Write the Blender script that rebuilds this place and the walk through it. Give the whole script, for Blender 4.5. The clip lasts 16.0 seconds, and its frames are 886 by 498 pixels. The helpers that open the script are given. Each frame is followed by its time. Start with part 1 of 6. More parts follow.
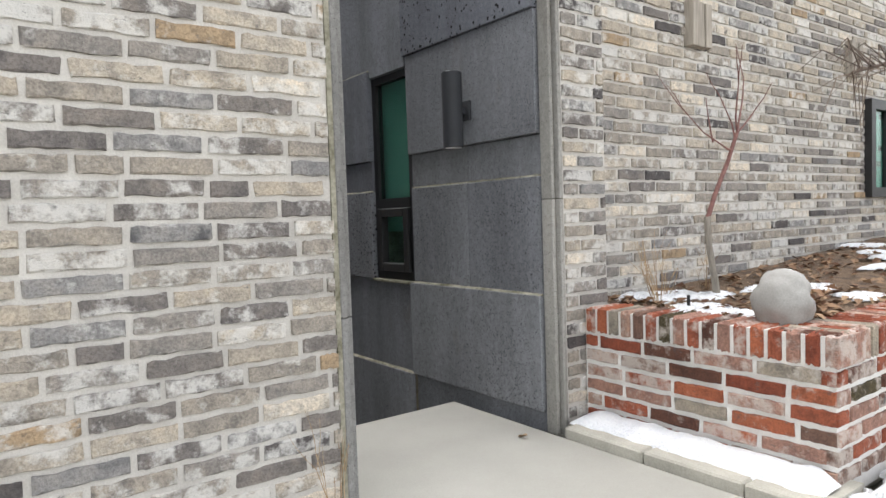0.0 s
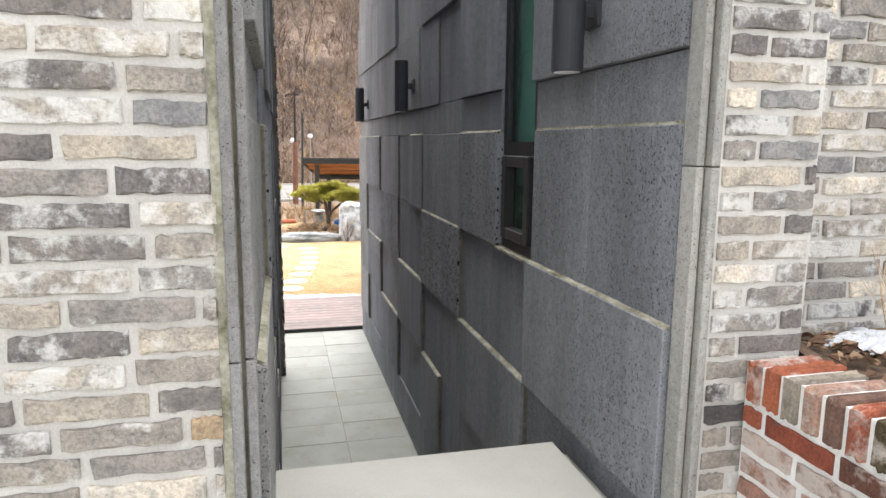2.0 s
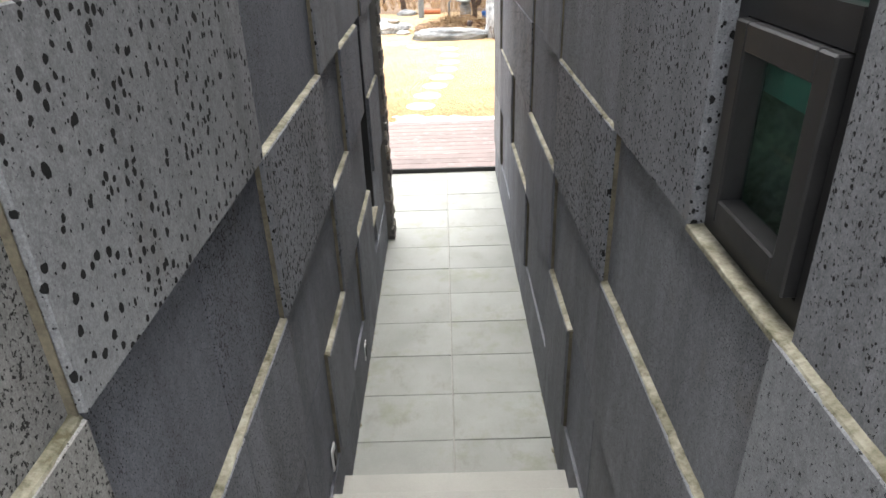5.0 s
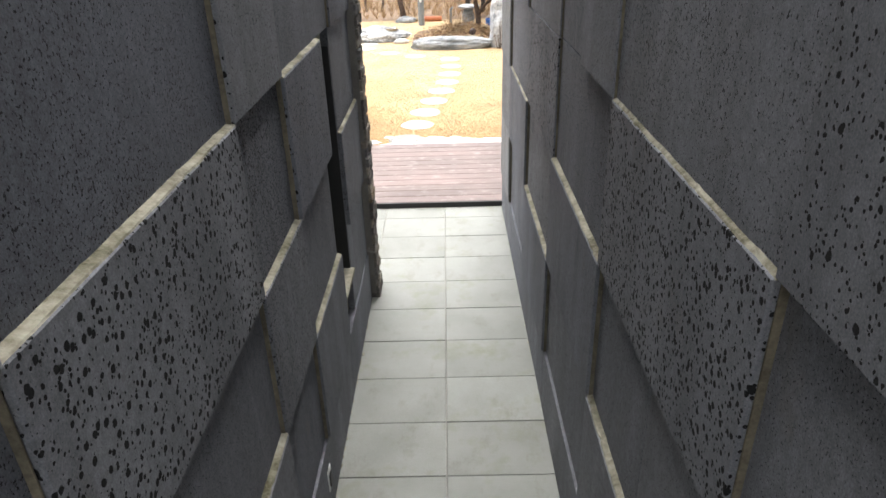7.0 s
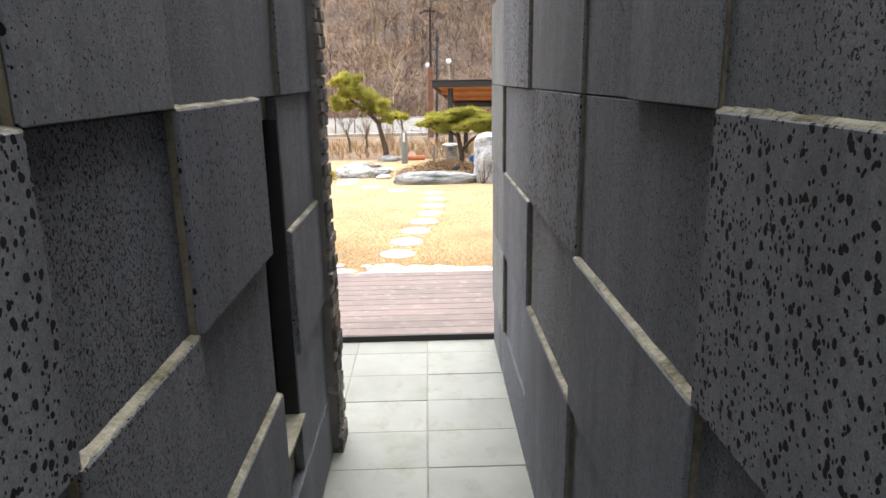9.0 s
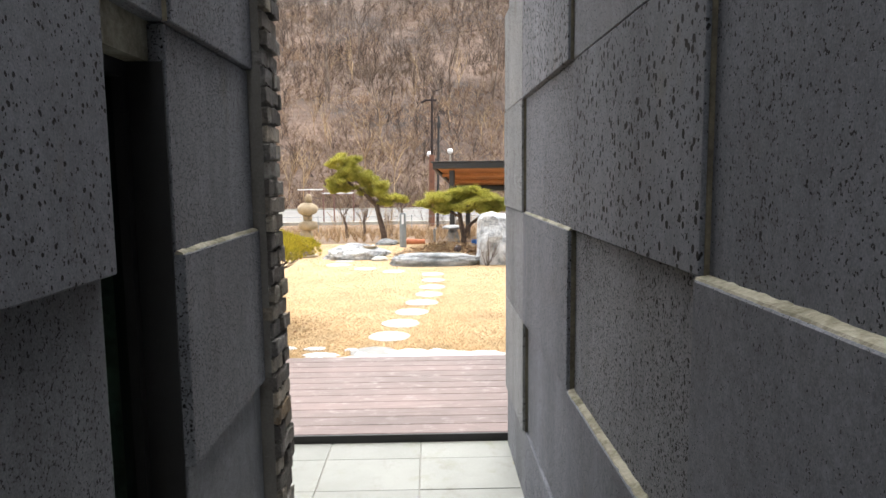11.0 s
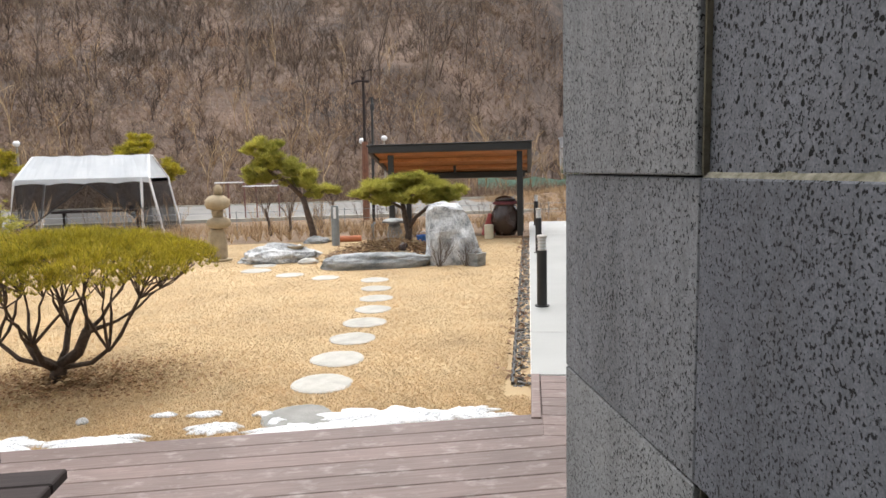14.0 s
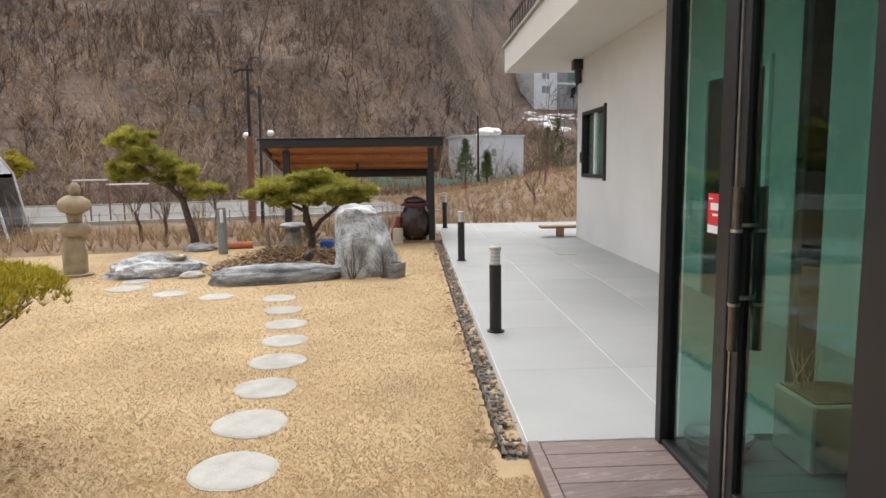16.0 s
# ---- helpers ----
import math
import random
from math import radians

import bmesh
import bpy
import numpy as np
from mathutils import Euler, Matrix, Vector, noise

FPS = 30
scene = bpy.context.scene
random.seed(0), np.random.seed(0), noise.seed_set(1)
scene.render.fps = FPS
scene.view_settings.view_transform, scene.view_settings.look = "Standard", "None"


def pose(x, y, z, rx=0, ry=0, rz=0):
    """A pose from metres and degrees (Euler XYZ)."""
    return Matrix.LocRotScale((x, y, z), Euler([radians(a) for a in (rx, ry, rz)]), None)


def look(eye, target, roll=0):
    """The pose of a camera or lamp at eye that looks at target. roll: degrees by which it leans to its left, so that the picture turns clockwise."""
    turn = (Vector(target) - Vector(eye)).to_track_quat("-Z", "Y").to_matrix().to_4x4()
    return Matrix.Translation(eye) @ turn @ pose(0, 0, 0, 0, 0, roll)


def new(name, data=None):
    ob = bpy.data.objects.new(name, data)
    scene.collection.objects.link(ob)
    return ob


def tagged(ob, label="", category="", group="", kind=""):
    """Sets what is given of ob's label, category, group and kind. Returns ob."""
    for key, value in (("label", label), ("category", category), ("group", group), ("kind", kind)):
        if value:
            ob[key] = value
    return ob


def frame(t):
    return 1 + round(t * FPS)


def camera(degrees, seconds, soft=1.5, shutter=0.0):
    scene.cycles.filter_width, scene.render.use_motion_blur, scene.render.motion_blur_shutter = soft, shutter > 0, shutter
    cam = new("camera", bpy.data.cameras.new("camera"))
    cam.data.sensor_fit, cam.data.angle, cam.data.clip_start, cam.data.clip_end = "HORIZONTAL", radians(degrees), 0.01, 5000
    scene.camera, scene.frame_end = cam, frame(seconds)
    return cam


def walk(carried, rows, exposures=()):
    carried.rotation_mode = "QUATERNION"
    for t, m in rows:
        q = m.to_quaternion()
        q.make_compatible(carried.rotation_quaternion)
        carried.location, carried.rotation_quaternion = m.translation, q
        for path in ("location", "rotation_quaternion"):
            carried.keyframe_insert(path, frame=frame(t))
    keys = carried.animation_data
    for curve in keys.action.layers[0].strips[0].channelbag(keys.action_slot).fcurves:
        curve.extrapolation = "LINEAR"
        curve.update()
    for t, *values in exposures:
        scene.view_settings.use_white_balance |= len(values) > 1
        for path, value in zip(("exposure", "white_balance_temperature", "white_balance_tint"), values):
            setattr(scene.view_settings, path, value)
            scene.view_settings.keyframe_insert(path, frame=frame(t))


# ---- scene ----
cam = camera(67.5, 16.0)
PATH = [
    (0, (-1.664, -1.75, 1.53), (-0.473, -0.147, 1.435), -1.9),
    (0.5, (-1.323, -1.62, 1.572), (-0.264, 0.07, 1.419), -1.1),
    (1, (-1.005, -1.493, 1.607), (-0.066, 0.265, 1.431), -0.9),
    (1.5, (-0.721, -1.335, 1.638), (-0.033, 0.528, 1.405), -0.2),
    (2, (-0.487, -1.123, 1.655), (-0.017, 0.795, 1.337), 0.5),
    (2.5, (-0.27, -0.904, 1.654), (-0.025, 1.036, 1.234), 0.4),
    (3, (-0.15, -0.622, 1.662), (-0.057, 1.309, 1.152), 0.5),
    (3.5, (-0.104, -0.299, 1.777), (-0.044, 1.619, 1.211), 0.1),
    (3.7, (-0.088, -0.19, 1.798), (-0.043, 1.707, 1.168), -0.5),
    (5.8, (0.03, 1.193, 1.796), (-0.003, 2.92, 0.788), -1.9),
    (6, (0.027, 1.316, 1.787), (-0.007, 3.036, 0.767), -1.8),
    (6.5, (0.028, 1.563, 1.755), (-0.003, 3.286, 0.74), -1.6),
    (7, (0.048, 1.806, 1.658), (0.024, 3.589, 0.752), -1.7),
    (7.5, (0.023, 2.027, 1.549), (0.026, 3.876, 0.788), -1.2),
    (8, (0.058, 2.231, 1.427), (0.054, 4.117, 0.763), -0.8),
    (8.5, (0.042, 2.423, 1.317), (0.065, 4.335, 0.732), -0.4),
    (9, (0.044, 2.611, 1.213), (0.081, 4.547, 0.71), -1.0),
    (9.5, (0.086, 2.828, 1.098), (0.096, 4.787, 0.697), -1.0),
    (9.7, (0.083, 2.929, 1.033), (0.097, 4.892, 0.649), -0.8),
    (11.8, (0.052, 4.276, 0.714), (0.097, 6.27, 0.559), -0.7),
    (12, (0.039, 4.441, 0.7), (0.078, 6.434, 0.546), -0.8),
    (12.5, (-0.003, 4.796, 0.683), (0.036, 6.79, 0.534), -0.7),
    (13, (-0.007, 5.16, 0.663), (0.089, 7.15, 0.488), -1.2),
    (13.5, (-0.022, 5.525, 0.64), (0.147, 7.506, 0.427), -1.1),
    (14, (-0.043, 5.874, 0.621), (0.199, 7.844, 0.377), -1.4),
    (14.5, (-0.071, 6.249, 0.613), (0.198, 8.212, 0.341), -1.3),
    (15, (-0.133, 6.608, 0.602), (0.15, 8.567, 0.316), -1.0),
    (15.5, (-0.185, 6.919, 0.602), (0.243, 8.851, 0.311), -1.3),
    (16, (-0.282, 7.259, 0.605), (0.302, 9.155, 0.352), -0.8),
]
EXPOSURE = [(0, 2.08), (1, 2.2), (2, 2.48), (3.7, 2.95), (6, 2.62), (9.5, 2.38), (12, 2.2), (13, 1.95), (14.5, 1.47), (16, 1.31)]
walk(cam, [(t, look(e, g, r)) for t, e, g, r in PATH], EXPOSURE)

# ---- sky and sun: an overcast winter day ----
world = bpy.data.worlds.new("winter_sky")
scene.world = world
world.use_nodes = True
wn = world.node_tree
sky = wn.nodes.new("ShaderNodeTexSky")
sky.sky_type, sky.sun_disc = "NISHITA", False
sky.sun_elevation, sky.sun_rotation = radians(70), radians(5)
sky.air_density, sky.dust_density = 1.0, 3.0
veil = wn.nodes.new("ShaderNodeHueSaturation")
veil.inputs["Saturation"].default_value = 0.16
wn.links.new(sky.outputs[0], veil.inputs["Color"])
wn.links.new(veil.outputs[0], wn.nodes["Background"].inputs[0])
wn.nodes["Background"].inputs[1].default_value = 0.13
sun_data = bpy.data.lights.new("sun", "SUN")
sun_data.energy, sun_data.angle, sun_data.color = 0.55, radians(60), (1.0, 0.96, 0.9)
sun = new("sun", sun_data)
sun.matrix_world = look((0.5, 6, 17), (0, 0, 0))

# ---- small helpers ----
UP = Vector((0, 0, 1))
base_at = {}


def place(name, label, category, loc, group=""):
    """A thing made of parts: an empty at its base."""
    ob = tagged(new(name), label, category, group)
    ob.location = loc
    base_at[ob] = Vector(loc)
    return ob


def as_mesh(bm, name, material, smooth=False):
    me = bpy.data.meshes.new(name)
    bmesh.ops.recalc_face_normals(bm, faces=bm.faces)
    bm.to_mesh(me)
    bm.free()
    for m in (material if isinstance(material, (list, tuple)) else [material]):
        me.materials.append(m)
    if smooth:
        me.polygons.foreach_set("use_smooth", [True] * len(me.polygons))
    return me


def part(name, bm, material, parent=None, label="", smooth=False):
    """One mesh object, in world coordinates, under a thing or a part (or on its own)."""
    at = base_at.get(parent, Vector())
    bmesh.ops.translate(bm, verts=bm.verts, vec=-at)
    ob = new(name, as_mesh(bm, name, material, smooth))
    if parent is not None:
        ob.parent = parent
        base_at[ob] = at
    if label:
        ob["label"] = label
    return ob


def solo(name, bm, material, label, category, group="", kind="", smooth=False, at=(0, 0, 0)):
    """A thing of one mesh, with its origin at its base."""
    bmesh.ops.translate(bm, verts=bm.verts, vec=-Vector(at))
    ob = new(name, as_mesh(bm, name, material, smooth))
    ob.location = at
    base_at[ob] = Vector(at)
    return tagged(ob, label, category, group, kind)


def box(bm, x0, x1, y0, y1, z0, z1, bevel=0.0, m=None):
    vs = [bm.verts.new((x, y, z)) for z in (z0, z1) for y in (y0, y1) for x in (x0, x1)]
    fs = [bm.faces.new([vs[i] for i in f]) for f in
          ((0, 2, 3, 1), (4, 5, 7, 6), (0, 1, 5, 4), (2, 6, 7, 3), (0, 4, 6, 2), (1, 3, 7, 5))]
    if bevel:
        r = bmesh.ops.bevel(bm, geom=list({e for f in fs for e in f.edges}), offset=bevel, segments=1, affect="EDGES")
        vs = list({v for f in r["faces"] for v in f.verts} | {v for v in vs if v.is_valid})
    if m is not None:
        bmesh.ops.transform(bm, matrix=m, verts=vs)
    return bm


def B(*a, **k):
    return box(bmesh.new(), *a, **k)


def tube(bm, pts, radii, seg=6, cap=True):
    """A round bar along points, with a radius at each."""
    pts = [Vector(p) for p in pts]
    rings = []
    for i, p in enumerate(pts):
        d = (pts[min(i + 1, len(pts) - 1)] - pts[max(i - 1, 0)]).normalized()
        a = d.cross(UP if abs(d.z) < 0.95 else Vector((1, 0, 0))).normalized()
        b = d.cross(a)
        r = radii[i] if isinstance(radii, (list, tuple)) else radii
        rings.append([bm.verts.new(p + (a * math.cos(2 * math.pi * k / seg) + b * math.sin(2 * math.pi * k / seg)) * r) for k in range(seg)])
    for r0, r1 in zip(rings, rings[1:]):
        for k in range(seg):
            bm.faces.new((r0[k], r0[(k + 1) % seg], r1[(k + 1) % seg], r1[k]))
    if cap:
        bm.faces.new(rings[0][::-1])
        bm.faces.new(rings[-1])
    return bm


def T(pts, radii, seg=6):
    return tube(bmesh.new(), pts, radii, seg)


def lathe(bm, at, profile, seg=24, wobble=0.0, seed=0):
    """A turned body: (radius, height) pairs round the upright axis through at."""
    rings = []
    for r, z in profile:
        ring = []
        for k in range(seg):
            a = 2 * math.pi * k / seg
            w = 1 + wobble * noise.noise(Vector((math.cos(a) * 1.3 + seed, math.sin(a) * 1.3, z * 4 + seed)))
            ring.append(bm.verts.new((at[0] + math.cos(a) * r * w, at[1] + math.sin(a) * r * w, at[2] + z)))
        rings.append(ring)
    for r0, r1 in zip(rings, rings[1:]):
        for k in range(seg):
            bm.faces.new((r0[k], r0[(k + 1) % seg], r1[(k + 1) % seg], r1[k]))
    bm.faces.new(rings[0][::-1])
    bm.faces.new(rings[-1])
    return bm


def rock(at, size, seed, rough=0.25, sub=3, flat=True, chisel=0.0):
    """A stone: a sphere pushed about by noise, cut flat below."""
    bm = bmesh.new()
    bmesh.ops.create_icosphere(bm, subdivisions=sub, radius=1)
    for v in bm.verts:
        n = v.co.normalized()
        d = 1 + rough * noise.noise(n * 1.4 + Vector((seed * 3.1, seed, 0))) + rough * 0.45 * noise.noise(n * 4 + Vector((0, seed, seed))) + rough * 0.2 * noise.noise(n * 11)
        p = n * d
        if chisel:
            c = Vector((abs(p.x) ** chisel * (1 if p.x > 0 else -1), abs(p.y) ** chisel * (1 if p.y > 0 else -1), abs(p.z) ** chisel * (1 if p.z > 0 else -1)))
            p = c
        if flat and p.z < -0.55:
            p.z = -0.55
        v.co = Vector((p.x * size[0], p.y * size[1], (p.z + 0.5) * size[2])) + Vector(at)
    return bm


# ---- materials ----
def material(name):
    m = bpy.data.materials.new(name)
    m.use_nodes = True
    return m, m.node_tree.nodes, m.node_tree.links, m.node_tree.nodes["Principled BSDF"]


def math_node(n, l, op, a, b=None, clamp=False):
    q = n.new("ShaderNodeMath")
    q.operation, q.use_clamp = op, clamp
    for i, v in enumerate((a, b)):
        if v is None:
            continue
        if isinstance(v, (int, float)):
            q.inputs[i].default_value = v
        else:
            l.new(v, q.inputs[i])
    return q.outputs[0]


def ramp(n, l, fac, stops, ease="LINEAR"):
    r = n.new("ShaderNodeValToRGB")
    r.color_ramp.interpolation = ease
    e = r.color_ramp.elements
    while len(e) < len(stops):
        e.new(0.5)
    for q, (p, c) in zip(e, stops):
        q.position, q.color = p, (*c, 1) if len(c) == 3 else c
    l.new(fac, r.inputs[0])
    return r.outputs[0]


def mix(n, l, fac, a, b, kind="MIX"):
    q = n.new("ShaderNodeMix")
    q.data_type, q.blend_type = "RGBA", kind
    for i, v in ((0, fac), (6, a), (7, b)):
        if isinstance(v, (int, float)):
            q.inputs[i].default_value = v
        elif isinstance(v, tuple):
            q.inputs[i].default_value = (*v, 1)
        else:
            l.new(v, q.inputs[i])
    return q.outputs[2]


def where(n, l, stretch=(1, 1, 1), own=0.0):
    """World position, stretched, and moved by each object's own random number."""
    g = n.new("ShaderNodeNewGeometry")
    v = n.new("ShaderNodeVectorMath")
    v.operation = "MULTIPLY"
    v.inputs[1].default_value = stretch
    l.new(g.outputs["Position"], v.inputs[0])
    if not own:
        return v.outputs[0]
    o = n.new("ShaderNodeObjectInfo")
    c = n.new("ShaderNodeCombineXYZ")
    for i, k in enumerate((own, own * 1.7, own * 2.3)):
        l.new(math_node(n, l, "MULTIPLY", o.outputs["Random"], k), c.inputs[i])
    a = n.new("ShaderNodeVectorMath")
    l.new(v.outputs[0], a.inputs[0])
    l.new(c.outputs[0], a.inputs[1])
    return a.outputs[0]


def noise_tex(n, l, pos, scale, detail=4, rough=0.55):
    t = n.new("ShaderNodeTexNoise")
    t.inputs["Scale"].default_value, t.inputs["Detail"].default_value, t.inputs["Roughness"].default_value = scale, detail, rough
    l.new(pos, t.inputs["Vector"])
    return t.outputs["Fac"]


def bump(n, l, p, height, strength, distance):
    b = n.new("ShaderNodeBump")
    b.inputs["Strength"].default_value, b.inputs["Distance"].default_value = strength, distance
    l.new(height, b.inputs["Height"])
    l.new(b.outputs[0], p.inputs["Normal"])


def plain(name, dark, light, rough=0.7, scale=6.0, fine=60.0, relief=0.3, metal=0.0, stretch=(1, 1, 1), own=0.0, depth=0.004, gloss=0.5, vary=0.0):
    """A surface with stains at one scale and grain at another."""
    m, n, l, p = material(name)
    pos = where(n, l, stretch, own)
    big, small = noise_tex(n, l, pos, scale, 5), noise_tex(n, l, pos, fine, 3, 0.65)
    f = math_node(n, l, "ADD", math_node(n, l, "MULTIPLY", big, 0.65), math_node(n, l, "MULTIPLY", small, 0.35))
    c = ramp(n, l, f, [(0.36, dark), (0.64, light)])
    if vary:
        o = n.new("ShaderNodeObjectInfo")
        c = mix(n, l, 1.0, c, ramp(n, l, o.outputs["Random"], [(0, (1 - vary,) * 3), (1, (1 + vary * 0.6,) * 3)]), "MULTIPLY")
    l.new(c, p.inputs["Base Color"])
    l.new(math_node(n, l, "ADD", math_node(n, l, "MULTIPLY", big, 0.25), rough - 0.12, True), p.inputs["Roughness"])
    p.inputs["Metallic"].default_value = metal
    p.inputs["Specular IOR Level"].default_value = gloss
    bump(n, l, p, small, relief, depth)
    return m


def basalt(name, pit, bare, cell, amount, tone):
    """Sawn volcanic stone: ragged fine pits and round open pores of mixed size, bumped, their shade put into the
    colour.
    """
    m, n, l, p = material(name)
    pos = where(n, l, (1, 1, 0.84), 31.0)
    warp = n.new("ShaderNodeMixRGB")
    wob = n.new("ShaderNodeTexNoise")
    wob.inputs["Scale"].default_value = cell * 1.6
    l.new(pos, wob.inputs["Vector"])
    warp.inputs[0].default_value = 0.38 / cell
    warp.blend_type = "ADD"
    l.new(pos, warp.inputs[1])
    l.new(wob.outputs["Color"], warp.inputs[2])
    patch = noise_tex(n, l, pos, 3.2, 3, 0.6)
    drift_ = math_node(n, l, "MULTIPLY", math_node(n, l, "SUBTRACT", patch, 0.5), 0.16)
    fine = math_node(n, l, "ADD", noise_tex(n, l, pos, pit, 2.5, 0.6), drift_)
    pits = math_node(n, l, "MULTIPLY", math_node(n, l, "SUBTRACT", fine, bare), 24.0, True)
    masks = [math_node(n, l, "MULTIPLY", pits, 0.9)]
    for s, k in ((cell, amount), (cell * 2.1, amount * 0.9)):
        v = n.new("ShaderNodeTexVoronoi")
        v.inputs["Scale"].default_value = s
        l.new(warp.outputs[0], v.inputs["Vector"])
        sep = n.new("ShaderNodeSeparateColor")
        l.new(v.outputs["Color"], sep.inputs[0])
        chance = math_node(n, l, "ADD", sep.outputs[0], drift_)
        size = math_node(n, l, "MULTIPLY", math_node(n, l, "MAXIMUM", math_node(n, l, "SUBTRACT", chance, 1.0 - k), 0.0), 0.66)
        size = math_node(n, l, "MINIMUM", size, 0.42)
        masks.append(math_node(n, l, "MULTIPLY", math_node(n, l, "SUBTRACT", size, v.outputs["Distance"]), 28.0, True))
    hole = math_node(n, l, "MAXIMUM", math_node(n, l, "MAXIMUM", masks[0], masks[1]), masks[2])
    stain = noise_tex(n, l, where(n, l, (1, 1, 0.3), 5.0), 2.6, 5, 0.6)
    streak = noise_tex(n, l, where(n, l, (1, 1, 0.05), 7.0), 11.0, 4, 0.6)
    grain = noise_tex(n, l, pos, 260, 2, 0.7)
    mottle = noise_tex(n, l, pos, 46, 4, 0.7)
    f = math_node(n, l, "ADD", math_node(n, l, "ADD", math_node(n, l, "MULTIPLY", stain, 0.3), math_node(n, l, "MULTIPLY", mottle, 0.25)), math_node(n, l, "ADD", math_node(n, l, "MULTIPLY", grain, 0.32), math_node(n, l, "MULTIPLY", streak, 0.13)))
    c = ramp(n, l, f, [(0.40, tuple(t * 0.66 for t in tone)), (0.5, tone), (0.61, tuple(t * 1.45 for t in tone))])
    o = n.new("ShaderNodeObjectInfo")
    c = mix(n, l, 1.0, c, ramp(n, l, o.outputs["Random"], [(0, (0.84, 0.85, 0.88)), (1, (1.14, 1.13, 1.1))]), "MULTIPLY")
    rust = ramp(n, l, noise_tex(n, l, where(n, l, (1, 1, 0.5), 3.0), 4.5, 5, 0.65), [(0.62, (0, 0, 0)), (0.76, (0.35, 0.35, 0.35))])
    c = mix(n, l, rust, c, (0.16, 0.135, 0.105))
    # shade inside pits and pores painted as near-black colour
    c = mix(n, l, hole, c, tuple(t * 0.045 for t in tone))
    l.new(c, p.inputs["Base Color"])
    p.inputs["Roughness"].default_value = 0.8
    p.inputs["Specular IOR Level"].default_value = 0.3
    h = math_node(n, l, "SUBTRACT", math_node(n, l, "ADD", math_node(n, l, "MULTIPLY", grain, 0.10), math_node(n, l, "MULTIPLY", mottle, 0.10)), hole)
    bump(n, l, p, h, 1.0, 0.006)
    return m


def brick_mat(name, stops, lime, lime_amount, island=False):
    """Old bricks: one colour each, blotched, chipped and smeared with lime."""
    m, n, l, p = material(name)
    pos = where(n, l, (1, 1, 1), 0 if island else 17.0)
    if island:
        rnd = n.new("ShaderNodeNewGeometry").outputs["Random Per Island"]
    else:
        rnd = n.new("ShaderNodeObjectInfo").outputs["Random"]
    own = ramp(n, l, rnd, stops, "CONSTANT")
    blot, fine = noise_tex(n, l, pos, 16, 5, 0.6), noise_tex(n, l, pos, 110, 3, 0.7)
    c = mix(n, l, 1.0, own, ramp(n, l, blot, [(0.32, (0.66, 0.67, 0.69)), (0.5, (1, 1, 1)), (0.68, (1.22, 1.19, 1.14))]), "MULTIPLY")
    c = mix(n, l, 1.0, c, ramp(n, l, fine, [(0.35, (0.72, 0.72, 0.72)), (0.6, (1.1, 1.1, 1.1))]), "MULTIPLY")
    smear = math_node(n, l, "ADD", noise_tex(n, l, pos, 15, 6, 0.68), math_node(n, l, "MULTIPLY", math_node(n, l, "FRACT", math_node(n, l, "MULTIPLY", rnd, 37.0)), 0.3))
    c = mix(n, l, ramp(n, l, smear, [(0.76 - lime_amount, (0, 0, 0)), (0.90 - lime_amount, (0.7, 0.7, 0.7))]), c, lime)
    soot = ramp(n, l, noise_tex(n, l, pos, 9, 4, 0.6), [(0.66, (0, 0, 0)), (0.74, (0.8, 0.8, 0.8))])
    c = mix(n, l, soot, c, (0.07, 0.07, 0.075))
    chips = noise_tex(n, l, where(n, l, (1, 1, 2.2), 0 if island else 11.0), 34, 5, 0.7)
    c = mix(n, l, ramp(n, l, chips, [(0.61, (0, 0, 0)), (0.67, (0.75, 0.75, 0.75))]), c, tuple(k * 0.22 for k in lime))
    l.new(c, p.inputs["Base Color"])
    p.inputs["Roughness"].default_value = 0.9
    p.inputs["Specular IOR Level"].default_value = 0.25
    rough_ = math_node(n, l, "ADD", math_node(n, l, "MULTIPLY", blot, 0.6), math_node(n, l, "MULTIPLY", fine, 0.4))
    bump(n, l, p, math_node(n, l, "SUBTRACT", rough_, math_node(n, l, "MULTIPLY", chips, 0.6)), 1.0, 0.009)
    return m


def timber(name, dark, light, rough=0.65, along="x", wear=None):
    m, n, l, p = material(name)
    pos = where(n, l, {"x": (1.2, 22, 22), "y": (22, 1.2, 22), "z": (22, 22, 1.2)}[along], 13.0)
    g = noise_tex(n, l, pos, 3.0, 6, 0.65)
    s = noise_tex(n, l, where(n, l), 2.2, 4)
    c = ramp(n, l, g, [(0.3, dark), (0.7, light)])
    o = n.new("ShaderNodeObjectInfo")
    c = mix(n, l, 1.0, c, ramp(n, l, o.outputs["Random"], [(0, (0.8, 0.8, 0.8)), (1, (1.12, 1.1, 1.1))]), "MULTIPLY")
    c = mix(n, l, 1.0, c, ramp(n, l, s, [(0.3, (0.82, 0.82, 0.82)), (0.7, (1.12, 1.12, 1.12))]), "MULTIPLY")
    if wear:
        c = mix(n, l, ramp(n, l, noise_tex(n, l, where(n, l, (1, 1.6, 1)), 7, 6, 0.7), [(0.54, (0, 0, 0)), (0.76, (0.6, 0.6, 0.6))]), c, wear)
    l.new(c, p.inputs["Base Color"])
    p.inputs["Roughness"].default_value = rough
    bump(n, l, p, g, 0.35, 0.003)
    return m


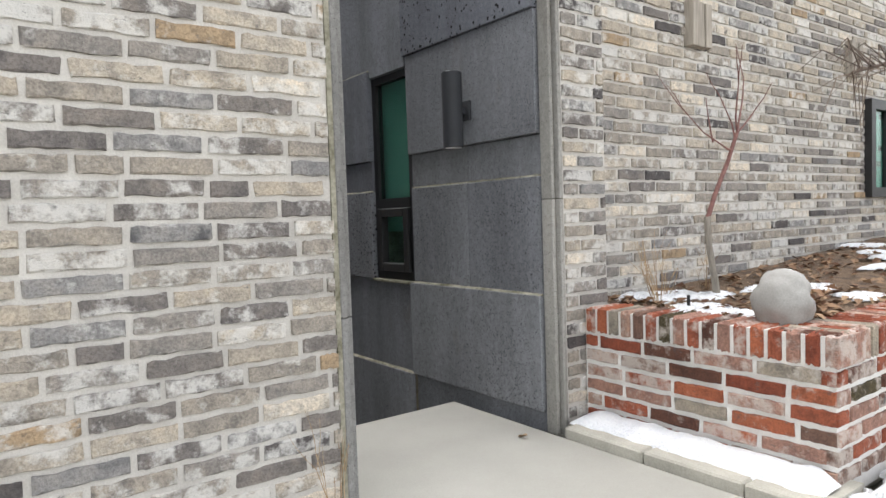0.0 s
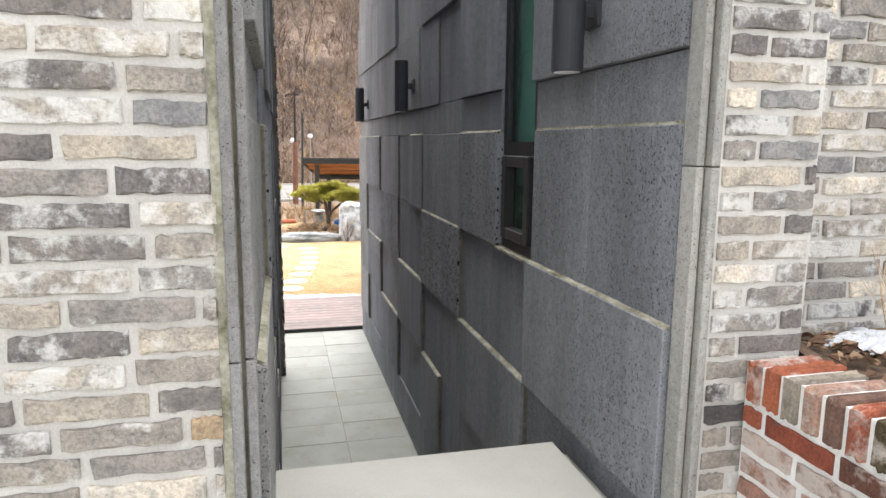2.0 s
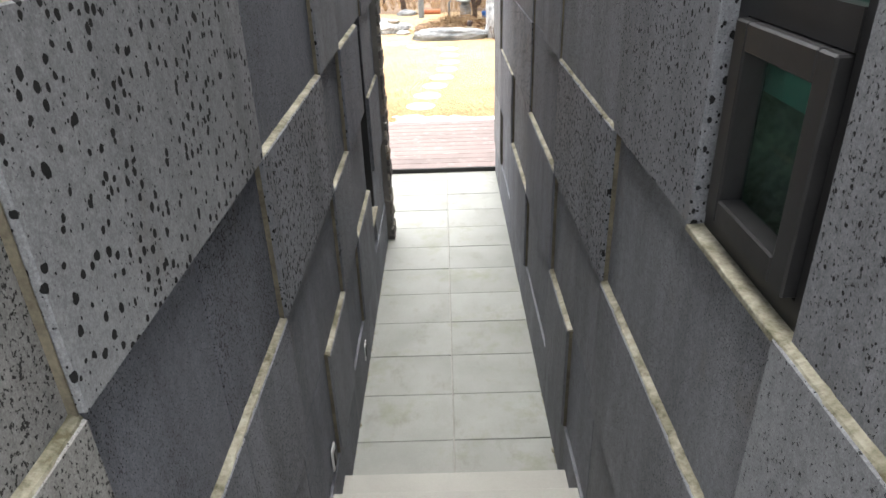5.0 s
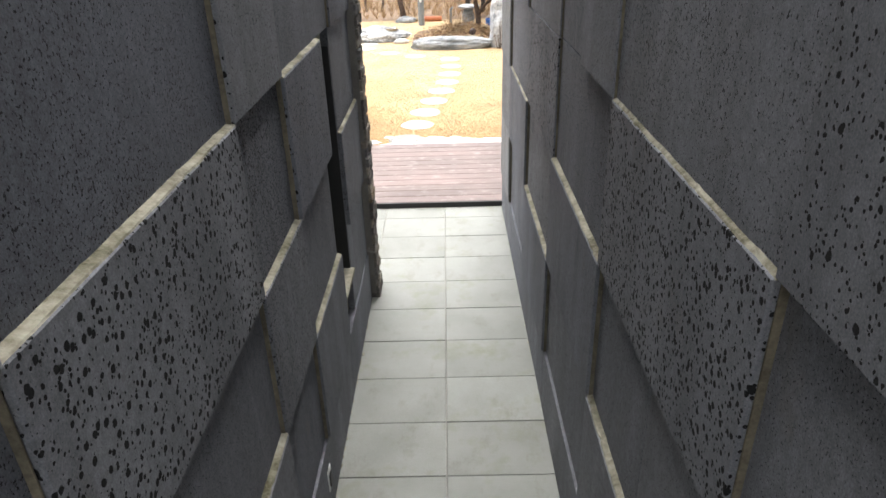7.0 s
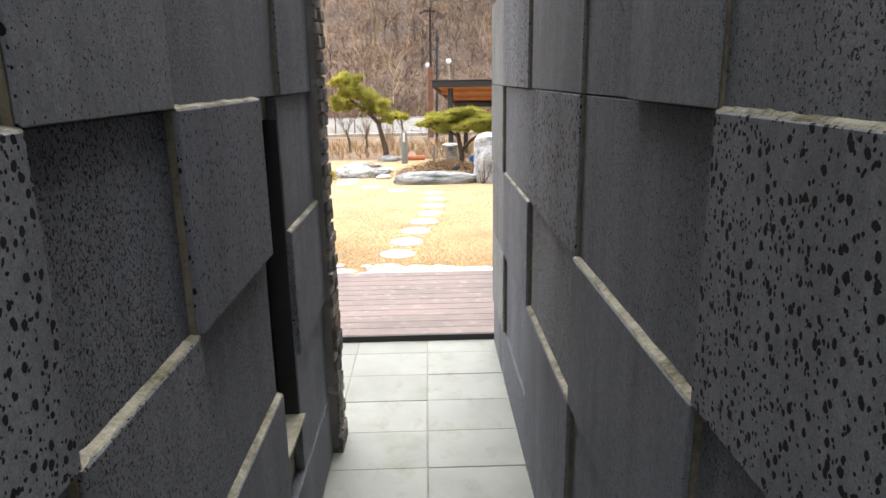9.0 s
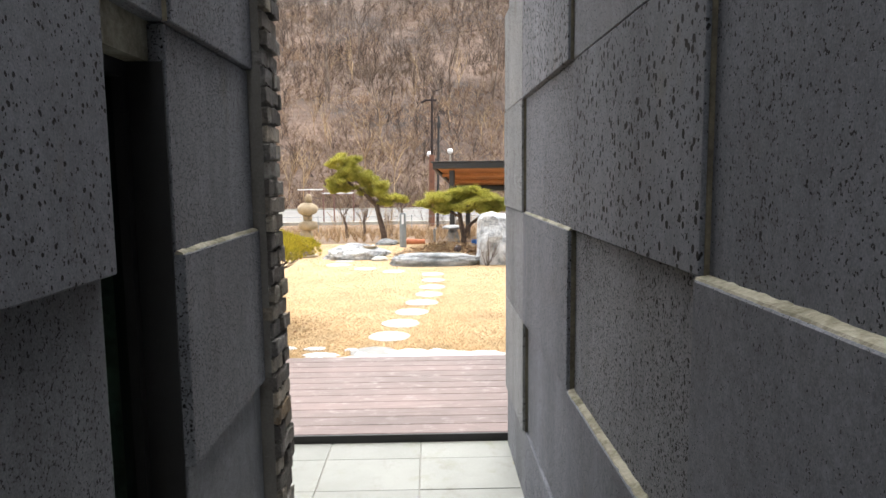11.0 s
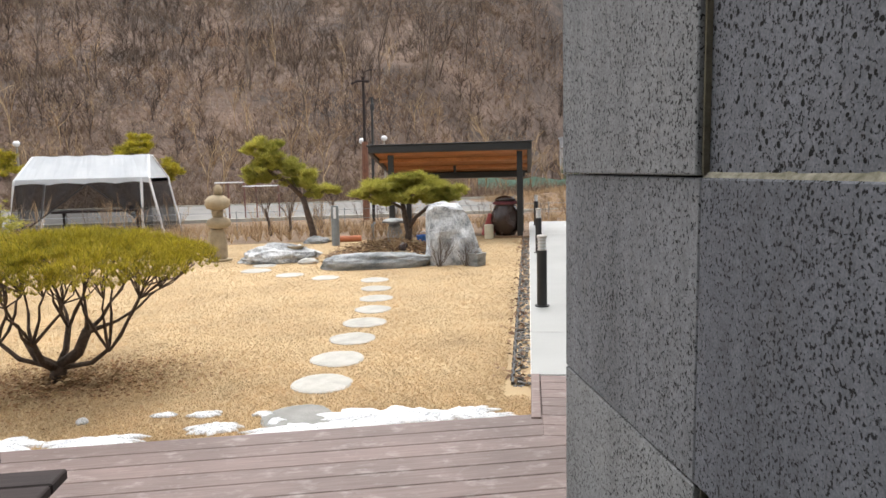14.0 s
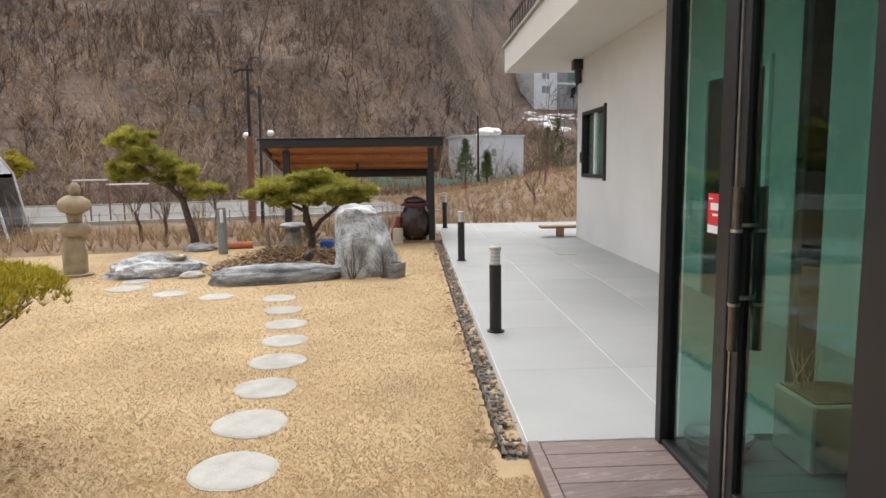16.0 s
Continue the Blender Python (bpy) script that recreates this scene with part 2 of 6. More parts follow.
def leafy(name, stops, rough=0.6, thin=0.0, patch=1.6, swing=0.28):
    """Needles, blades and twigs: each loose piece has a colour of its own."""
    m, n, l, p = material(name)
    rnd = n.new("ShaderNodeNewGeometry").outputs["Random Per Island"]
    c = ramp(n, l, rnd, stops)
    s = noise_tex(n, l, where(n, l), patch, 4)
    c = mix(n, l, 1.0, c, ramp(n, l, s, [(0.3, (1 - swing, 1 - swing, 1 - swing)), (0.7, (1 + swing, 1 + swing * 0.8, 1 + swing * 0.6))]), "MULTIPLY")
    l.new(c, p.inputs["Base Color"])
    p.inputs["Roughness"].default_value = rough
    p.inputs["Specular IOR Level"].default_value = 0.25
    if thin:
        x, t = n.new("ShaderNodeMixShader"), n.new("ShaderNodeBsdfTranslucent")
        x.inputs[0].default_value = thin
        l.new(c, t.inputs[0])
        l.new(p.outputs[0], x.inputs[1])
        l.new(t.outputs[0], x.inputs[2])
        l.new(x.outputs[0], n["Material Output"].inputs[0])
    return m


def glass(name, tint, rough=0.0):
    m, n, l, p = material(name)
    n.remove(p)
    t, g, x, f = n.new("ShaderNodeBsdfTransparent"), n.new("ShaderNodeBsdfGlossy"), n.new("ShaderNodeMixShader"), n.new("ShaderNodeLayerWeight")
    t.inputs[0].default_value = (*tint, 1)
    g.inputs["Roughness"].default_value = rough
    f.inputs["Blend"].default_value = 0.5
    k = math_node(n, l, "POWER", f.outputs["Facing"], 5.0)
    l.new(math_node(n, l, "ADD", math_node(n, l, "MULTIPLY", k, 0.94), 0.05, True), x.inputs[0])
    l.new(t.outputs[0], x.inputs[1])
    l.new(g.outputs[0], x.inputs[2])
    l.new(x.outputs[0], n["Material Output"].inputs[0])
    return m


STONE = (0.161, 0.168, 0.187)
# tone for paler stone copies: daylight near the corridor ends put into the colour
LIT_STONE = (0.204, 0.209, 0.22)
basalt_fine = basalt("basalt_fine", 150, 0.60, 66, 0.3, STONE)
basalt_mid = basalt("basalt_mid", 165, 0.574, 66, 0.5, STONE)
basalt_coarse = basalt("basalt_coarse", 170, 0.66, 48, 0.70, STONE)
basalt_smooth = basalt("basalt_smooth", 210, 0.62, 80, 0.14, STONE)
# warmer entry slabs, also paled for the light from the yard
basalt_pale = basalt("basalt_lit_warm", 140, 0.59, 75, 0.25, (0.236, 0.234, 0.229))
basalt_cool = basalt("basalt_lit", 150, 0.615, 66, 0.35, LIT_STONE)
basalt_open = basalt("basalt_open_lit", 170, 0.66, 50, 0.68, LIT_STONE)
basalt_end = basalt("basalt_lit_fine", 150, 0.585, 70, 0.35, (0.218, 0.224, 0.235))
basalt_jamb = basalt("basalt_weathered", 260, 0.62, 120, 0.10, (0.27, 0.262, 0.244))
caulk = plain("joint_mortar", (0.09, 0.083, 0.045), (0.40, 0.38, 0.305), 0.9, 7, 55, 0.9, depth=0.006)
old_caulk = plain("weathered_joint", (0.07, 0.062, 0.045), (0.2, 0.175, 0.125), 0.95, 9, 80, 0.6)
mortar_grey = plain("mortar_grey", (0.48, 0.455, 0.42), (0.64, 0.615, 0.57), 0.95, 5, 160, 0.7)
mortar_white = plain("mortar_white", (0.62, 0.6, 0.57), (0.8, 0.79, 0.76), 0.95, 5, 120, 0.7)
GREYS = [(0.0, (0.20, 0.192, 0.185)), (0.1, (0.335, 0.318, 0.285)), (0.22, (0.262, 0.256, 0.245)), (0.33, (0.39, 0.366, 0.318)), (0.44, (0.178, 0.172, 0.170)),
         (0.53, (0.31, 0.296, 0.268)), (0.65, (0.45, 0.424, 0.368)), (0.77, (0.36, 0.285, 0.195)), (0.81, (0.60, 0.57, 0.50)), (0.90, (0.255, 0.262, 0.268)), (0.96, (0.095, 0.092, 0.095))]
GREYS = [(p, (c[0] * 1.03, c[1] * 0.965, c[2] * 0.915)) for p, c in GREYS]
brick_grey = brick_mat("brick_grey", GREYS, (0.7, 0.685, 0.65), 0.085)
brick_grey_stuff = brick_mat("brick_grey_joined", GREYS, (0.7, 0.685, 0.65), 0.085, True)
# grey bricks scaled darker: the garden corner's shade put into the colour
SHADED_GREYS = [(p, tuple(k * 0.52 for k in c)) for p, c in GREYS]
brick_grey_shaded = brick_mat("brick_grey_shaded", SHADED_GREYS, (0.3, 0.29, 0.27), 0.04)
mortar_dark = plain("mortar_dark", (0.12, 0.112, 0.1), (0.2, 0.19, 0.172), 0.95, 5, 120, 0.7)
# dimness inside the entrance put into the colour of its floor and wall
entrance_dimmed = plain("dimmed_interior_grey", (0.10, 0.105, 0.10), (0.15, 0.155, 0.15), 0.8, 2, 90, 0.1)
REDS = [(0.0, (0.28, 0.085, 0.048)), (0.2, (0.31, 0.175, 0.135)), (0.34, (0.22, 0.062, 0.036)), (0.5, (0.37, 0.235, 0.18)), (0.64, (0.17, 0.10, 0.075)), (0.74, (0.33, 0.105, 0.055)), (0.84, (0.07, 0.055, 0.028)), (0.88, (0.30, 0.26, 0.21)), (0.93, (0.11, 0.05, 0.035))]
brick_red = brick_mat("brick_red", REDS, (0.56, 0.50, 0.45), 0.105)
slab_mat = plain("polished_concrete", (0.265, 0.259, 0.233), (0.355, 0.346, 0.314), 0.6, 1.6, 220, 0.12, depth=0.001)
tile_mat = plain("floor_tile", (0.195, 0.2, 0.18), (0.275, 0.28, 0.258), 0.55, 2.4, 180, 0.15, own=9.0, depth=0.001, vary=0.12)
tn, tl = tile_mat.node_tree.nodes, tile_mat.node_tree.links
tp = tn["Principled BSDF"]
clean = tp.inputs["Base Color"].links[0].from_socket
moss_ = ramp(tn, tl, noise_tex(tn, tl, where(tn, tl), 3.1, 6, 0.7), [(0.54, (0, 0, 0)), (0.72, (0.6, 0.6, 0.6))])
dirt_ = ramp(tn, tl, noise_tex(tn, tl, where(tn, tl, (1, 0.6, 1)), 7.5, 6, 0.72), [(0.55, (0, 0, 0)), (0.75, (0.55, 0.55, 0.55))])
tl.new(mix(tn, tl, dirt_, mix(tn, tl, moss_, clean, (0.15, 0.155, 0.085)), (0.13, 0.115, 0.09)), tp.inputs["Base Color"])
grout_mat = plain("grout", (0.2, 0.195, 0.18), (0.3, 0.29, 0.26), 0.9, 8, 120)
patio_mat = plain("patio_stone", (0.29, 0.295, 0.287), (0.37, 0.375, 0.365), 0.6, 0.9, 200, 0.12, own=5.0, depth=0.001, vary=0.05)
kerb_mat = plain("kerb_concrete", (0.3, 0.29, 0.25), (0.46, 0.44, 0.38), 0.9, 5, 120, 0.6)
snow_mat = plain("snow", (0.76, 0.78, 0.82), (0.88, 0.89, 0.9), 0.6, 14, 55, 1.0, depth=0.02)
soil_mat = plain("soil_litter", (0.07, 0.045, 0.03), (0.24, 0.16, 0.1), 0.95, 14, 90, 1.0, depth=0.02)
lawn_mat = plain("lawn_thatch", (0.36, 0.26, 0.145), (0.50, 0.38, 0.225), 0.95, 1.4, 75, 0.5, depth=0.004)
bank_mat = plain("dry_bank", (0.11, 0.068, 0.042), (0.27, 0.185, 0.115), 0.95, 1.2, 25, 1.0, depth=0.05)
hill_mat = plain("leaf_litter_slope", (0.03, 0.021, 0.017), (0.185, 0.125, 0.092), 0.95, 0.13, 1.6, 1.0, depth=0.3)
road_mat = plain("pale_asphalt", (0.125, 0.118, 0.108), (0.2, 0.19, 0.178), 0.9, 0.5, 40, 0.4)
deck_mat = timber("deck_composite", (0.14, 0.1, 0.09), (0.215, 0.16, 0.147), 0.6, "x", (0.4, 0.365, 0.345))
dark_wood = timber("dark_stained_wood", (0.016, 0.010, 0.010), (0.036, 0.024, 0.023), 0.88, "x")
grey_wood = timber("weathered_wood", (0.2, 0.18, 0.15), (0.42, 0.38, 0.32), 0.85, "z")
roof_wood = timber("orange_roof_boards", (0.32, 0.11, 0.03), (0.56, 0.25, 0.085), 0.6, "x")
bench_wood = timber("bench_wood", (0.22, 0.13, 0.07), (0.4, 0.26, 0.15), 0.7, "x")
bark_mat = plain("pine_bark", (0.045, 0.032, 0.026), (0.15, 0.105, 0.08), 0.95, 22, 120, 1.0, depth=0.01)
red_bark = plain("red_bark", (0.12, 0.05, 0.045), (0.26, 0.13, 0.11), 0.8, 30, 120, 0.4)
black_metal = plain("black_powder_coat", (0.012, 0.012, 0.013), (0.02, 0.02, 0.021), 0.45, 20, 300, 0.1, depth=0.0005)
grey_metal = plain("anthracite_coat", (0.022, 0.024, 0.028), (0.034, 0.036, 0.042), 0.7, 14, 300, 0.1, depth=0.0005)
steel = plain("brushed_steel", (0.5, 0.47, 0.44), (0.64, 0.61, 0.58), 0.35, 20, 200, 0.1, 1.0, depth=0.0003)
bronze = plain("dark_bronze", (0.13, 0.105, 0.085), (0.2, 0.165, 0.135), 0.4, 20, 200, 0.1, 0.8, depth=0.0003)
lamp_grey = plain("grey_bollard_coat", (0.17, 0.19, 0.205), (0.22, 0.24, 0.255), 0.5, 20, 200, 0.1)
render_mat = plain("white_render", (0.60, 0.585, 0.56), (0.70, 0.685, 0.66), 0.9, 0.8, 90, 0.3)
soffit_mat = plain("soffit_paint", (0.6, 0.58, 0.54), (0.66, 0.64, 0.6), 0.9, 0.8, 90, 0.15)
rock_pale = plain("pale_granite", (0.16, 0.17, 0.18), (0.74, 0.75, 0.76), 0.9, 6, 34, 1.0, depth=0.02)
rock_dark = plain("layered_grey_rock", (0.10, 0.11, 0.115), (0.43, 0.44, 0.445), 0.9, 4, 40, 1.0, stretch=(1, 1, 3), depth=0.02)
stone_tan = plain("tan_fieldstone", (0.24, 0.185, 0.115), (0.41, 0.33, 0.22), 0.9, 6, 80, 0.8, depth=0.01)
stone_smooth = plain("smooth_grey_stone", (0.25, 0.243, 0.228), (0.36, 0.35, 0.33), 0.8, 4, 150, 0.4)
step_stone = plain("stepping_stone", (0.33, 0.32, 0.29), (0.47, 0.455, 0.42), 0.9, 7, 120, 0.7, own=3.0, vary=0.1)
step_wet = plain("wet_stepping_stone", (0.17, 0.17, 0.16), (0.28, 0.275, 0.26), 0.8, 7, 120, 0.7)
jar_mat = plain("glazed_brown_clay", (0.022, 0.012, 0.01), (0.05, 0.028, 0.022), 0.25, 6, 60, 0.1)
red_plastic = plain("faded_red_plastic", (0.3, 0.05, 0.045), (0.4, 0.085, 0.075), 0.5, 8, 90, 0.1)
maroon_cloth = plain("maroon_cloth", (0.09, 0.02, 0.028), (0.16, 0.045, 0.05), 0.9, 12, 120, 0.6)
cream_paint = plain("cream_tin", (0.5, 0.46, 0.35), (0.62, 0.58, 0.46), 0.6, 8, 90, 0.1)
blue_plastic = plain("blue_plastic", (0.02, 0.1, 0.36), (0.04, 0.17, 0.5), 0.4, 8, 90, 0.1)
orange_clay = plain("orange_clay", (0.34, 0.1, 0.04), (0.46, 0.16, 0.07), 0.7, 8, 90, 0.2)
canvas_white = plain("white_canvas", (0.68, 0.71, 0.74), (0.8, 0.82, 0.84), 0.8, 2, 90, 0.2)
white_paint = plain("white_paint", (0.72, 0.72, 0.72), (0.8, 0.8, 0.8), 0.6, 6, 90, 0.1)
far_white = plain("far_white_cladding", (0.52, 0.55, 0.58), (0.66, 0.69, 0.72), 0.8, 0.5, 8, 0.1)
far_grey = plain("far_grey_cladding", (0.2, 0.21, 0.24), (0.28, 0.29, 0.32), 0.8, 0.5, 8, 0.1)
net_green = plain("green_netting", (0.2, 0.36, 0.29), (0.34, 0.5, 0.42), 0.9, 0.8, 10, 0.2)
red_sticker = plain("red_sticker", (0.6, 0.02, 0.03), (0.68, 0.03, 0.04), 0.5, 9, 90, 0.05)
pebble_mat = plain("dark_pebbles", (0.06, 0.058, 0.055), (0.24, 0.23, 0.215), 0.85, 14, 60, 0.4)
glow, gn, gl, gp = material("frosted_lamp_glass")
gp.inputs["Base Color"].default_value = (0.75, 0.76, 0.78, 1)
gp.inputs["Roughness"].default_value = 0.4
green_glass = glass("green_tinted_glass", (0.58, 0.76, 0.715))
dark_glass = glass("dark_window_glass", (0.7, 0.88, 0.83))
curtain_mat = plain("pale_green_blind", (0.22, 0.36, 0.33), (0.32, 0.46, 0.42), 0.9, 3, 80, 0.1)
room_dark = plain("unlit_room_paint", (0.3, 0.3, 0.29), (0.36, 0.36, 0.35), 0.9)
mesh_mat, mn, ml, mp = material("black_mosquito_net")
mp.inputs["Base Color"].default_value = (0.02, 0.02, 0.024, 1)
mx, mt = mn.new("ShaderNodeMixShader"), mn.new("ShaderNodeBsdfTransparent")
mx.inputs[0].default_value = 0.6
ml.new(mt.outputs[0], mx.inputs[1])
ml.new(mp.outputs[0], mx.inputs[2])
ml.new(mx.outputs[0], mn["Material Output"].inputs[0])
needle_mat = leafy("pine_needles", [(0, (0.13, 0.135, 0.02)), (0.5, (0.44, 0.385, 0.034)), (0.85, (0.60, 0.52, 0.05)), (1, (0.55, 0.42, 0.1))], 0.6, 0.2)
needle_dark = leafy("pine_needles_dark", [(0, (0.22, 0.24, 0.045)), (0.5, (0.40, 0.40, 0.072)), (1, (0.56, 0.50, 0.14))], 0.6, 0.35)
fir_mat = leafy("fir_needles", [(0, (0.06, 0.09, 0.04)), (1, (0.17, 0.21, 0.09))])
blade_mat = leafy("dead_grass_blades", [(0, (0.44, 0.315, 0.175)), (0.4, (0.57, 0.435, 0.262)), (0.8, (0.69, 0.56, 0.375)), (1, (0.47, 0.325, 0.165))], 0.8, 0.3, 2.2, 0.2)
twig_mat = leafy("bare_twigs", [(0, (0.075, 0.055, 0.045)), (0.5, (0.145, 0.112, 0.09)), (1, (0.24, 0.195, 0.16))], 0.9)
brush_mat = leafy("dry_brush", [(0, (0.08, 0.05, 0.038)), (0.45, (0.19, 0.132, 0.098)), (0.8, (0.30, 0.232, 0.172)), (1, (0.47, 0.38, 0.28))], 0.9, 0, 0.11, 0.55)
rust_mat = leafy("rusty_needles", [(0, (0.16, 0.085, 0.045)), (0.6, (0.32, 0.19, 0.105)), (1, (0.45, 0.31, 0.18))], 0.9)
thicket_mat = leafy("dark_thicket_twigs", [(0, (0.03, 0.022, 0.019)), (1, (0.085, 0.06, 0.048))], 0.9)
weed_mat = leafy("dry_weeds", [(0, (0.22, 0.13, 0.07)), (0.5, (0.4, 0.28, 0.16)), (1, (0.55, 0.43, 0.27))], 0.9)
leaf_mat = leafy("dead_leaves", [(0, (0.10, 0.052, 0.034)), (0.6, (0.24, 0.15, 0.095)), (1, (0.4, 0.29, 0.19))], 0.9)

# ---- the large structure ----
FLOOR, DECK, LAWN, PATIO, LAND = -0.90, -0.85, -0.92, -0.84, 0.525
AXIS = radians(14.5)
HM = Matrix.Translation((1.80, 10.12, 0)) @ Matrix.Rotation(-AXIS, 4, "Z")   # the house: x into it, y along its front


def structure(name, bm, material_, label="", smooth=False):
    ob = new(name, as_mesh(bm, name, material_, smooth))
    base_at[ob] = Vector()
    return tagged(ob, label, "", "", "structure")


def hbox(bm, r0, r1, d0, d1, z0, z1, bevel=0.0):
    return box(bm, r0, r1, d0, d1, z0, z1, bevel, HM)


def H(*a, **k):
    return hbox(bmesh.new(), *a, **k)


def hp(r, d, z):
    return HM @ Vector((r, d, z))


# the ground: one sheet from the lawn down past the road and up the wooded slope
def ground_height(x, y):
    z = LAWN - 0.28 * min(max((y - 20.5) / 7.0, 0), 1)
    if y > 44:
        k = min(max((16.2 + 0.57 * (y - 58) - x) / 14, 0.0), 1.0)
        k = k * k * (3 - 2 * k)
        rise = (y - 44) * 0.50 * k + (max(0, y - 58) * 0.21 + max(0, y - 105) * 0.4) * (1 - k)
        z += rise + (noise.noise(Vector((x * 0.06, y * 0.06, 0))) * 2.2 + noise.noise(Vector((x * 0.2, y * 0.2, 3))) * 0.7) * min((y - 44) / 14, 1) * (0.15 + 0.85 * k)
    if x > 7 and 21 < y < 44:
        z += min((x - 7) * 0.16, 2.2) * min((y - 21) / 4, 1) * max(0, min((44 - y) / 8 + 0.35, 1))
    return z


def sheet(xs, ys, height):
    bm = bmesh.new()
    grid = [[bm.verts.new((x, y, height(x, y))) for x in xs] for y in ys]
    for a, b in zip(grid, grid[1:]):
        for i in range(len(xs) - 1):
            bm.faces.new((a[i], a[i + 1], b[i + 1], b[i]))
    return bm


lawn_x = [-60, -30, -16, -10, -7] + [-6 + 0.5 * i for i in range(28)] + [9, 12, 16, 22, 40, 70]
bm = sheet(lawn_x, [7.0, 9.0] + [9.5 + 0.5 * i for i in range(23)], lambda x, y: LAWN + 0.003 * noise.noise(Vector((x, y, 0)) * 1.3))
structure("ground", bm, lawn_mat, "dormant straw-coloured lawn", True)
bank_y = [20.5, 21, 22, 23, 24, 25, 26, 27, 28, 30, 32, 36, 40, 44]
structure("ground_bank", sheet([-90 + 6 * i for i in range(14)] + [-6 + 1.5 * i for i in range(21)] + [30 + 6 * i for i in range(16)], bank_y, ground_height), bank_mat, "brown weedy bank", True)
hx = [-150 + 6 * i for i in range(56)]
hy = [44 + 3 * i for i in range(20)] + [104 + 12 * i for i in range(10)]
structure("hillside", sheet(hx, hy, ground_height), hill_mat, "wooded winter hillside under leaf litter", True)
bm = sheet([-90 + 5 * i for i in range(28)], [31.5, 35, 39, 43], lambda x, y: ground_height(x, y) + 0.05 - (0.5 if x > 9 else 0))
structure("road", bm, road_mat, "pale worn asphalt road", True)
bm = bmesh.new()
for y in (31.3, 43.1):
    box(bm, -90, 9, y - 0.12, y + 0.12, -1.35, -1.08)
structure("road_kerb", bm, kerb_mat)
structure("ground_rear", B(-40, 40, -40, 0.9, -1.4, -0.95), kerb_mat)

# landing, steps, corridor floor
structure("landing_floor", B(-14, 0.50, -14, 1.105, 0.30, LAND, 0.006), slab_mat, "pale polished concrete landing")
structure("yard_floor", B(0.502, 16, -14, -0.80, 0.30, LAND - 0.004), slab_mat, "pale concrete yard")
structure("landing_base", B(-14, 0.50, -14, 1.08, -1.2, 0.298), kerb_mat)
for i in range(7):
    z = LAND - 0.178 * (i + 1)
    structure("stair_step", B(-0.60, 0.56, 1.10 + 0.28 * i, 1.40 + 0.28 * i, z - 0.25, z, 0.006), slab_mat, "pale concrete step")
floor = structure("floor", B(-4.5, 0.70, 3.06, 7.74, -1.3, FLOOR - 0.006), grout_mat, "corridor floor bed")

# the two corridor blocks: walls, with real openings, and roofs
WIN_R = (1.53, 1.975, 1.15, 2.43)
WIN_L = (4.96, 5.325, -0.24, 1.06)


def long_wall(name, x0, x1, y0, y1, z1, win, label):
    bm = bmesh.new()
    a, b, c, d = win
    box(bm, x0, x1, y0, a, -1.3, z1)
    box(bm, x0, x1, b, y1, -1.3, z1)
    box(bm, x0, x1, a, b, -1.3, c)
    box(bm, x0, x1, a, b, d, z1)
    return structure(name, bm, caulk, label)


wall_right = long_wall("wall_right", 0.60, 0.80, 0.45, 7.69, 4.6, WIN_R, "basalt-clad corridor wall")
wall_left = long_wall("wall_left", -0.80, -0.60, 0.37, 6.06, 4.6, WIN_L, "basalt-clad corridor wall")
bm = B(0.80, 6.0, 0.80, 0.95, -1.3, 4.6)
box(bm, 0.80, 6.0, 7.53, 7.69, -1.3, 4.6)
box(bm, 5.85, 6.0, 0.95, 7.53, -1.3, 4.6)
box(bm, 0.80, 5.85, 0.95, 7.53, -1.3, -0.9)
structure("wall_block_right", bm, room_dark)
structure("roof_right", B(0.60, 6.0, 0.62, 7.69, 4.604, 4.8), kerb_mat)
bm = B(-6.0, -0.80, 0.45, 0.60, -1.3, 4.6)
box(bm, -6.0, -0.80, 5.9, 6.05, -1.3, 4.6)
box(bm, -6.0, -5.85, 0.60, 5.9, -1.3, 4.6)
box(bm, -5.85, -0.80, 0.60, 5.9, -1.3, -0.9)
structure("wall_block_left", bm, room_dark)
structure("roof_left", B(-6.0, -0.60, 0.37, 6.06, 4.604, 4.8), kerb_mat)

# the sheets of brickwork behind the bricks
wall_brick_left = structure("wall_brick_left", B(-6.0, -0.622, 0.283, 0.366, 0.30, 4.6), mortar_grey, "old grey brick wall with pale mortar")
wall_brick_pier = structure("wall_brick_pier", B(0.605, 0.905, 0.372, 0.445, 0.30, 4.6), mortar_grey, "old grey brick pier")
wall_brick_yard = structure("wall_brick_yard", B(0.90, 9.0, 0.565, 0.78, 0.30, 4.6), mortar_grey, "long wall of old grey bricks")
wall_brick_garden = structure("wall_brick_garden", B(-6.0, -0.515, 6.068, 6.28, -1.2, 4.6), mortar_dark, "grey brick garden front")

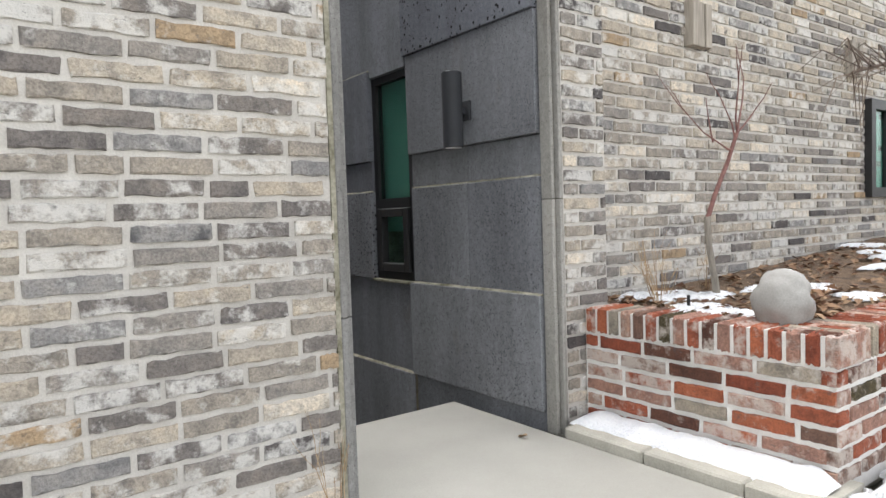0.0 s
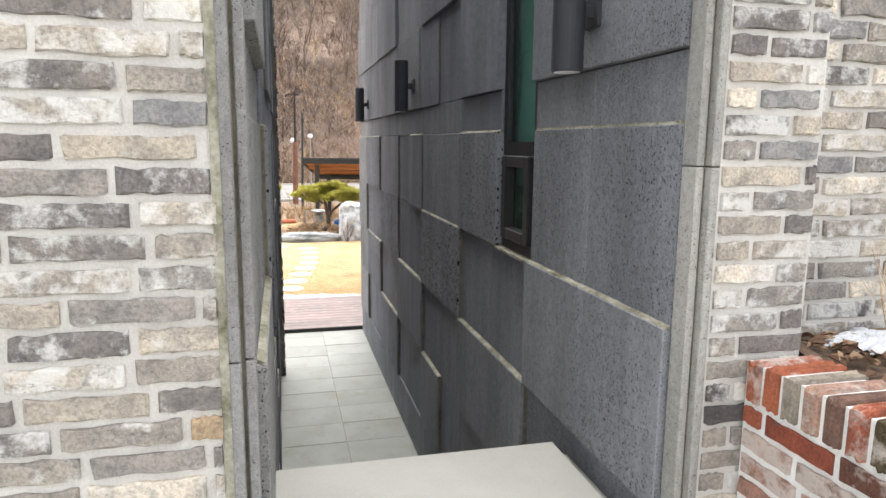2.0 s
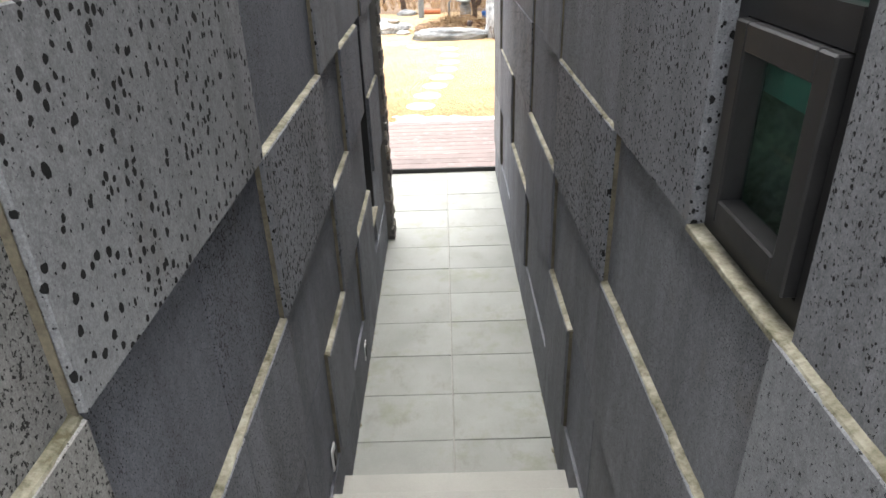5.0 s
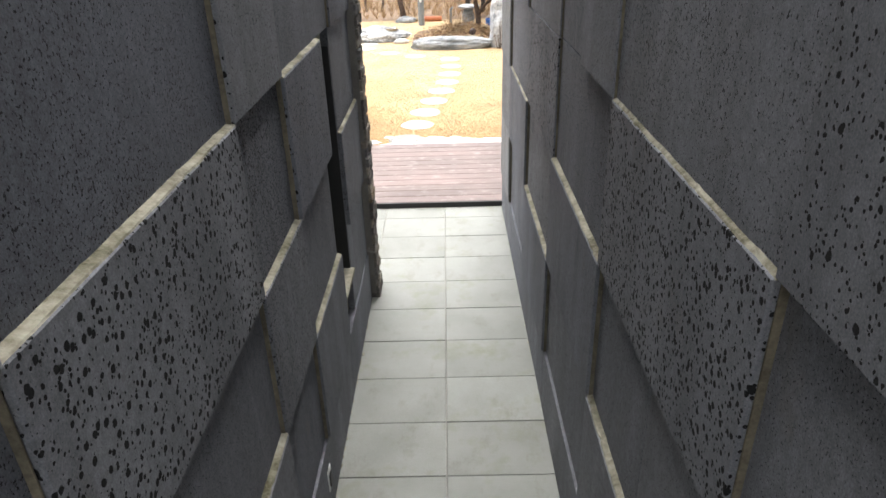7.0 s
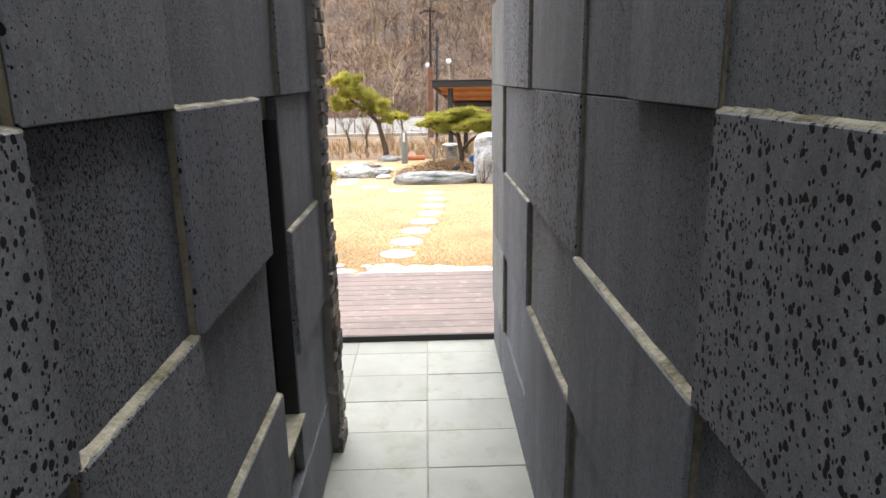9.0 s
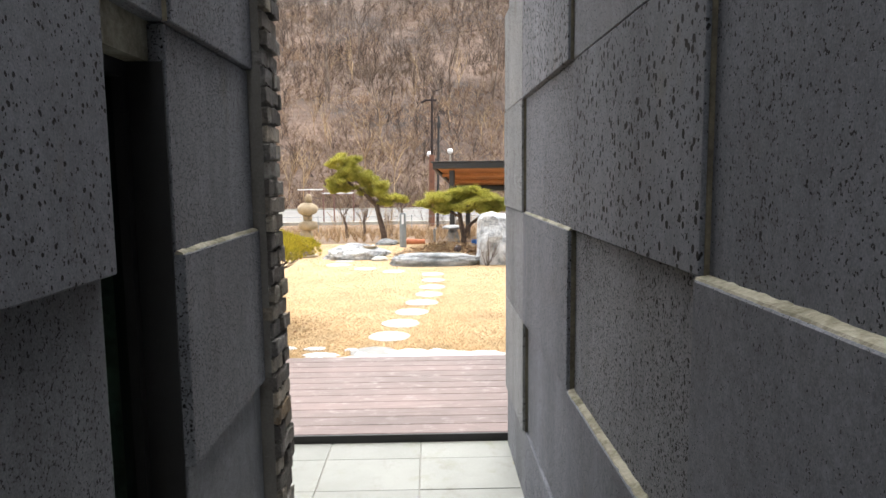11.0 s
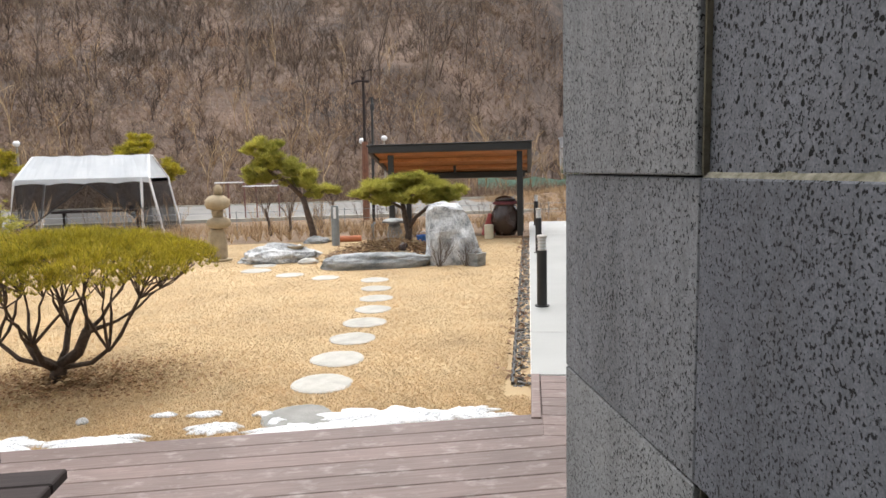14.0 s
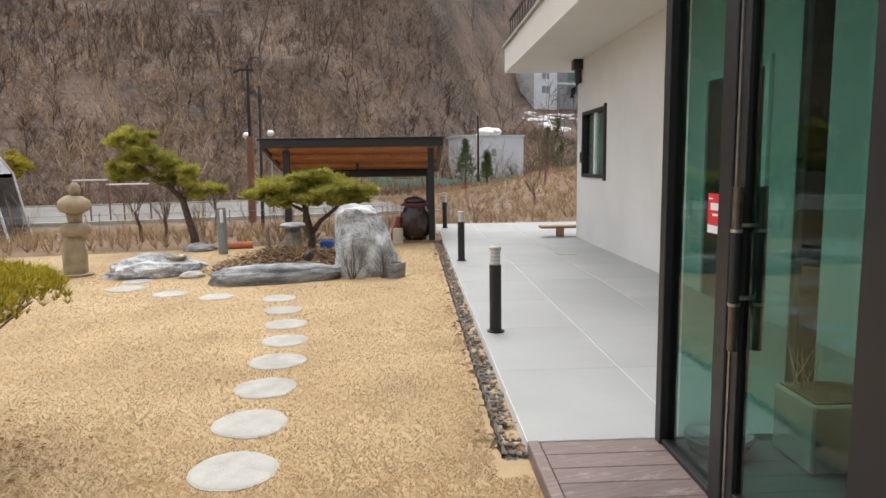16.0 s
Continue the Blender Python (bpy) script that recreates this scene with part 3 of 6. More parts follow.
# ---- basalt cladding: (from, to, low, high, proud, kind) along each wall ----
ZS = (-0.90, -0.53, 0.04, 0.595, 1.15, 1.71, 1.905, 2.48, 3.05, 3.45, 3.75, 4.6)
F, M, C, S, P, Q, O, E = basalt_fine, basalt_mid, basalt_coarse, basalt_smooth, basalt_pale, basalt_cool, basalt_open, basalt_end
c0, c1, c2, c3, c4, c5, c6, c7 = 0.46, 1.55, 2.68, 3.76, 4.83, 5.89, 6.95, 7.70
# P, Q, O and E are the slabs paled to carry daylight in their colour
RIGHT = [
    [(c0, c1, .5, S), (c1, c2, .5, S), (c2, c3, .5, S), (c3, c4, .5, S), (c4, c5, .5, S), (c5, c6, .5, M), (c6, c7, .5, E)],
    [(c0, c1, 0, S), (c1, c2, 0, S), (c2, 3.18, 0, S), (3.18, c3, 1, S), (c3, c4, 0, S), (c4, c5, 1, S), (c5, c6, 0, M), (c6, c7, 1, E)],
    [(c0, c1, 0, S), (c1, c2, 1, S), (c2, 3.18, 0, S), (3.18, c3, 0, F), (c3, c4, 1, S), (c4, c5, 0, M), (c5, c6, 1, M), (c6, c7, 1, E)],
    [(c0, c1, 1.1, Q), (c1, c2, 0, S), (c2, c3, 1, C), (c3, c4, 0, F), (c4, c5, .6, C), (c5, c6, .5, M), (c6, c7, 1.3, E)],
    [(c0, 1.0, .32, Q), (1.0, 1.53, .32, Q), (1.975, c2, 1, O), (c2, c3, .5, F), (c3, 4.27, 1, S), (4.27, c4, 0, F), (c4, c5, .5, F), (c5, c6, 1.2, C), (c6, c7, 1.2, E)],
    [(c0, 1.0, 0, Q), (1.0, 1.53, 0, Q), (1.975, c2, .25, S), (c2, c3, .25, S), (c3, c4, .25, S), (c4, c5, .25, S), (c5, c6, .25, M), (c6, c7, .25, E)],
    [(c0, 1.53, 1, Q), (1.975, c2, 1, S), (c2, 3.26, .2, S), (3.26, 3.85, .6, S), (3.85, c4, .9, S), (c4, c5, .9, S), (c5, c6, .9, M), (c6, c7, .9, E)],
    [(c0, c1, 1.5, C), (c1, 1.96, .6, S), (1.96, c2, .4, S), (c2, c3, 1.2, M), (c3, c4, .4, S), (c4, c5, 1.4, S), (c5, c6, 1.2, M), (c6, c7, 1.2, E)],
    [(c0, c1, .5, M), (c1, c2, 1, S), (c2, c3, .4, F), (c3, c4, 1, S), (c4, c5, .4, S), (c5, c6, 1, M), (c6, c7, .4, E)],
    [(c0, c1, 1, S), (c1, c2, .4, F), (c2, c3, 1, S), (c3, c4, .3, S), (c4, c5, 1, S), (c5, c6, .4, M), (c6, c7, 1, E)],
    [(c0, c2, .5, S), (c2, c4, .5, S), (c4, c5, .5, S), (c5, c7, .5, S)],
]
l0, l1, l2, l3, l4, l5, l6, l7 = 0.40, 1.40, 2.50, 3.59, 4.18, 4.96, 5.325, 6.055
LEFT = [
    [(l0, l1, .5, S), (l1, l2, .5, S), (l2, l3, .5, S), (l3, l5, .5, S), (l5, l7, .5, S)],
    [(l0, l1, 0, S), (l1, l2, 0, S), (l2, 3.04, 0, S), (3.04, l3, 1, S), (l3, l4, 0, S), (l4, l5, 1, S), (l6, l7, .2, S)],
    [(l0, l1, 0, F), (l1, 1.95, 1, F), (1.95, l2, 1, F), (l2, l3, 0, S), (l3, l4, 1, M), (l4, l5, 0, F), (l6, l7, 1, M)],
    [(l0 - .04, l1, 1.2, P), (l1, 1.95, 0, S), (1.95, l2, 0, M), (l2, l3, 1, C), (l3, l4, 0, M), (l4, l5, 1.2, C), (l6, l7, .2, M)],
    [(l0, 0.82, .32, P), (0.82, l1, .32, P), (l1, l2, 1.2, O), (l2, l3, 0, F), (l3, l4, 1, C), (l4, l6, .2, F), (l6, l7, .9, M)],
    [(l0, l1, 0, P), (l1, l2, .3, F), (l2, l3, .3, S), (l3, l6, .3, S), (l6, l7, .3, S)],
    [(l0, l1, 1.2, P), (l1, 2.35, .3, F), (2.35, l3, 1, S), (l3, l5, .3, S), (l5, l7, .8, S)],
    [(l0, l1, .4, F), (l1, l2, 1, S), (l2, l3, .4, F), (l3, l5, 1, S), (l5, l7, .3, S)],
    [(l0, l1, 1, S), (l1, l2, .4, M), (l2, l3, 1, S), (l3, l5, .4, S), (l5, l7, 1, S)],
    [(l0, l1, .4, S), (l1, l2, 1, S), (l2, l3, .4, F), (l3, l5, 1, S), (l5, l7, .3, S)],
    [(l0, l2, .5, S), (l2, l3, .5, S), (l3, l5, .5, S), (l5, l7, .5, S)],
]
STEP = 0.027


def clad(wall, side, rows):
    """Slabs of different thickness; the joints under a set-back slab are filled with pale mortar."""
    win = WIN_R if side > 0 else WIN_L
    for k, row in enumerate(rows):
        z0, z1 = ZS[k], ZS[k + 1]
        for a, b, o, stone in row:
            face = 0.562 - STEP * o
            lo, hi = z0 + 0.002, z1 - 0.002
            if side > 0 and k == 7 and a < 1.9 < b + 0.4 and a > 1.5 and b < 2.0:
                lo = WIN_R[3]
            bm = B(face, 0.599, a + 0.0015, b - 0.0015, lo, hi, 0.003)
            if side < 0:
                bmesh.ops.scale(bm, vec=(-1, 1, 1), verts=bm.verts)
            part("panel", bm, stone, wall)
            for a2, b2, o2, s2 in row:
                if abs(a2 - b) < 0.01 and abs(o2 - o) > 0.35 and 0 < k < 7:
                    deep, edge, turn = (o2, a2, 1) if o2 < o else (o, b, -1)
                    f2 = 0.562 - STEP * deep
                    y0, y1 = sorted((edge + turn * 0.001, edge + turn * 0.006))
                    bm = B(f2 - STEP * abs(o2 - o) * 0.55, f2 + 0.002, y0, y1, lo, hi, 0.001)
                    if side < 0:
                        bmesh.ops.scale(bm, vec=(-1, 1, 1), verts=bm.verts)
                    part("side_joint", bm, old_caulk, wall, "weathered brown mortar joint")
            if k < 9:
                over = [(max(a, p), min(b, q), r) for p, q, r, s in rows[k + 1] if min(b, q) - max(a, p) > 0.1]
                for p, q, r in over:
                    if o - r > 0.25 and 0 < k < 7:
                        f2 = 0.562 - STEP * r
                        bm = bmesh.new()
                        n = max(6, int((q - p) / 0.02))
                        ring = []
                        for i in range(n + 1):
                            y = p + (q - p) * i / n
                            e = 0.003 * noise.noise(Vector((y * 9, k, side))) + 0.009 * max(0, noise.noise(Vector((y * 31, k + 4, side))) - 0.12)
                            ring.append([bm.verts.new((side * (face + 0.003 + e), y, hi - 0.001)), bm.verts.new((side * (face + 0.006 + e), y, hi + 0.004)), bm.verts.new((side * (f2 - 0.001), y, hi + 0.009 + e)), bm.verts.new((side * (f2 + 0.004), y, hi - 0.001))])
                        for u, v in zip(ring, ring[1:]):
                            for i in range(4):
                                bm.faces.new((u[i], u[(i + 1) % 4], v[(i + 1) % 4], v[i]))
                        bm.faces.new(ring[0])
                        bm.faces.new(ring[-1][::-1])
                        part("mortar_fillet", bm, caulk, wall, "pale mortar fillet on a ledge")


clad(wall_right, 1, RIGHT)
clad(wall_left, -1, LEFT)
# stone strips that end the cladding at the brickwork
for side, wall, y0, y1, cuts in ((1, wall_right, 0.362, 0.452, (0.50, 1.60, 2.9, 4.6)), (-1, wall_left, 0.272, 0.362, (0.50, 1.195, 2.4, 4.6))):
    for za, zb in zip(cuts, cuts[1:]):
        bm = B(0.579, 0.603, y0, y1, za, zb - 0.003, 0.003)
        box(bm, 0.550, 0.572, y0 + 0.022, y1, za, zb - 0.003, 0.003)
        if side < 0:
            bmesh.ops.scale(bm, vec=(-1, 1, 1), verts=bm.verts)
        part("jamb_slab", bm, basalt_jamb, wall, "narrow stepped basalt jamb strip")
        bm = B(0.572, 0.579, y0 + 0.030, y1, za, zb)
        if side < 0:
            bmesh.ops.scale(bm, vec=(-1, 1, 1), verts=bm.verts)
        part("mortar_joint", bm, old_caulk, wall)
    bm = B(0.6032, 0.6215 if side < 0 else 0.6046, y0 + 0.004, y0 + 0.085, 0.50, 4.59)
    if side < 0:
        bmesh.ops.scale(bm, vec=(-1, 1, 1), verts=bm.verts)
    part("mortar_joint", bm, caulk, wall)

# floor tiles, deck boards, patio slabs
tile_meshes = {}


def piece(name, size, material_, parent, at, rot=0.0, bevel=0.003):
    """A flat piece that shares its mesh with all pieces of its size."""
    key = (name, size, material_.name)
    if key not in tile_meshes:
        tile_meshes[key] = as_mesh(B(-size[0] / 2, size[0] / 2, -size[1] / 2, size[1] / 2, -size[2], 0, bevel), name, material_)
    ob = new(name, tile_meshes[key])
    ob.parent = parent
    ob.location = Vector(at) - base_at.get(parent, Vector())
    ob.rotation_euler = (0, 0, rot)
    return ob


for i in range(12):
    y = 7.49 - 0.4 * i
    cols = [(-0.28, 0.556), (0.29, 0.577)] + ([(-0.84, 0.556), (-1.40, 0.556), (-1.96, 0.556)] if y > 6.5 else [])
    for x, w in cols:
        piece("tile", (w - 0.004, 0.396, 0.03), tile_mat, floor, (x, y - 0.2, FLOOR + 0.001 * ((i * 7 + int(x * 10)) % 3)), bevel=0.002)
for x, w in ((-0.28, 0.556), (0.29, 0.577), (-0.84, 0.556), (-1.40, 0.556), (-1.96, 0.556)):
    piece("tile", (w - 0.004, 0.246, 0.03), tile_mat, floor, (x, 7.616, FLOOR), bevel=0.002)

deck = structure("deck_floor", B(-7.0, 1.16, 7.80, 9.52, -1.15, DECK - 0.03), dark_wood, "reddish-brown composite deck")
bm = B(-7.0, 1.16, 7.742, 7.76, -0.93, DECK - 0.002)
part("edge_strip", bm, black_metal, deck, "black deck edging")
y, i = 7.765, 0
while y < 9.55:
    for x0, x1 in (((-7.0, -3.1), (-3.097, 1.16)) if i % 2 else ((-7.0, -4.6), (-4.597, 1.16))):
        piece("deck_board", (round(x1 - x0, 3), 0.146, 0.028), deck_mat, deck, ((x0 + x1) / 2, y + 0.075, DECK), bevel=0.004)
    y += 0.1508
    i += 1
part("fascia_board", B(-7.0, 0.93, 9.573, 9.592, -1.0, DECK - 0.004, 0.002), deck_mat, deck)
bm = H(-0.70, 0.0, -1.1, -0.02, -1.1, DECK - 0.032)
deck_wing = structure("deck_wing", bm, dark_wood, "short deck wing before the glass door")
for i in range(8):
    d = -0.075 - 0.151 * i
    if d < -1.0 and i > 6:
        break
    w = 0.66
    piece("deck_board", (w, 0.146, 0.028), deck_mat, deck_wing, hp(-0.325, d, DECK + 0.003), -AXIS, 0.004)
piece("border_board", (0.06, 0.82, 0.10), deck_mat, deck_wing, hp(-0.69, -0.40, DECK + 0.010), -AXIS, 0.004)
# the triangle of boards between deck and glass
for i in range(12):
    y = 7.765 + 0.1508 * i
    xr = 1.17 + (y - 7.8) * math.tan(AXIS) + 0.05
    piece("deck_board", (round(xr - 1.164, 3), 0.146, 0.028), deck_mat, deck, ((xr + 1.164) / 2, y + 0.075, DECK), bevel=0.004)

patio = structure("patio", H(-0.72, 9.0, 0.004, 12.9, -1.1, PATIO - 0.002), white_paint, "pale stone-paved terrace")
for i in range(9):
    for j in range(11):
        d0 = 0.006 + 1.2 * j
        w = 0.86 if i < 3 else 1.16
        r0 = -0.716 + (0.864 * i if i < 3 else 2.592 + 1.164 * (i - 3))
        piece("slab", (w, 1.196 if j < 10 else 0.89, 0.02), patio_mat, patio, hp(r0 + w / 2, d0 + (0.598 if j < 10 else 0.445), PATIO), -AXIS, 0.002)

# ---- the house at the terrace ----
bm = bmesh.new()
hbox(bm, 1.90, 2.15, -2.4, 7.60, -1.0, 2.50)
hbox(bm, 1.90, 2.15, 7.60, 9.0, -1.0, 0.34)
hbox(bm, 1.90, 2.15, 7.60, 9.0, 1.52, 2.50)
hbox(bm, 1.90, 2.15, 9.0, 9.48, -1.0, 2.50)
hbox(bm, 2.15, 7.0, 9.23, 9.48, -1.0, 2.50)
hbox(bm, 6.8, 7.0, -2.4, 9.23, -1.0, 2.50)
wall_house = structure("wall_house", bm, render_mat, "off-white rendered house wall")
bm = H(0.71, 7.0, 0.04, 11.0, 2.50, 3.00)
structure("balcony_slab", bm, soffit_mat, "cream balcony slab over the terrace")
bm = H(0.66, 0.98, 0.04, 11.05, 3.004, 3.06, 0.005)
hbox(bm, 0.98, 7.0, 10.75, 11.05, 3.004, 3.06, 0.005)
structure("trim_coping", bm, kerb_mat)
bm = H(2.4, 7.0, 0.04, 9.4, 3.0, 5.6)
structure("wall_upper", bm, render_mat, "upper storey of the rendered house")
window_1 = structure("window_1", H(1.86, 1.90, 7.56, 7.62, 0.30, 1.56), black_metal, "black-framed house window, closed")
part("window_frame", hbox(hbox(H(1.87, 1.99, 7.60, 9.05, 0.34, 0.40), 1.87, 1.99, 7.60, 9.05, 1.46, 1.52), 1.87, 1.99, 8.97, 9.05, 0.40, 1.46), black_metal, window_1)
part("window_frame", hbox(H(1.91, 1.96, 7.66, 7.74, 0.40, 1.46), 1.91, 1.96, 8.28, 8.36, 0.40, 1.46), white_paint, window_1, "white sash stile")
part("pane", H(1.945, 1.95, 7.66, 8.97, 0.40, 1.46), dark_glass, window_1)
part("blind", H(2.1, 2.11, 7.62, 8.98, 0.36, 1.50), room_dark, window_1)

# glazed entrance: black posts, green glass, a door with tube handles
entrance = structure("door_1", H(-0.045, 0.045, -0.07, 0.0, DECK, 2.5, 0.004), black_metal, "black-framed green glass entrance, door closed")
for a, b in ((-0.722, -0.615), (-1.80, -1.645), (-2.40, -2.30)):
    part("post", H(-0.04, 0.04, a, b, DECK, 2.5, 0.004), black_metal, entrance)
for a, b in ((-0.797, -0.748), (-1.64, -1.48)):
    part("stile", H(-0.025, 0.025, a, b, DECK + 0.015, 2.298, 0.003), black_metal, entrance, "black door stile")
part("rail", H(-0.035, 0.035, -2.3, -0.07, 2.30, 2.42, 0.004), black_metal, entrance)
part("rail", H(-0.035, 0.035, -0.615, -0.07, DECK, DECK + 0.03, 0.004), black_metal, entrance)
part("rail", H(-0.024, 0.024, -1.48, -0.797, DECK + 0.015, DECK + 0.11, 0.004), black_metal, entrance, "bottom rail of the door")
for a, b in ((-0.615, -0.07), (-1.48, -0.797), (-2.30, -1.80)):
    pane = part("pane", H(-0.005, 0.005, a, b, DECK + 0.02, 2.32), green_glass, entrance)
    pane.visible_shadow = False
part("edge_strip", H(-0.03, -0.012, -0.745, -0.727, DECK + 0.03, 2.3), steel, entrance, "bright door edge strip")
for s in (-0.05, 0.05):
    hnd = part("door_handle", T([hp(s, -0.80, 0.05), hp(s, -0.80, 0.33)], 0.020, 14), black_metal, entrance, "long tube handle with a black grip")
    part("sleeve", T([hp(s, -0.80, -0.14), hp(s, -0.80, 0.049)], 0.0185, 14), bronze, hnd, "dark bronze end sleeve")
    part("sleeve", T([hp(s, -0.80, 0.331), hp(s, -0.80, 0.505)], 0.0185, 14), bronze, hnd, "dark bronze end sleeve")
    for z in (0.045, 0.335):
        part("collar", T([hp(s, -0.80, z - 0.006), hp(s, -0.80, z + 0.006)], 0.023, 14), steel, hnd, "bright collar")
    for z in (0.07, 0.355):
        part("standoff", T([hp(s, -0.80, z), hp(0, -0.80, z)], 0.009, 8), steel, hnd)
side_pane = part("pane", H(0.06, 1.88, -0.065, -0.055, DECK, 2.4), green_glass, entrance)
side_pane.visible_shadow = False
part("post", H(0.63, 0.735, -0.11, -0.02, DECK, 2.5, 0.004), black_metal, entrance)
# the glazed slot in this roof is added, out of view, to brighten the entrance
bm = H(-0.08, 0.22, -2.45, 0.03, 2.504, 2.66)
hbox(bm, 0.42, 1.9, -2.25, -0.2, 2.504, 2.66)
hbox(bm, 0.22, 1.9, -2.45, -2.25, 2.504, 2.66)
hbox(bm, 0.22, 1.9, -0.2, 0.03, 2.504, 2.66)
structure("roof_entrance", bm, soffit_mat, "flat entrance roof with an added light opening")
light_pane = structure("window_5", H(0.22, 0.42, -2.25, -0.2, 2.56, 2.57), dark_glass, "unseen rooflight added to brighten the entrance")
light_pane.visible_shadow = False
structure("floor_entrance", H(0.05, 1.9, -2.4, -0.03, -1.1, DECK - 0.004), entrance_dimmed, "entrance floor in darkened grey")
structure("wall_entrance", H(0.05, 1.9, -2.6, -2.402, -1.0, 2.5), entrance_dimmed)
bm = H(1.60, 1.86, -1.0, -0.7, DECK, 2.5, 0.004)
structure("trim_column", bm, white_paint, "white column inside the entrance")
bm = H(1.865, 1.895, -2.1, -1.15, DECK, 1.6, 0.003)
structure("door_2", bm, black_metal, "dark inner door, closed")

door_3 = structure("door_3", H(1.885, 1.897, 2.62, 3.78, PATIO, 1.44), black_metal, "dark closed door in the house wall")
part("door_frame", hbox(hbox(H(1.86, 1.898, 2.54, 2.618, PATIO, 1.52, 0.004), 1.86, 1.898, 3.782, 3.86, PATIO, 1.52, 0.004), 1.86, 1.898, 2.62, 3.78, 1.442, 1.52, 0.004), white_paint, door_3, "pale door frame")
part("stile", H(1.875, 1.884, 3.17, 3.23, PATIO, 1.44, 0.002), black_metal, door_3)

# ---- entry: planter, kerb, snow, stone, shrubs ----
planter = place("brick_planter", "low red brick planter with a soldier course on top", "planter", (0.72, 0.36, LAND))
PX, PY0, PY1, PZ0, PZ1 = 0.72, -0.76, 0.36, 0.55, 1.085
bm = B(PX + 0.012, PX + 0.20, PY0 + 0.012, PY1, PZ0 - 0.05, PZ1 - 0.008)
box(bm, PX + 0.20, 3.6, PY0 + 0.012, PY0 + 0.20, PZ0 - 0.05, PZ1 - 0.008)
part("mortar_core", bm, mortar_white, planter, "white mortar")
soil = bmesh.new()
gx, gy = 26, 16
rows = [[soil.verts.new((PX + 0.2 + (8.8 - PX - 0.2) * (i / gx) ** 1.6, -0.57 + 1.135 * j / gy, 0)) for i in range(gx + 1)] for j in range(gy + 1)]
for r in rows:
    for v in r:
        v.co.z = 1.055 + 0.03 * noise.noise(v.co * 5) + 0.05 * max(0, v.co.x - 1.6) + 0.02 * (v.co.y + 0.5)
for a, b in zip(rows, rows[1:]):
    for i in range(gx):
        soil.faces.new((a[i], a[i + 1], b[i + 1], b[i]))
structure("soil_bed", soil, soil_mat, "planter soil under dead leaves", True)
structure("soil_base", B(PX + 0.2, 9, -0.57, 0.56, 0.3, 0.95), kerb_mat)


def soil_z(x, y):
    return 1.055 + 0.05 * max(0, x - 1.6) + 0.02 * (y + 0.5)


def drift(at, rx, ry, h, seed, seg=80):
    """A thin patch of half-melted snow with a ragged rim."""
    bm = bmesh.new()
    mid = bm.verts.new((at[0], at[1], at[2] + h))
    rings = []
    for t, hh in ((0.35, 0.95), (0.62, 0.8), (0.84, 0.55), (0.97, 0.2), (1.0, -0.15)):
        ring = []
        for k in range(seg):
            a = 2 * math.pi * k / seg
            w = 1 + 0.6 * noise.noise(Vector((math.cos(a) * 1.9 + seed, math.sin(a) * 1.9, seed * 2))) + 0.4 * noise.noise(Vector((math.cos(a) * 7, math.sin(a) * 7, seed))) + 0.22 * noise.noise(Vector((math.cos(a) * 17, math.sin(a) * 17, seed + 3)))
            z = h * hh * (1 + 0.5 * noise.noise(Vector((k * 0.9, t * 5, seed))))
            ring.append(bm.verts.new((at[0] + rx * t * w * math.cos(a), at[1] + ry * t * w * math.sin(a), at[2] + z)))
        rings.append(ring)
    for k in range(seg):
        bm.faces.new((mid, rings[0][k], rings[0][(k + 1) % seg]))
    for r0, r1 in zip(rings, rings[1:]):
        for k in range(seg):
            bm.faces.new((r0[k], r1[k], r1[(k + 1) % seg], r0[(k + 1) % seg]))
    return bm


def snow(at, rx, ry, h, seed, label, group):
    return solo("snow_patch", drift(at, rx, ry, h, seed), snow_mat, label, "snow", group, smooth=True, at=at)


for i in range(16):
    x = 1.02 + random.random() ** 1.9 * 3.6
    y = random.uniform(-0.48, 0.45)
    snow((x, y, soil_z(x, y) + 0.004), random.uniform(0.07, 0.2), random.uniform(0.06, 0.15), 0.022, i * 1.7, "thin white snow patch on planter soil", "snow in the planter")
kerb = place("kerb", "weathered concrete kerb along the planter", "kerb", (0.55, -0.2, LAND - 0.06))
for i in range(6):
    y = 0.30 - 0.42 * i
    part("kerb_block", B(0.503, 0.62, y - 0.415, y, 0.40, 0.572, 0.008), kerb_mat, kerb)
bm = bmesh.new()
n = 34
prof = [(-0.075, -0.005), (-0.06, 0.022), (-0.02, 0.042), (0.03, 0.05), (0.07, 0.045)]
rings = []
for i in range(n + 1):
    y = 0.33 - 1.1 * i / n
    s = 1 + 0.35 * noise.noise(Vector((i * 0.4, 2, 0)))
    rings.append([bm.verts.new((0.645 + dx * (1 if dx > 0 else s), y, 0.568 + dz * s * min(1, i / 2 + 0.2, (n - i) / 2 + 0.2))) for dx, dz in prof])
for a, b in zip(rings, rings[1:]):
    for k in range(4):
        bm.faces.new((a[k], a[k + 1], b[k + 1], b[k]))
solo("snow_strip", bm, snow_mat, "strip of melting snow between kerb and planter", "snow", smooth=True, at=(0.645, 0.33, 0.565))
snow((1.2, -0.88, LAND), 0.5, 0.09, 0.05, 3.3, "snow heaped at the planter foot", "snow in the yard")
snow((0.70, -0.90, LAND - 0.004), 0.17, 0.11, 0.05, 8.8, "snow heaped at the planter foot", "snow in the yard")
structure("planter_footing", B(0.625, PX + 0.1, -0.80, 0.33, 0.3, 0.566), kerb_mat)

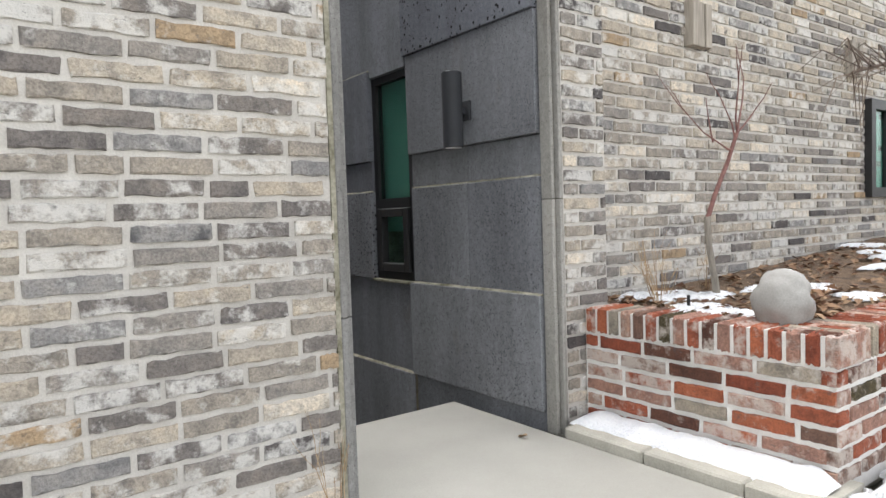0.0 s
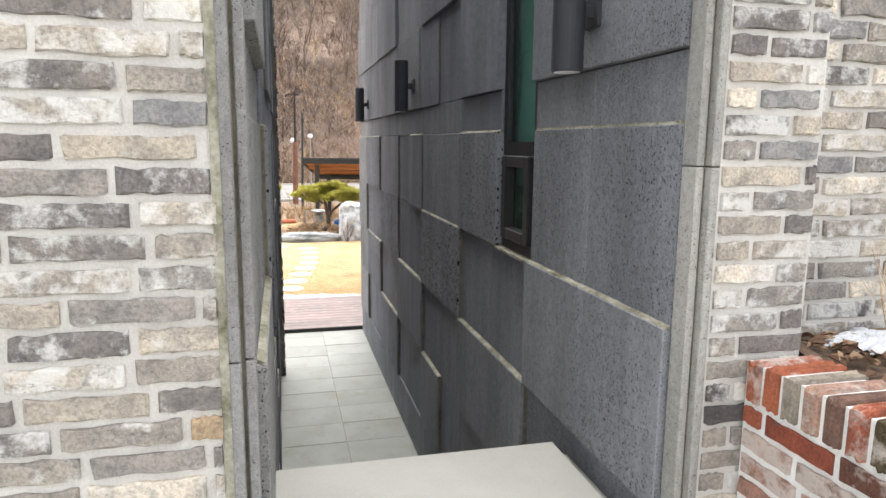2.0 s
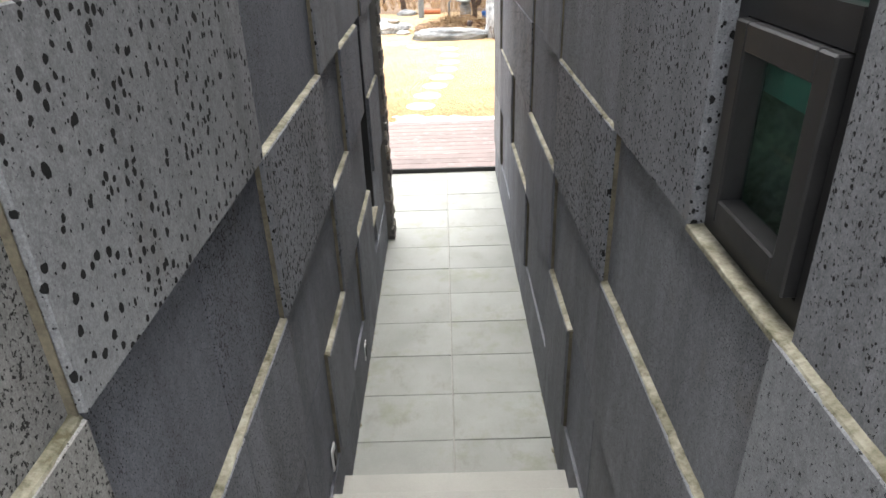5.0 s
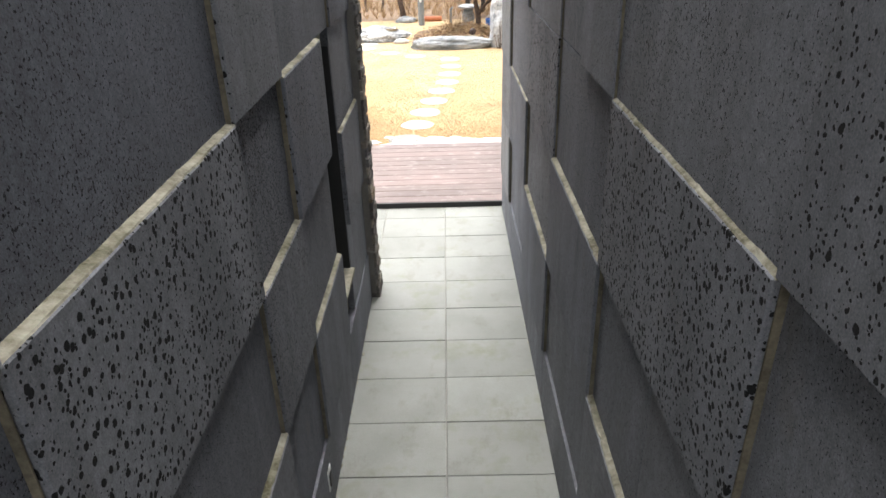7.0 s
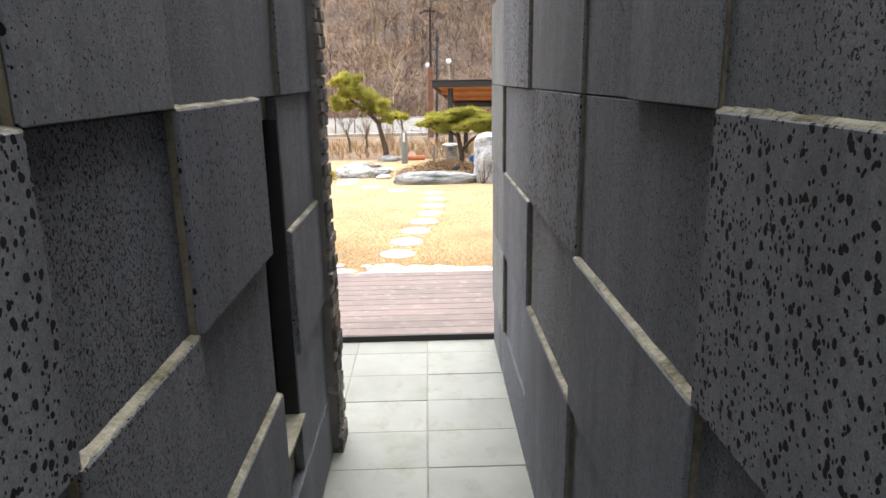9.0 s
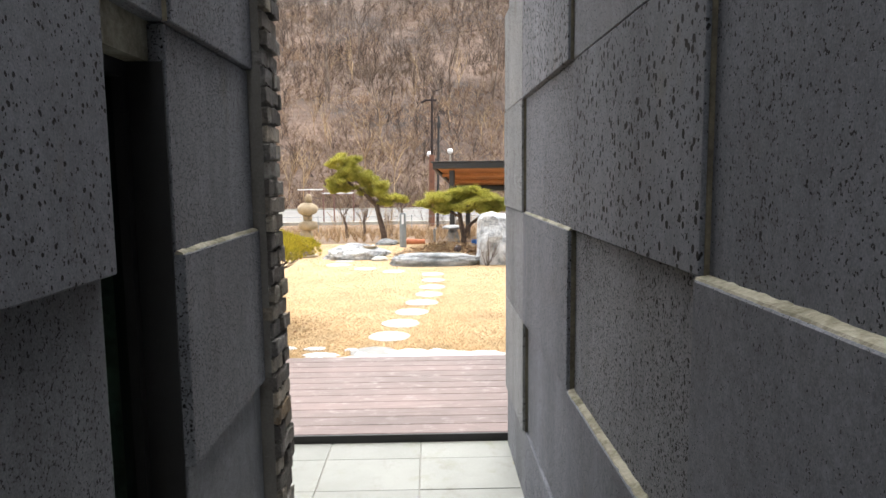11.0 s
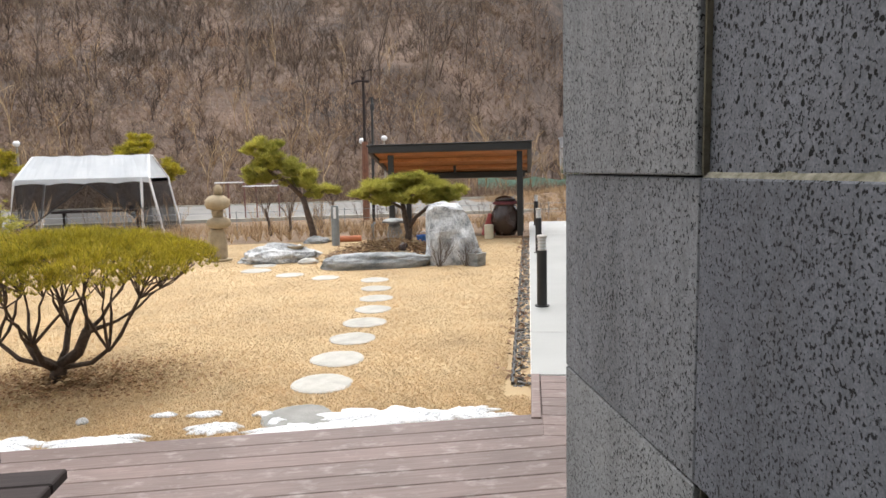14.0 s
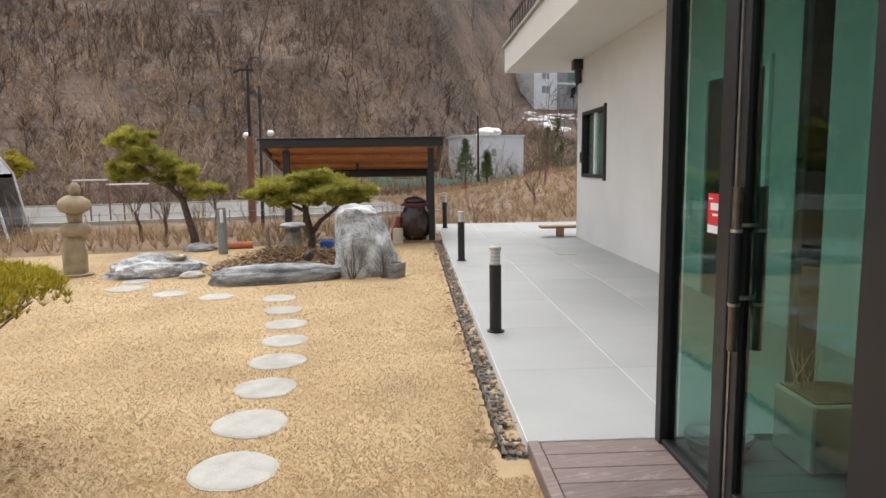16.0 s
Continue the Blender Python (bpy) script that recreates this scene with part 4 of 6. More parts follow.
bm = rock((0.93, -0.47, 1.083), (0.105, 0.115, 0.135), 4.2, 0.16, 4)
for v in bm.verts:
    k = (v.co - Vector((0.93, -0.47, 1.083))).dot(Vector((0.75, -0.55, 0.25)))
    g = (v.co.z - 1.16) + 0.35 * (v.co.y + 0.5)
    v.co -= Vector((0.3, -0.3, 0)) * 0.12 * math.exp(-(g / 0.018) ** 2) * max(0, k * 3)
solo("garden_stone", bm, stone_smooth, "smooth rounded grey stone with a groove", "stone", smooth=True, at=(0.93, -0.47, 1.083))


def twigs(bm, p, d, length, r, depth, spread=0.6, kids=3, seg=4, rng=random, up=0.15):
    """A bare branch that forks."""
    pts, q, v = [Vector(p)], Vector(p), Vector(d).normalized()
    for i in range(3):
        v = (v + Vector((rng.uniform(-1, 1), rng.uniform(-1, 1), rng.uniform(-0.6, 1) * 0.6)) * 0.16 + UP * up * 0.3).normalized()
        q = q + v * length / 3
        pts.append(q.copy())
    tube(bm, pts, [r, r * 0.85, r * 0.7, r * 0.5], seg, False)
    if depth > 0:
        for k in range(kids):
            w = (v + Vector((rng.uniform(-1, 1), rng.uniform(-1, 1), rng.uniform(-0.4, 1))) * spread).normalized()
            start = pts[-1] if k < 2 else pts[2]
            twigs(bm, start, w, length * rng.uniform(0.55, 0.8), r * 0.55, depth - 1, spread, kids, seg, rng, up)
    return bm


sap = place("sapling", "leafless reddish sapling in the planter", "sapling", (1.5, 0.17, 1.06))
bm = T([(1.54, 0.17, 1.04), (1.52, 0.17, 1.16), (1.47, 0.17, 1.34), (1.455, 0.17, 1.49)], [0.021, 0.018, 0.016, 0.017], 9)
part("trunk", bm, grey_wood, sap, "pale lichened lower stem")
part("trunk", T([(1.46, 0.17, 1.48), (1.53, 0.17, 1.60), (1.66, 0.17, 1.78), (1.75, 0.17, 1.93)], [0.013, 0.012, 0.011, 0.010], 8), red_bark, sap, "reddish upper stem")
rng = random.Random(5)
for at_, d, ln, kids_ in (((1.75, 0.17, 1.93), (0.5, 0.05, 0.85), 0.36, 1), ((1.74, 0.17, 1.92), (0.62, 0.0, 0.5), 0.22, 1), ((1.75, 0.17, 1.93), (-0.18, 0.05, 1), 0.26, 2), ((1.73, 0.17, 1.90), (-0.45, -0.1, 0.85), 0.24, 1), ((1.69, 0.17, 1.83), (-0.95, 0, 0.28), 0.40, 2), ((1.52, 0.17, 1.87), (-0.3, 0.1, 0.9), 0.14, 1)):
    part("branch", twigs(bmesh.new(), at_, d, ln, 0.0058, 1, 0.3, kids_, 4, rng), red_bark, sap)


def dry_plant(name, at, n, h, spread, label, seed, mat_=None, r=0.0022):
    rng = random.Random(seed)
    bm = bmesh.new()
    for i in range(n):
        a, t = rng.uniform(0, 6.28), rng.random()
        d = Vector((math.cos(a) * spread * t, math.sin(a) * spread * t, 1))
        p = Vector(at) + Vector((math.cos(a), math.sin(a), 0)) * 0.03 * t
        twigs(bm, p, d, h * rng.uniform(0.4, 0.75), r, 1 if r < 0.003 else 2, 0.4 if r < 0.003 else 0.6, 2 if r < 0.003 else 3, 3, rng)
    return solo(name, bm, mat_ or weed_mat, label, "dry plant", "dry plants", at=at)


dry_plant("dry_shrub", (1.15, 0.25, 1.05), 12, 0.30, 0.5, "brown dead shrub stalks in the planter", 3)
dry_plant("dry_shrub", (1.28, 0.33, 1.05), 10, 0.26, 0.6, "thin straw-coloured dead stalks in soil", 8)
dry_plant("dry_shrub", (1.72, 0.35, 1.06), 6, 0.24, 0.5, "few bare twigs beside the sapling", 9)
dry_plant("wall_weed", (-0.66, 0.22, 0.52), 7, 0.34, 0.35, "dead weed stalks at the brick wall foot", 12)
solo("plant_label", T([(1.02, 0.0, 1.05), (1.02, 0.0, 1.14)], 0.008, 6), black_metal, "short dark stake pushed into the soil", "stake", at=(1.02, 0.0, 1.05))
rng = random.Random(21)


def litter(name, n, pick, material_, label, size=0.03):
    """Curled dead leaves, one small bent face each."""
    bm = bmesh.new()
    for i in range(n):
        p, a, s = Vector(pick()), rng.uniform(0, 6.28), size * rng.uniform(0.5, 1.3)
        u, v = Vector((math.cos(a), math.sin(a), rng.uniform(-0.3, 0.5))) * s, Vector((-math.sin(a), math.cos(a), rng.uniform(-0.3, 0.5))) * s * 0.6
        q = [bm.verts.new(p + w) for w in (-u, -v + UP * s * 0.3, u, v + UP * s * 0.35)]
        bm.faces.new(q[:3])
        bm.faces.new((q[0], q[2], q[3]))
    return tagged(new(name, as_mesh(bm, name, material_)), label, "leaves", "", "stuff")


def in_planter():
    x, y = 0.95 + rng.random() ** 1.4 * 4.0, rng.uniform(-0.54, 0.5)
    return (x, y, soil_z(x, y) + 0.012)


litter("leaf_litter", 900, in_planter, leaf_mat, "brown leaf litter over planter soil")
litter("dried_flower_leaves", 70, lambda: (1.11 + rng.gauss(0, 0.03), -0.52 + rng.gauss(0, 0.03), 1.08 + abs(rng.gauss(0.05, 0.04))), leaf_mat, "crumpled dark dead flower head beside the stone", 0.028)
litter("loose_leaf", 1, lambda: (0.36, 0.42, LAND + 0.006), leaf_mat, "dead leaf on the landing", 0.04)

# the yard wall: wooden blocks, a window, a hanging bare branch
for x, z, w in ((1.98, 2.62, 0.2), (4.12, 2.66, 0.2)):
    blk = place("wooden_block", "weathered grey wooden block set in brickwork", "wooden block", (x, 0.55, z - 0.13), "blocks in the yard wall")
    for i in range(3):
        part("plank", B(x - w / 2 + i * w / 3, x - w / 2 + (i + 1) * w / 3 - 0.004, 0.50 + 0.008 * (i % 2), 0.57, z - 0.13, z + 0.14 - 0.006 * i, 0.004), grey_wood, blk)
win = structure("window_2", B(4.38, 5.3, 0.50, 0.56, 1.58, 1.66), black_metal, "black-framed window in the yard wall, closed")
part("window_frame", box(box(B(4.38, 4.46, 0.50, 0.56, 1.66, 2.30), 4.38, 5.3, 0.50, 0.56, 2.30, 2.38), 4.72, 4.78, 0.51, 0.56, 1.66, 2.30), black_metal, win)
part("pane", B(4.46, 5.3, 0.535, 0.541, 1.66, 2.30), dark_glass, win)
part("blind", B(4.40, 5.3, 0.552, 0.558, 1.6, 2.36), curtain_mat, win, "pale blind behind glass")
rng = random.Random(33)
br = place("hanging_branch", "drooping bare weeping branch before the yard wall", "branch", (4.2, 0.1, 2.6))
bm = bmesh.new()
tube(bm, [(5.2, 0.15, 1.15), (5.1, 0.15, 2.0), (4.6, 0.12, 2.5), (3.7, 0.1, 2.52), (3.0, 0.1, 2.36)], [0.05, 0.04, 0.03, 0.016, 0.006], 6)
for i in range(34):
    t = rng.random()
    p = Vector((4.3 - 1.2 * t, 0.1, 2.54 - 0.14 * t))
    end = p + Vector((rng.uniform(-0.7, 0.0), rng.uniform(-0.15, 0.15), rng.uniform(-0.55, 0.06)))
    m_ = (p + end) / 2 + Vector((-0.1, 0, 0.12))
    tube(bm, [p, m_, end], [0.006, 0.004, 0.002], 3, False)
    tube(bm, [m_, m_ + Vector((rng.uniform(-0.2, 0), rng.uniform(-0.1, 0.1), rng.uniform(-0.2, 0.05)))], [0.003, 0.0015], 3, False)
part("branch", bm, twig_mat, br)

# ---- corridor fittings ----
window_3 = structure("window_3", B(0.572, 0.62, 1.53, 1.575, 1.152, 2.428), black_metal, "tall black-framed corridor window, closed")
f = bmesh.new()
box(f, 0.572, 0.62, 1.93, 1.975, 1.152, 2.428)
box(f, 0.572, 0.62, 1.575, 1.93, 1.152, 1.20)
box(f, 0.572, 0.62, 1.575, 1.93, 2.385, 2.428)
box(f, 0.568, 0.62, 1.575, 1.93, 1.60, 1.66)
part("window_frame", f, black_metal, window_3)
f = bmesh.new()
for a in ((1.578, 1.63, 1.203, 1.597), (1.875, 1.927, 1.203, 1.597), (1.63, 1.875, 1.203, 1.255), (1.63, 1.875, 1.545, 1.597)):
    box(f, 0.548, 0.60, a[0], a[1], a[2], a[3], 0.004)
part("sash", f, black_metal, window_3, "black tilt sash")
for z0, z1 in ((1.66, 2.385), (1.255, 1.545)):
    part("pane", B(0.592, 0.597, 1.575, 1.93, z0, z1), dark_glass, window_3).visible_shadow = False
part("blind", B(0.640, 0.65, 1.53, 1.975, 1.45, 2.43), curtain_mat, window_3, "pale green blind, half lowered")
part("window_sill", B(0.535, 0.60, 1.52, 1.985, 1.135, 1.151, 0.002), caulk, window_3)
window_4 = structure("window_4", B(-0.70, -0.65, 4.962, 4.99, -0.238, 1.058), black_metal, "narrow black slit window, closed")
f = bmesh.new()
box(f, -0.70, -0.65, 5.295, 5.323, -0.238, 1.058)
box(f, -0.70, -0.65, 4.99, 5.295, -0.238, -0.20)
box(f, -0.70, -0.65, 4.99, 5.295, 1.02, 1.058)
part("window_frame", f, black_metal, window_4)
part("pane", B(-0.68, -0.675, 4.99, 5.295, -0.20, 1.02), dark_glass, window_4)
part("window_sill", B(-0.66, -0.535, 4.955, 5.33, -0.262, -0.241, 0.002), caulk, window_4)
part("reveal", B(-0.648, -0.562, 5.318, 5.3245, -0.24, 1.058), black_metal, window_4)


def wall_lamp(y):
    lamp = place("wall_lamp", "dark grey cylindrical up-and-down wall lamp, off", "wall lamp", (0.53, y, 1.88), "wall lamps in the corridor")
    body = part("body", lathe(bmesh.new(), (0.435, y, 1.885), [(0.047, 0), (0.052, 0.004), (0.052, 0.38), (0.047, 0.384), (0.044, 0.384), (0.044, 0.36)], 28), grey_metal, lamp, smooth=False)
    part("lens", lathe(bmesh.new(), (0.435, y, 1.883), [(0.043, 0), (0.043, 0.003)], 24), glow, body, "frosted lens")
    part("arm", B(0.47, 0.535, y + 0.0, y + 0.03, 2.06, 2.10, 0.003), grey_metal, lamp)
    part("wall_plate", B(0.522, 0.545, y - 0.03, y + 0.07, 2.03, 2.13, 0.004), grey_metal, lamp)
    return lamp


wall_lamp(0.955)
wall_lamp(4.03)
wall_lamp(6.78)
for y, z in ((4.10, -0.70), (2.9, -0.42)):
    o = place("wall_outlet", "small white socket plate low on the wall", "socket", (-0.548, y, z - 0.05), "sockets in the corridor")
    part("plate", B(-0.553, -0.545, y - 0.035, y + 0.035, z - 0.06, z + 0.06, 0.002), white_paint, o)
    part("cover", B(-0.545, -0.538, y - 0.02, y + 0.02, z - 0.04, z + 0.03, 0.002), black_metal, o, "black flap")
solo("drain_channel", B(0.506, 0.56, 0.40, 1.10, 0.36, 0.47, 0.003), grout_mat, "dark gap between landing and wall", "drain", at=(0.53, 0.7, 0.36))
rng = random.Random(77)
bm = bmesh.new()
for i in range(240):
    side = rng.choice((1, 1, -1))
    y = rng.uniform(3.2, 7.6) if side > 0 else rng.uniform(3.2, 6.0)
    x, s = (0.562 - abs(rng.gauss(0, 0.006)) if side > 0 else -0.556 + abs(rng.gauss(0, 0.004))), rng.uniform(0.006, 0.016)
    bmesh.ops.create_icosphere(bm, subdivisions=1, radius=s, matrix=Matrix.Translation((x, y, FLOOR)) @ Matrix.Diagonal((0.8, 1.6, 0.7, 1)))
tagged(new("joint_crumbs", as_mesh(bm, "joint_crumbs", caulk)), "crumbled mortar along the floor joint", "mortar", "", "stuff")

# ---- bricks, last of the entry ----
def brick_mesh(seed, rough=1.0):
    """A unit brick: x along, y out of the wall, z up; chipped edges, front at y = 0."""
    rng = random.Random(seed)
    bm = bmesh.new()
    rings = []
    xs = (-0.5, -0.41, -0.27, -0.1, 0.06, 0.2, 0.36, 0.43, 0.5)
    for yy, inset in ((0.12, 0.0), (0.010, 0.0), (0.0, 1.0)):
        ring = []
        for top in (0, 1):
            for x in (xs if not top else xs[::-1]):
                jx = rng.uniform(-1, 1) * 0.014 * rough
                jz = rng.uniform(-1, 1) * 0.085 * rough
                e = 0.022 * inset if abs(x) == 0.5 else 0
                ring.append(bm.verts.new((x - (e if x > 0 else -e) + jx, yy + rng.uniform(0, 0.003) * rough * (yy < 0.05), (0.5 if top else -0.5) * (1 - 0.1 * inset) + jz)))
        rings.append(ring)
    n = len(rings[0])
    for a, b in zip(rings, rings[1:]):
        for k in range(n):
            bm.faces.new((a[k], a[(k + 1) % n], b[(k + 1) % n], b[k]))
    f = rings[-1]
    bm.faces.new(rings[0][::-1])
    h = len(xs)
    for k in range(h - 1):
        bm.faces.new((f[k], f[k + 1], f[n - 2 - k], f[n - 1 - k]))
    return bm


def brick_set(material_, rough=1.0):
    return [as_mesh(brick_mesh(s, rough), "brick", material_) for s in range(9)]


grey_set, red_set = brick_set(brick_grey), brick_set(brick_red, 0.7)


def lay(parent, meshes, u0, u1, z0, z1, at, turn, length, course, joint, near, seed, stuff_mat=None, proud=0.004, ends=True):
    """Courses along u from u0 to u1; at(u, z) gives the place. Bricks for which near() holds are pieces, the rest one part."""
    rng = random.Random(seed)
    rest = bmesh.new()
    nz = int((z1 - z0) / course + 0.01)
    for k in range(nz):
        z = z0 + course * (k + 0.5)
        u = u0 - (length * 0.5 if k % 2 else 0) - rng.uniform(0, 0.05)
        while u < u1 - 0.01:
            ln = length * rng.choice((1, 1, 1, 0.96, 1.04, 0.55 if rng.random() < 0.15 else 1))
            a, b = max(u, u0), min(u + ln, u1 + (rng.uniform(-0.006, 0.006) if ends else 0))
            u += ln
            if b - a < 0.035:
                continue
            w, h = b - a - joint, course - joint * rng.uniform(0.85, 1.1)
            m_ = Matrix.Translation(at((a + b) / 2, z + rng.uniform(-0.0015, 0.0015))) @ Matrix.Rotation(turn, 4, "Z") @ Matrix.Rotation(rng.uniform(-0.006, 0.006), 4, "Y") @ Matrix.Translation((0, rng.uniform(-proud, proud * 0.4), 0)) @ Matrix.Diagonal((w, 0.55, h, 1))
            if near((a + b) / 2, z):
                ob = new("brick", rng.choice(meshes))
                ob.parent = parent
                ob.matrix_basis = Matrix.Translation(-base_at.get(parent, Vector())) @ m_
            else:
                vs = [rest.verts.new(m_ @ Vector(p)) for p in ((-0.5, 0.1, -0.5), (0.5, 0.1, -0.5), (0.5, 0.1, 0.5), (-0.5, 0.1, 0.5), (-0.48, 0, -0.44), (0.48, 0, -0.44), (0.49, 0, 0.45), (-0.49, 0, 0.43))]
                for f in ((4, 5, 6, 7), (0, 1, 5, 4), (1, 2, 6, 5), (2, 3, 7, 6), (3, 0, 4, 7)):
                    rest.faces.new([vs[i] for i in f])
    if len(rest.verts):
        o = part("bricks", rest, stuff_mat or brick_grey_stuff, parent)
        o["kind"] = "stuff"
    else:
        rest.free()


lay(wall_brick_left, grey_set, -3.6, -0.612, 0.50, 4.57, lambda u, z: (u, 0.274, z), 0, 0.248, 0.0652, 0.0185, lambda u, z: u > -1.85 and z < 2.45, 1)
lay(wall_brick_pier, grey_set, 0.607, 0.905, 0.50, 4.57, lambda u, z: (u, 0.362, z), 0, 0.248, 0.0652, 0.0185, lambda u, z: z < 2.9, 2)
lay(wall_brick_yard, grey_set, 0.89, 6.4, 0.98, 4.57, lambda u, z: (u, 0.555, z), 0, 0.246, 0.0652, 0.017, lambda u, z: u < 3.2 and 0.95 < z < 3.0, 3)
# near garden-front bricks use the copy with shade in its colour
shaded_set = brick_set(brick_grey_shaded, 1.7)
lay(wall_brick_garden, shaded_set, -2.2, -0.58, -0.92, 4.57, lambda u, z: (u, 6.30, z), math.pi, 0.19, 0.0652, 0.012, lambda u, z: u > -1.1 and z < 1.4, 4, brick_grey_stuff, 0.012)
lay(wall_brick_garden, shaded_set, 6.064, 6.30, -0.92, 4.57, lambda u, z: (-0.498, u, z), math.pi / 2, 0.24, 0.0652, 0.013, lambda u, z: z < 2.6, 14, brick_grey_stuff, 0.012)
lay(planter, red_set, -PY1, -PY0, PZ0, PZ1 - 0.118, lambda u, z: (PX + 0.002, -u, z), -math.pi / 2, 0.25, 0.0695, 0.021, lambda u, z: True, 5, None, 0.003, False)
lay(planter, red_set, PX, 2.6, PZ0, PZ1 - 0.118, lambda u, z: (u, PY0 + 0.002, z), 0, 0.25, 0.0695, 0.021, lambda u, z: True, 6, None, 0.003)
rng = random.Random(9)
for i in range(17):
    y = PY1 - 0.035 - 0.0665 * i
    if y < PY0 + 0.015:
        break
    ob = new("brick", rng.choice(red_set))
    ob.parent = planter
    ob.matrix_basis = Matrix.Translation(Vector((PX + 0.001, y, PZ1 - 0.058)) - base_at[planter]) @ Matrix.Rotation(-math.pi / 2, 4, "Z") @ Matrix.Diagonal((0.049, 1.75, 0.113, 1))
for i in range(28):
    x = PX + 0.045 + 0.0665 * i
    ob = new("brick", rng.choice(red_set))
    ob.parent = planter
    ob.matrix_basis = Matrix.Translation(Vector((x, PY0 + 0.001, PZ1 - 0.058)) - base_at[planter]) @ Matrix.Diagonal((0.049, 1.75, 0.113, 1))

# ---- the garden: stones, bush, table, ornaments ----
def raw(name, verts, faces, material_, label, category, parent=None):
    me = bpy.data.meshes.new(name)
    at = base_at.get(parent, Vector())
    v = np.asarray(verts, dtype=float) - np.array(at)
    me.from_pydata(v.tolist(), [], faces if isinstance(faces, list) else faces.tolist())
    me.materials.append(material_)
    ob = new(name, me)
    if parent is not None:
        ob.parent = parent
        return ob
    return tagged(ob, label, category, "", "stuff")


def blades(rg, centres, count, length, width, lean, up=1.0):
    """Thin three-cornered blades round each centre."""
    c = np.repeat(np.asarray(centres, dtype=float), count, axis=0)
    n = len(c)
    d = rg.normal(size=(n, 3)) * lean
    d[:, 2] = np.abs(d[:, 2]) * 0.5 + up
    d /= np.linalg.norm(d, axis=1, keepdims=True)
    ln = length * rg.uniform(0.55, 1.25, (n, 1))
    s = np.cross(d, rg.normal(size=(n, 3)))
    s /= np.linalg.norm(s, axis=1, keepdims=True) + 1e-9
    v = np.stack([c - s * width, c + s * width, c + d * ln], 1).reshape(-1, 3)
    return v, np.arange(3 * n).reshape(-1, 3)


rg = np.random.default_rng(4)
# dead grass, thickest where the walk comes nearest
n = 560000
u = rg.random(n)
y = 9.62 + 10.9 * u ** 1.6
p = np.column_stack([rg.uniform(-1, 1, n) * (3.2 + 0.42 * (y - 9.6)) - 1.6, y, np.zeros(n)])
edge = 1.02 + (p[:, 1] - 10.3) * math.tan(AXIS)
p = p[(p[:, 0] < np.maximum(edge - 0.10, np.where(p[:, 1] < 10.1, 1.02, -9)))]
STONES = [(-0.48, 9.96, 0.23), (-0.374, 10.62, 0.225), (-0.28, 11.24, 0.225), (-0.165, 11.88, 0.22), (-0.04, 12.5, 0.22), (0.05, 13.12, 0.21), (0.10, 13.74, 0.21),
          (0.12, 14.41, 0.20), (0.11, 15.08, 0.20), (-0.58, 15.46, 0.20), (-1.13, 15.86, 0.21), (-1.70, 16.44, 0.23), (-1.65, 17.0, 0.2)]
for x, y, r in STONES:
    p = p[(p[:, 0] - x) ** 2 + (p[:, 1] - y) ** 2 > (r * 0.97) ** 2]
p[:, 2] = [LAWN + 0.003 * noise.noise(Vector((a, b, 0)) * 1.3) - 0.001 for a, b in zip(p[:, 0], p[:, 1])]
v, f = blades(rg, p, 1, 0.025, 0.0024, 1.0, 0.42)
raw("lawn_grass", v, f, blade_mat, "short dormant straw-coloured lawn grass", "grass")

for i, (x, y, r) in enumerate(STONES):
    bm = lathe(bmesh.new(), (x, y, LAWN - 0.042), [(r * 0.98, 0), (r, 0.035), (r * 0.985, 0.046), (r * 0.9, 0.052), (r * 0.4, 0.054)], 30, 0.10, i * 2.3)
    solo("stepping_stone", bm, step_stone if i else step_wet, "round pale grey stepping stone set in dry lawn" if i else "round grey stepping stone half under snow", "stepping stone", "stepping stones", smooth=False, at=(x, y, LAWN - 0.042))
for x, y, rx, ry, h, s in ((-0.42, 9.73, .40, .10, .05, 1), (0.05, 9.82, .34, .17, .07, 2), (0.42, 9.80, .30, .12, .06, 3), (0.70, 9.74, .14, .06, .035, 4), (-0.97, 9.86, .16, .075, .05, 5), (-1.08, 10.12, .10, .05, .035, 6),
                           (-1.34, 10.16, .07, .04, .03, 7), (-1.62, 9.76, .26, .085, .05, 8), (-2.15, 9.78, .24, .12, .06, 9), (-1.83, 10.13, .035, .03, .05, 10), (-2.9, 9.75, .35, .1, .05, 11), (-0.72, 10.06, .06, .04, .03, 12), (-0.62, 9.92, .05, .05, .03, 13)):
    snow((x, y, LAWN + 0.006), rx, ry, h * 0.55, s * 3.1, "melting white snow on dry grass by the deck", "snow by the deck")


def crown(rg, pads, count, needles, length, width):
    """Loose pads (centre, radii) of needle tufts: short shoots that fan out, with gaps between."""
    cs = []
    for (cx, cy, cz, rx, ry, rz), share in pads:
        n = int(count * share)
        hub = rg.normal(size=(max(9, n // 26), 3))
        hub /= np.linalg.norm(hub, axis=1, keepdims=True)
        hub *= rg.uniform(0.3, 1.12, (len(hub), 1)) ** 0.6
        hub[:, 2] = np.abs(hub[:, 2]) * np.where(rg.random(len(hub)) < 0.72, 1, -0.45)
        u = hub[rg.integers(0, len(hub), n)] * np.array([rx, ry, rz])
        u = u + rg.normal(0, 0.055 * (rx + rz), (n, 3)) * np.array([1, 1, 0.55])
        cs.append(np.array([cx, cy, cz]) + u)
    return blades(rg, np.concatenate(cs), needles, length, width, 0.95, 0.3)


